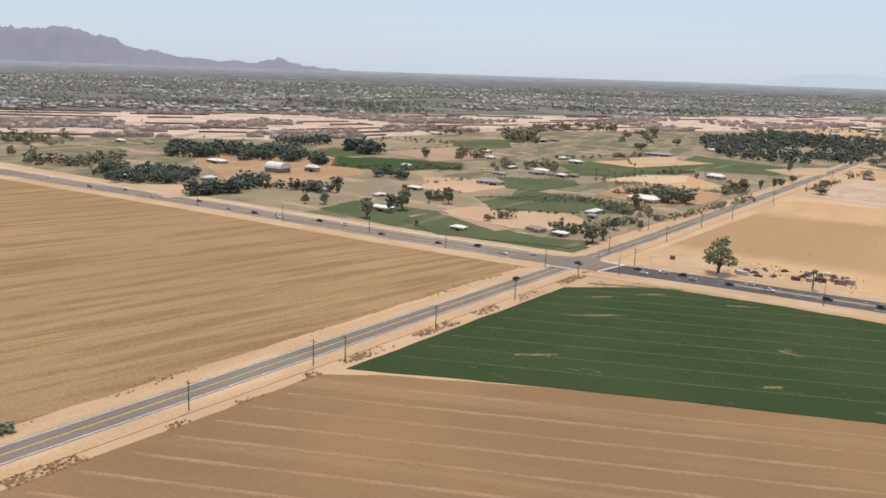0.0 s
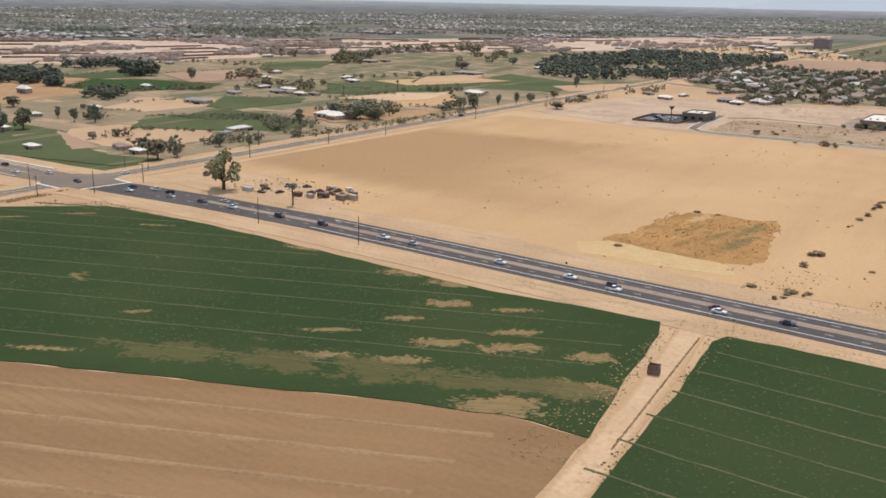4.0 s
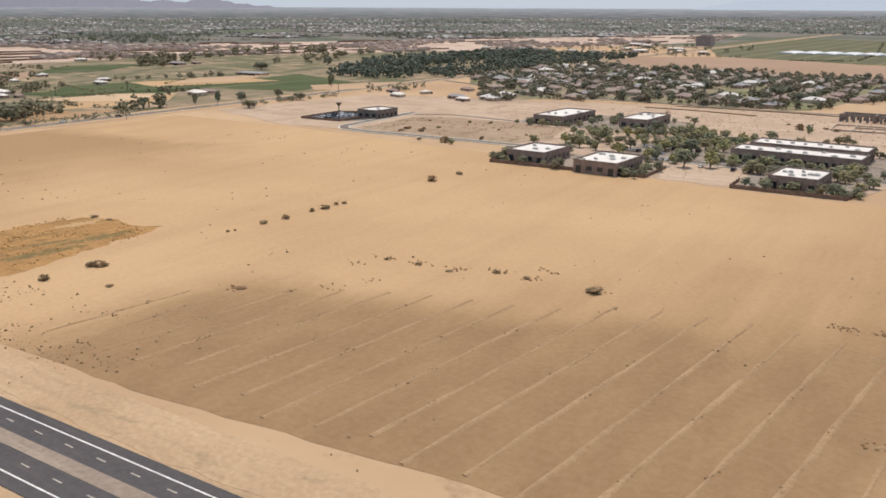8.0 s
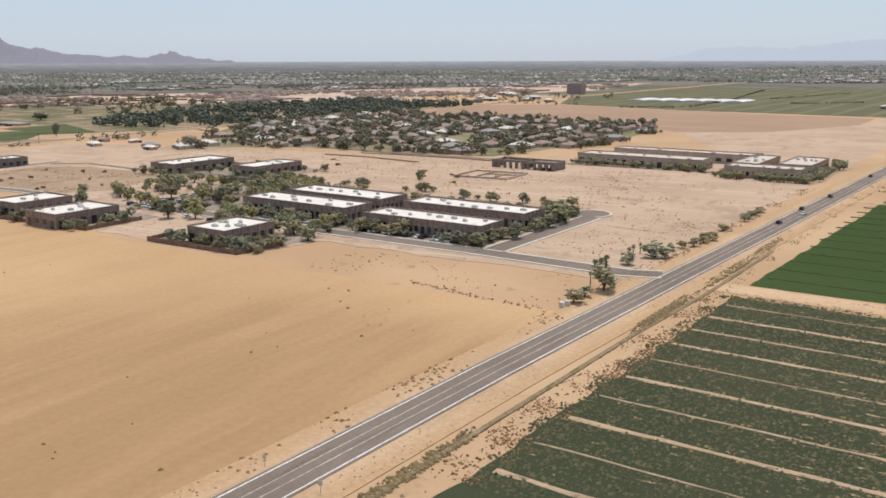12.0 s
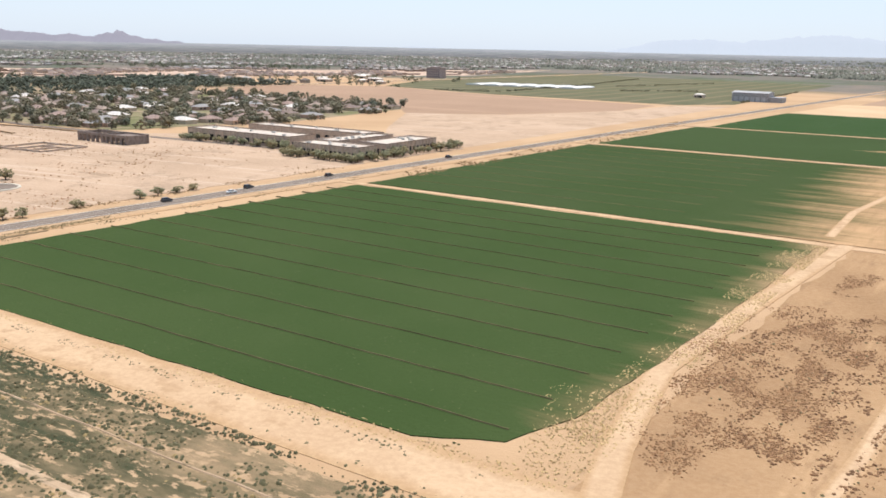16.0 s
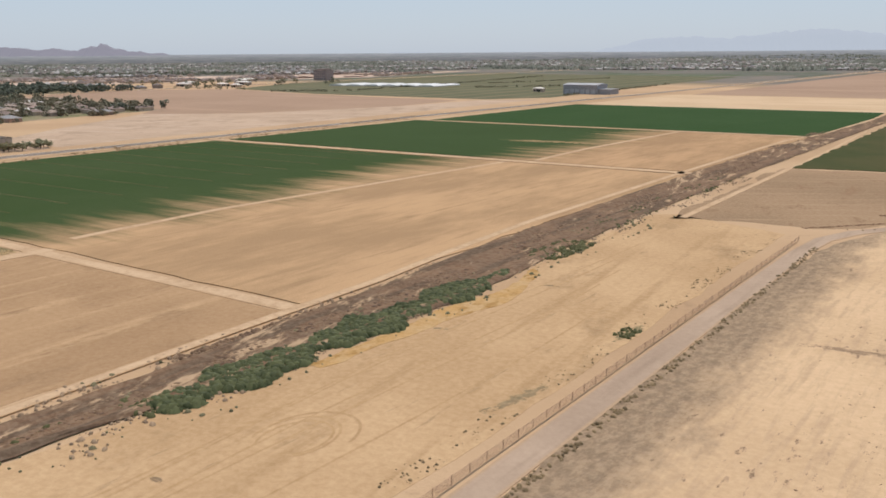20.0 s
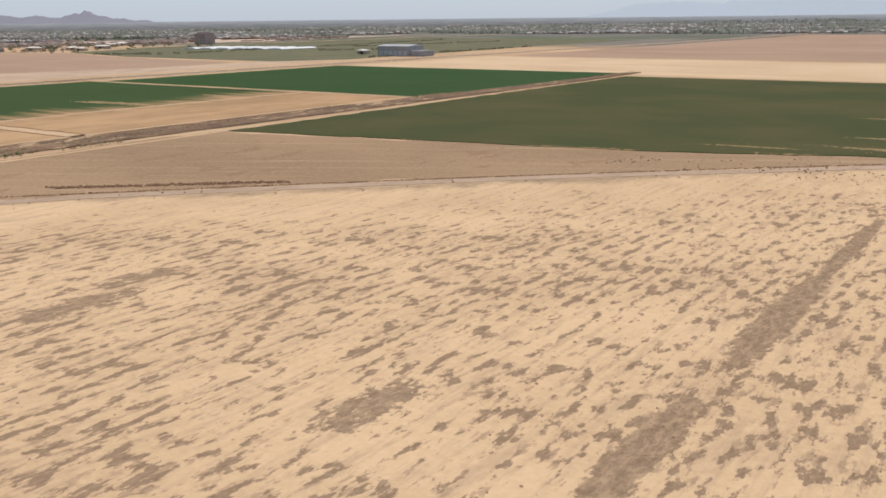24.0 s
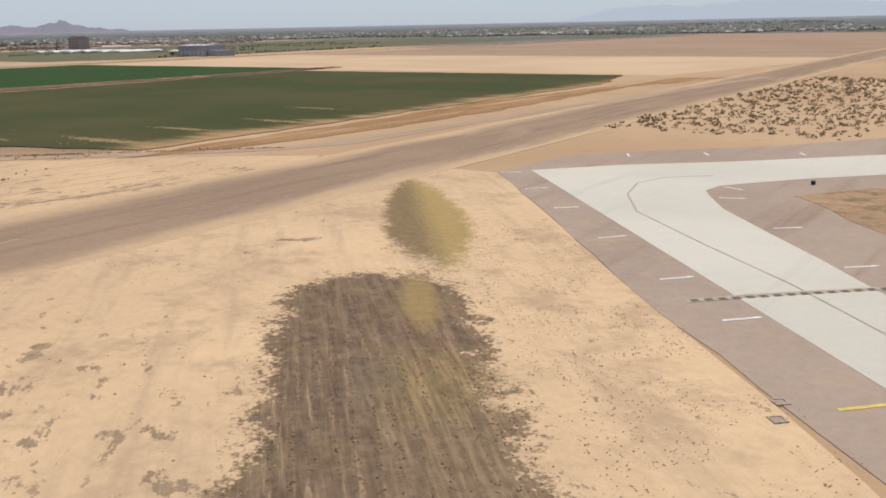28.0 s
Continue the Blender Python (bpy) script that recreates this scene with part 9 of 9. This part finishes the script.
# ---- scrap yard beside the highway ----
def scrap_yard():
    rng = random.Random(3)
    rust = plain("rusty_metal", (0.17, 0.10, 0.065), 0.8, vary=0.25, scale=2)
    M["rust_metal"] = rust
    wreck = car("wrecked_car", "rusty wrecked car in the scrap yard", rust, "sedan", "scrap yard")
    spots = ((281, -84), (283.5, -79.5), (279.5, -77), (282.6, -73), (290.5, -78), (293, -72.5), (288, -66), (291, -65.4), (294.3, -65), (290.5, -60.8), (294.6, -62), (291, -57.5), (296, -58), (286, -59.5))
    for i, (u, v) in enumerate(spots):
        m = at(u, v, 0.05, rng.uniform(0, 360)) @ pose(0, 0, 0, rng.uniform(-3, 3), rng.uniform(-3, 3), 0)
        if i == 0:
            wreck.matrix_world = m
        else:
            copy_thing(wreck, m)
    for i, (u, v, w, d, h, mat) in enumerate(((283, -66.5, 2.6, 1.4, 1.2, "rust_metal"), (284, -62.5, 2.2, 1.3, 1.1, "wall_t"), (286.5, -60, 3.2, 1.6, 1.3, "rust_metal"), (287.5, -54.5, 2.8, 1.5, 1.4, "wall_b"), (289.8, -52.4, 3.4, 1.5, 1.4, "wall_t"), (292, -54, 2.4, 1.4, 1.5, "rust_metal"), (279, -82, 3.2, 1.6, 1.2, "unit"), (285.5, -82.5, 2.0, 1.2, 0.9, "wall_b"), (296.5, -66, 2.2, 1.2, 0.8, "unit"), (297.5, -60.5, 1.8, 1.2, 1.0, "roof_w"))):
        ob = thing("storage_container", "battered %s metal container on bare ground" % ("rust-brown" if mat == "rust_metal" else "tan"), "container", "scrap yard")
        bm = bmesh.new()
        box(bm, -w / 2, w / 2, -d / 2, d / 2, 0, h)
        bevel(bm, 0.05)
        part("body", bm, M[mat], ob)
        for k in range(int(w / 0.35)):
            bm = bmesh.new()
            box(bm, -w / 2 + 0.15 + k * 0.35, -w / 2 + 0.23 + k * 0.35, -d / 2 - 0.04, d / 2 + 0.04, 0.08, h - 0.08)
            part("rib", bm, M[mat], ob)
        bm = bmesh.new()
        box(bm, w / 2, w / 2 + 0.05, -d / 2 + 0.1, d / 2 - 0.1, 0.08, h - 0.1)
        part("door", bm, M[mat], ob)
        ob.matrix_world = at(u, v, 0.04, rng.uniform(-25, 25))
    tufts("scrap_litter", cloud(61, 260, 277, 300, -92, -48, 0.1, 0.45), M["scrub"], "scrap litter and weeds on the ground", 40, 0.6)


scrap_yard()


# ---- bins, boxes, fence, signs ----
def open_bin(u, v, s, label):
    ob = thing("field_bin", label, "bin")
    for x0, x1, y0, y1, h in ((-1, 1, -1, -0.88, 1.0), (-1, 1, 0.88, 1, 0.86), (-1, -0.88, -0.88, 0.88, 0.93), (0.88, 1, -0.88, 0.88, 0.97)):
        bm = bmesh.new()
        box(bm, x0 * s, x1 * s, y0 * s, y1 * s, 0, 1.7 * s * h)
        part("side", bm, M["block"], ob)
    bm = bmesh.new()
    box(bm, -0.9 * s, 0.9 * s, -0.9 * s, 0.9 * s, 0.02, 0.5 * s)
    part("load", bm, M["bark"], ob)
    ob.matrix_world = at(u, v, 0.09, 12)


open_bin(230.6, 60.3, 0.85, "brown wooden field bin on the farm track")
open_bin(285.5, -107.5, 0.75, "dark metal box beside the highway")
open_bin(277.2, 64.5, 0.4, "small brown box beside the highway")


def cabinet(u, v):
    ob = thing("utility_cabinet", "pale metal utility cabinet beside the cross road", "cabinet", "utility cabinets")
    bm = bmesh.new()
    box(bm, -0.45, 0.45, -0.35, 0.35, 0, 0.9)
    bevel(bm, 0.05)
    part("body", bm, M["roof_w"], ob)
    bm = bmesh.new()
    box(bm, -0.4, 0.4, -0.38, -0.35, 0.1, 0.8)
    part("door", bm, M["unit"], ob)
    ob.matrix_world = at(u, v, 0.08)


cabinet(465, 245), cabinet(466.3, 245.4)


def wire_fence(u0, u1, v):
    """A wire fence: posts, rails and a thin wire sheet of bars."""
    ob = thing("wire_fence", "rusty wire mesh fence along the perimeter road", "fence")
    n = int((u1 - u0) / 2.4)
    bm = bmesh.new()
    box(bm, -0.022, 0.022, -0.022, 0.022, 0, 0.85)
    M["rusty"] = plain("rusty_wire", (0.36, 0.22, 0.14), 0.8, vary=0.2, scale=3)
    first = part("post", bm, M["rusty"], ob)
    first.location = (0, 0, 0)
    for i in range(1, n + 1):
        p = new("post", first.data)
        p.parent = ob
        p.location = (0, i * 2.4, 0)
    for z in (0.06, 0.15, 0.24, 0.33, 0.42, 0.51, 0.6, 0.69, 0.78):
        bm = bmesh.new()
        box(bm, -0.008, 0.008, 0, n * 2.4, z - 0.009, z + 0.009)
        part("wire", bm, M["rusty"], ob)
    ob.matrix_world = at(u0, v, 0.03, -0.4)


wire_fence(548, 690, 490.1)


def sign_post(u, v, h, w, label, mat):
    ob = thing("road_sign", label, "sign", "road signs")
    bm = bmesh.new()
    box(bm, -0.03, 0.03, -0.03, 0.03, 0, h)
    part("post", bm, M["unit"], ob)
    bm = bmesh.new()
    box(bm, -w / 2, w / 2, -0.05, -0.03, h - w, h)
    part("plate", bm, mat, ob)
    ob.matrix_world = at(u, v, 0.05, 20)


sign_post(389.9, 256.6, 1.4, 0.5, "small dark road sign beside the cross road", M["unit"])
sign_post(390.9, 247.6, 1.4, 0.4, "small road sign on the cross road verge", M["unit"])
sign_post(836.8, 696.2, 0.5, 0.42, "small black airfield sign beside the taxiway", M["tyre"])
sign_post(270.5, 24, 1.2, 0.4, "small dark marker post beside the highway", M["tyre"])
sign_post(258.5, 63, 1.2, 0.4, "small brown marker at the farm track", M["block"])
mast = thing("yard_mast", "dark flared mast in the vehicle yard", "mast")
bm = bmesh.new()
bmesh.ops.create_cone(bm, cap_ends=True, segments=10, radius1=0.25, radius2=0.2, depth=6, matrix=Matrix.Translation((0, 0, 3)))
part("shaft", bm, M["pole"], mast)
bm = bmesh.new()
bmesh.ops.create_cone(bm, cap_ends=True, segments=12, radius1=0.3, radius2=1.4, depth=1.4, matrix=Matrix.Translation((0, 0, 6.5)))
part("head", bm, M["pole"], mast)
mast.matrix_world = at(507, -49, 0.1)
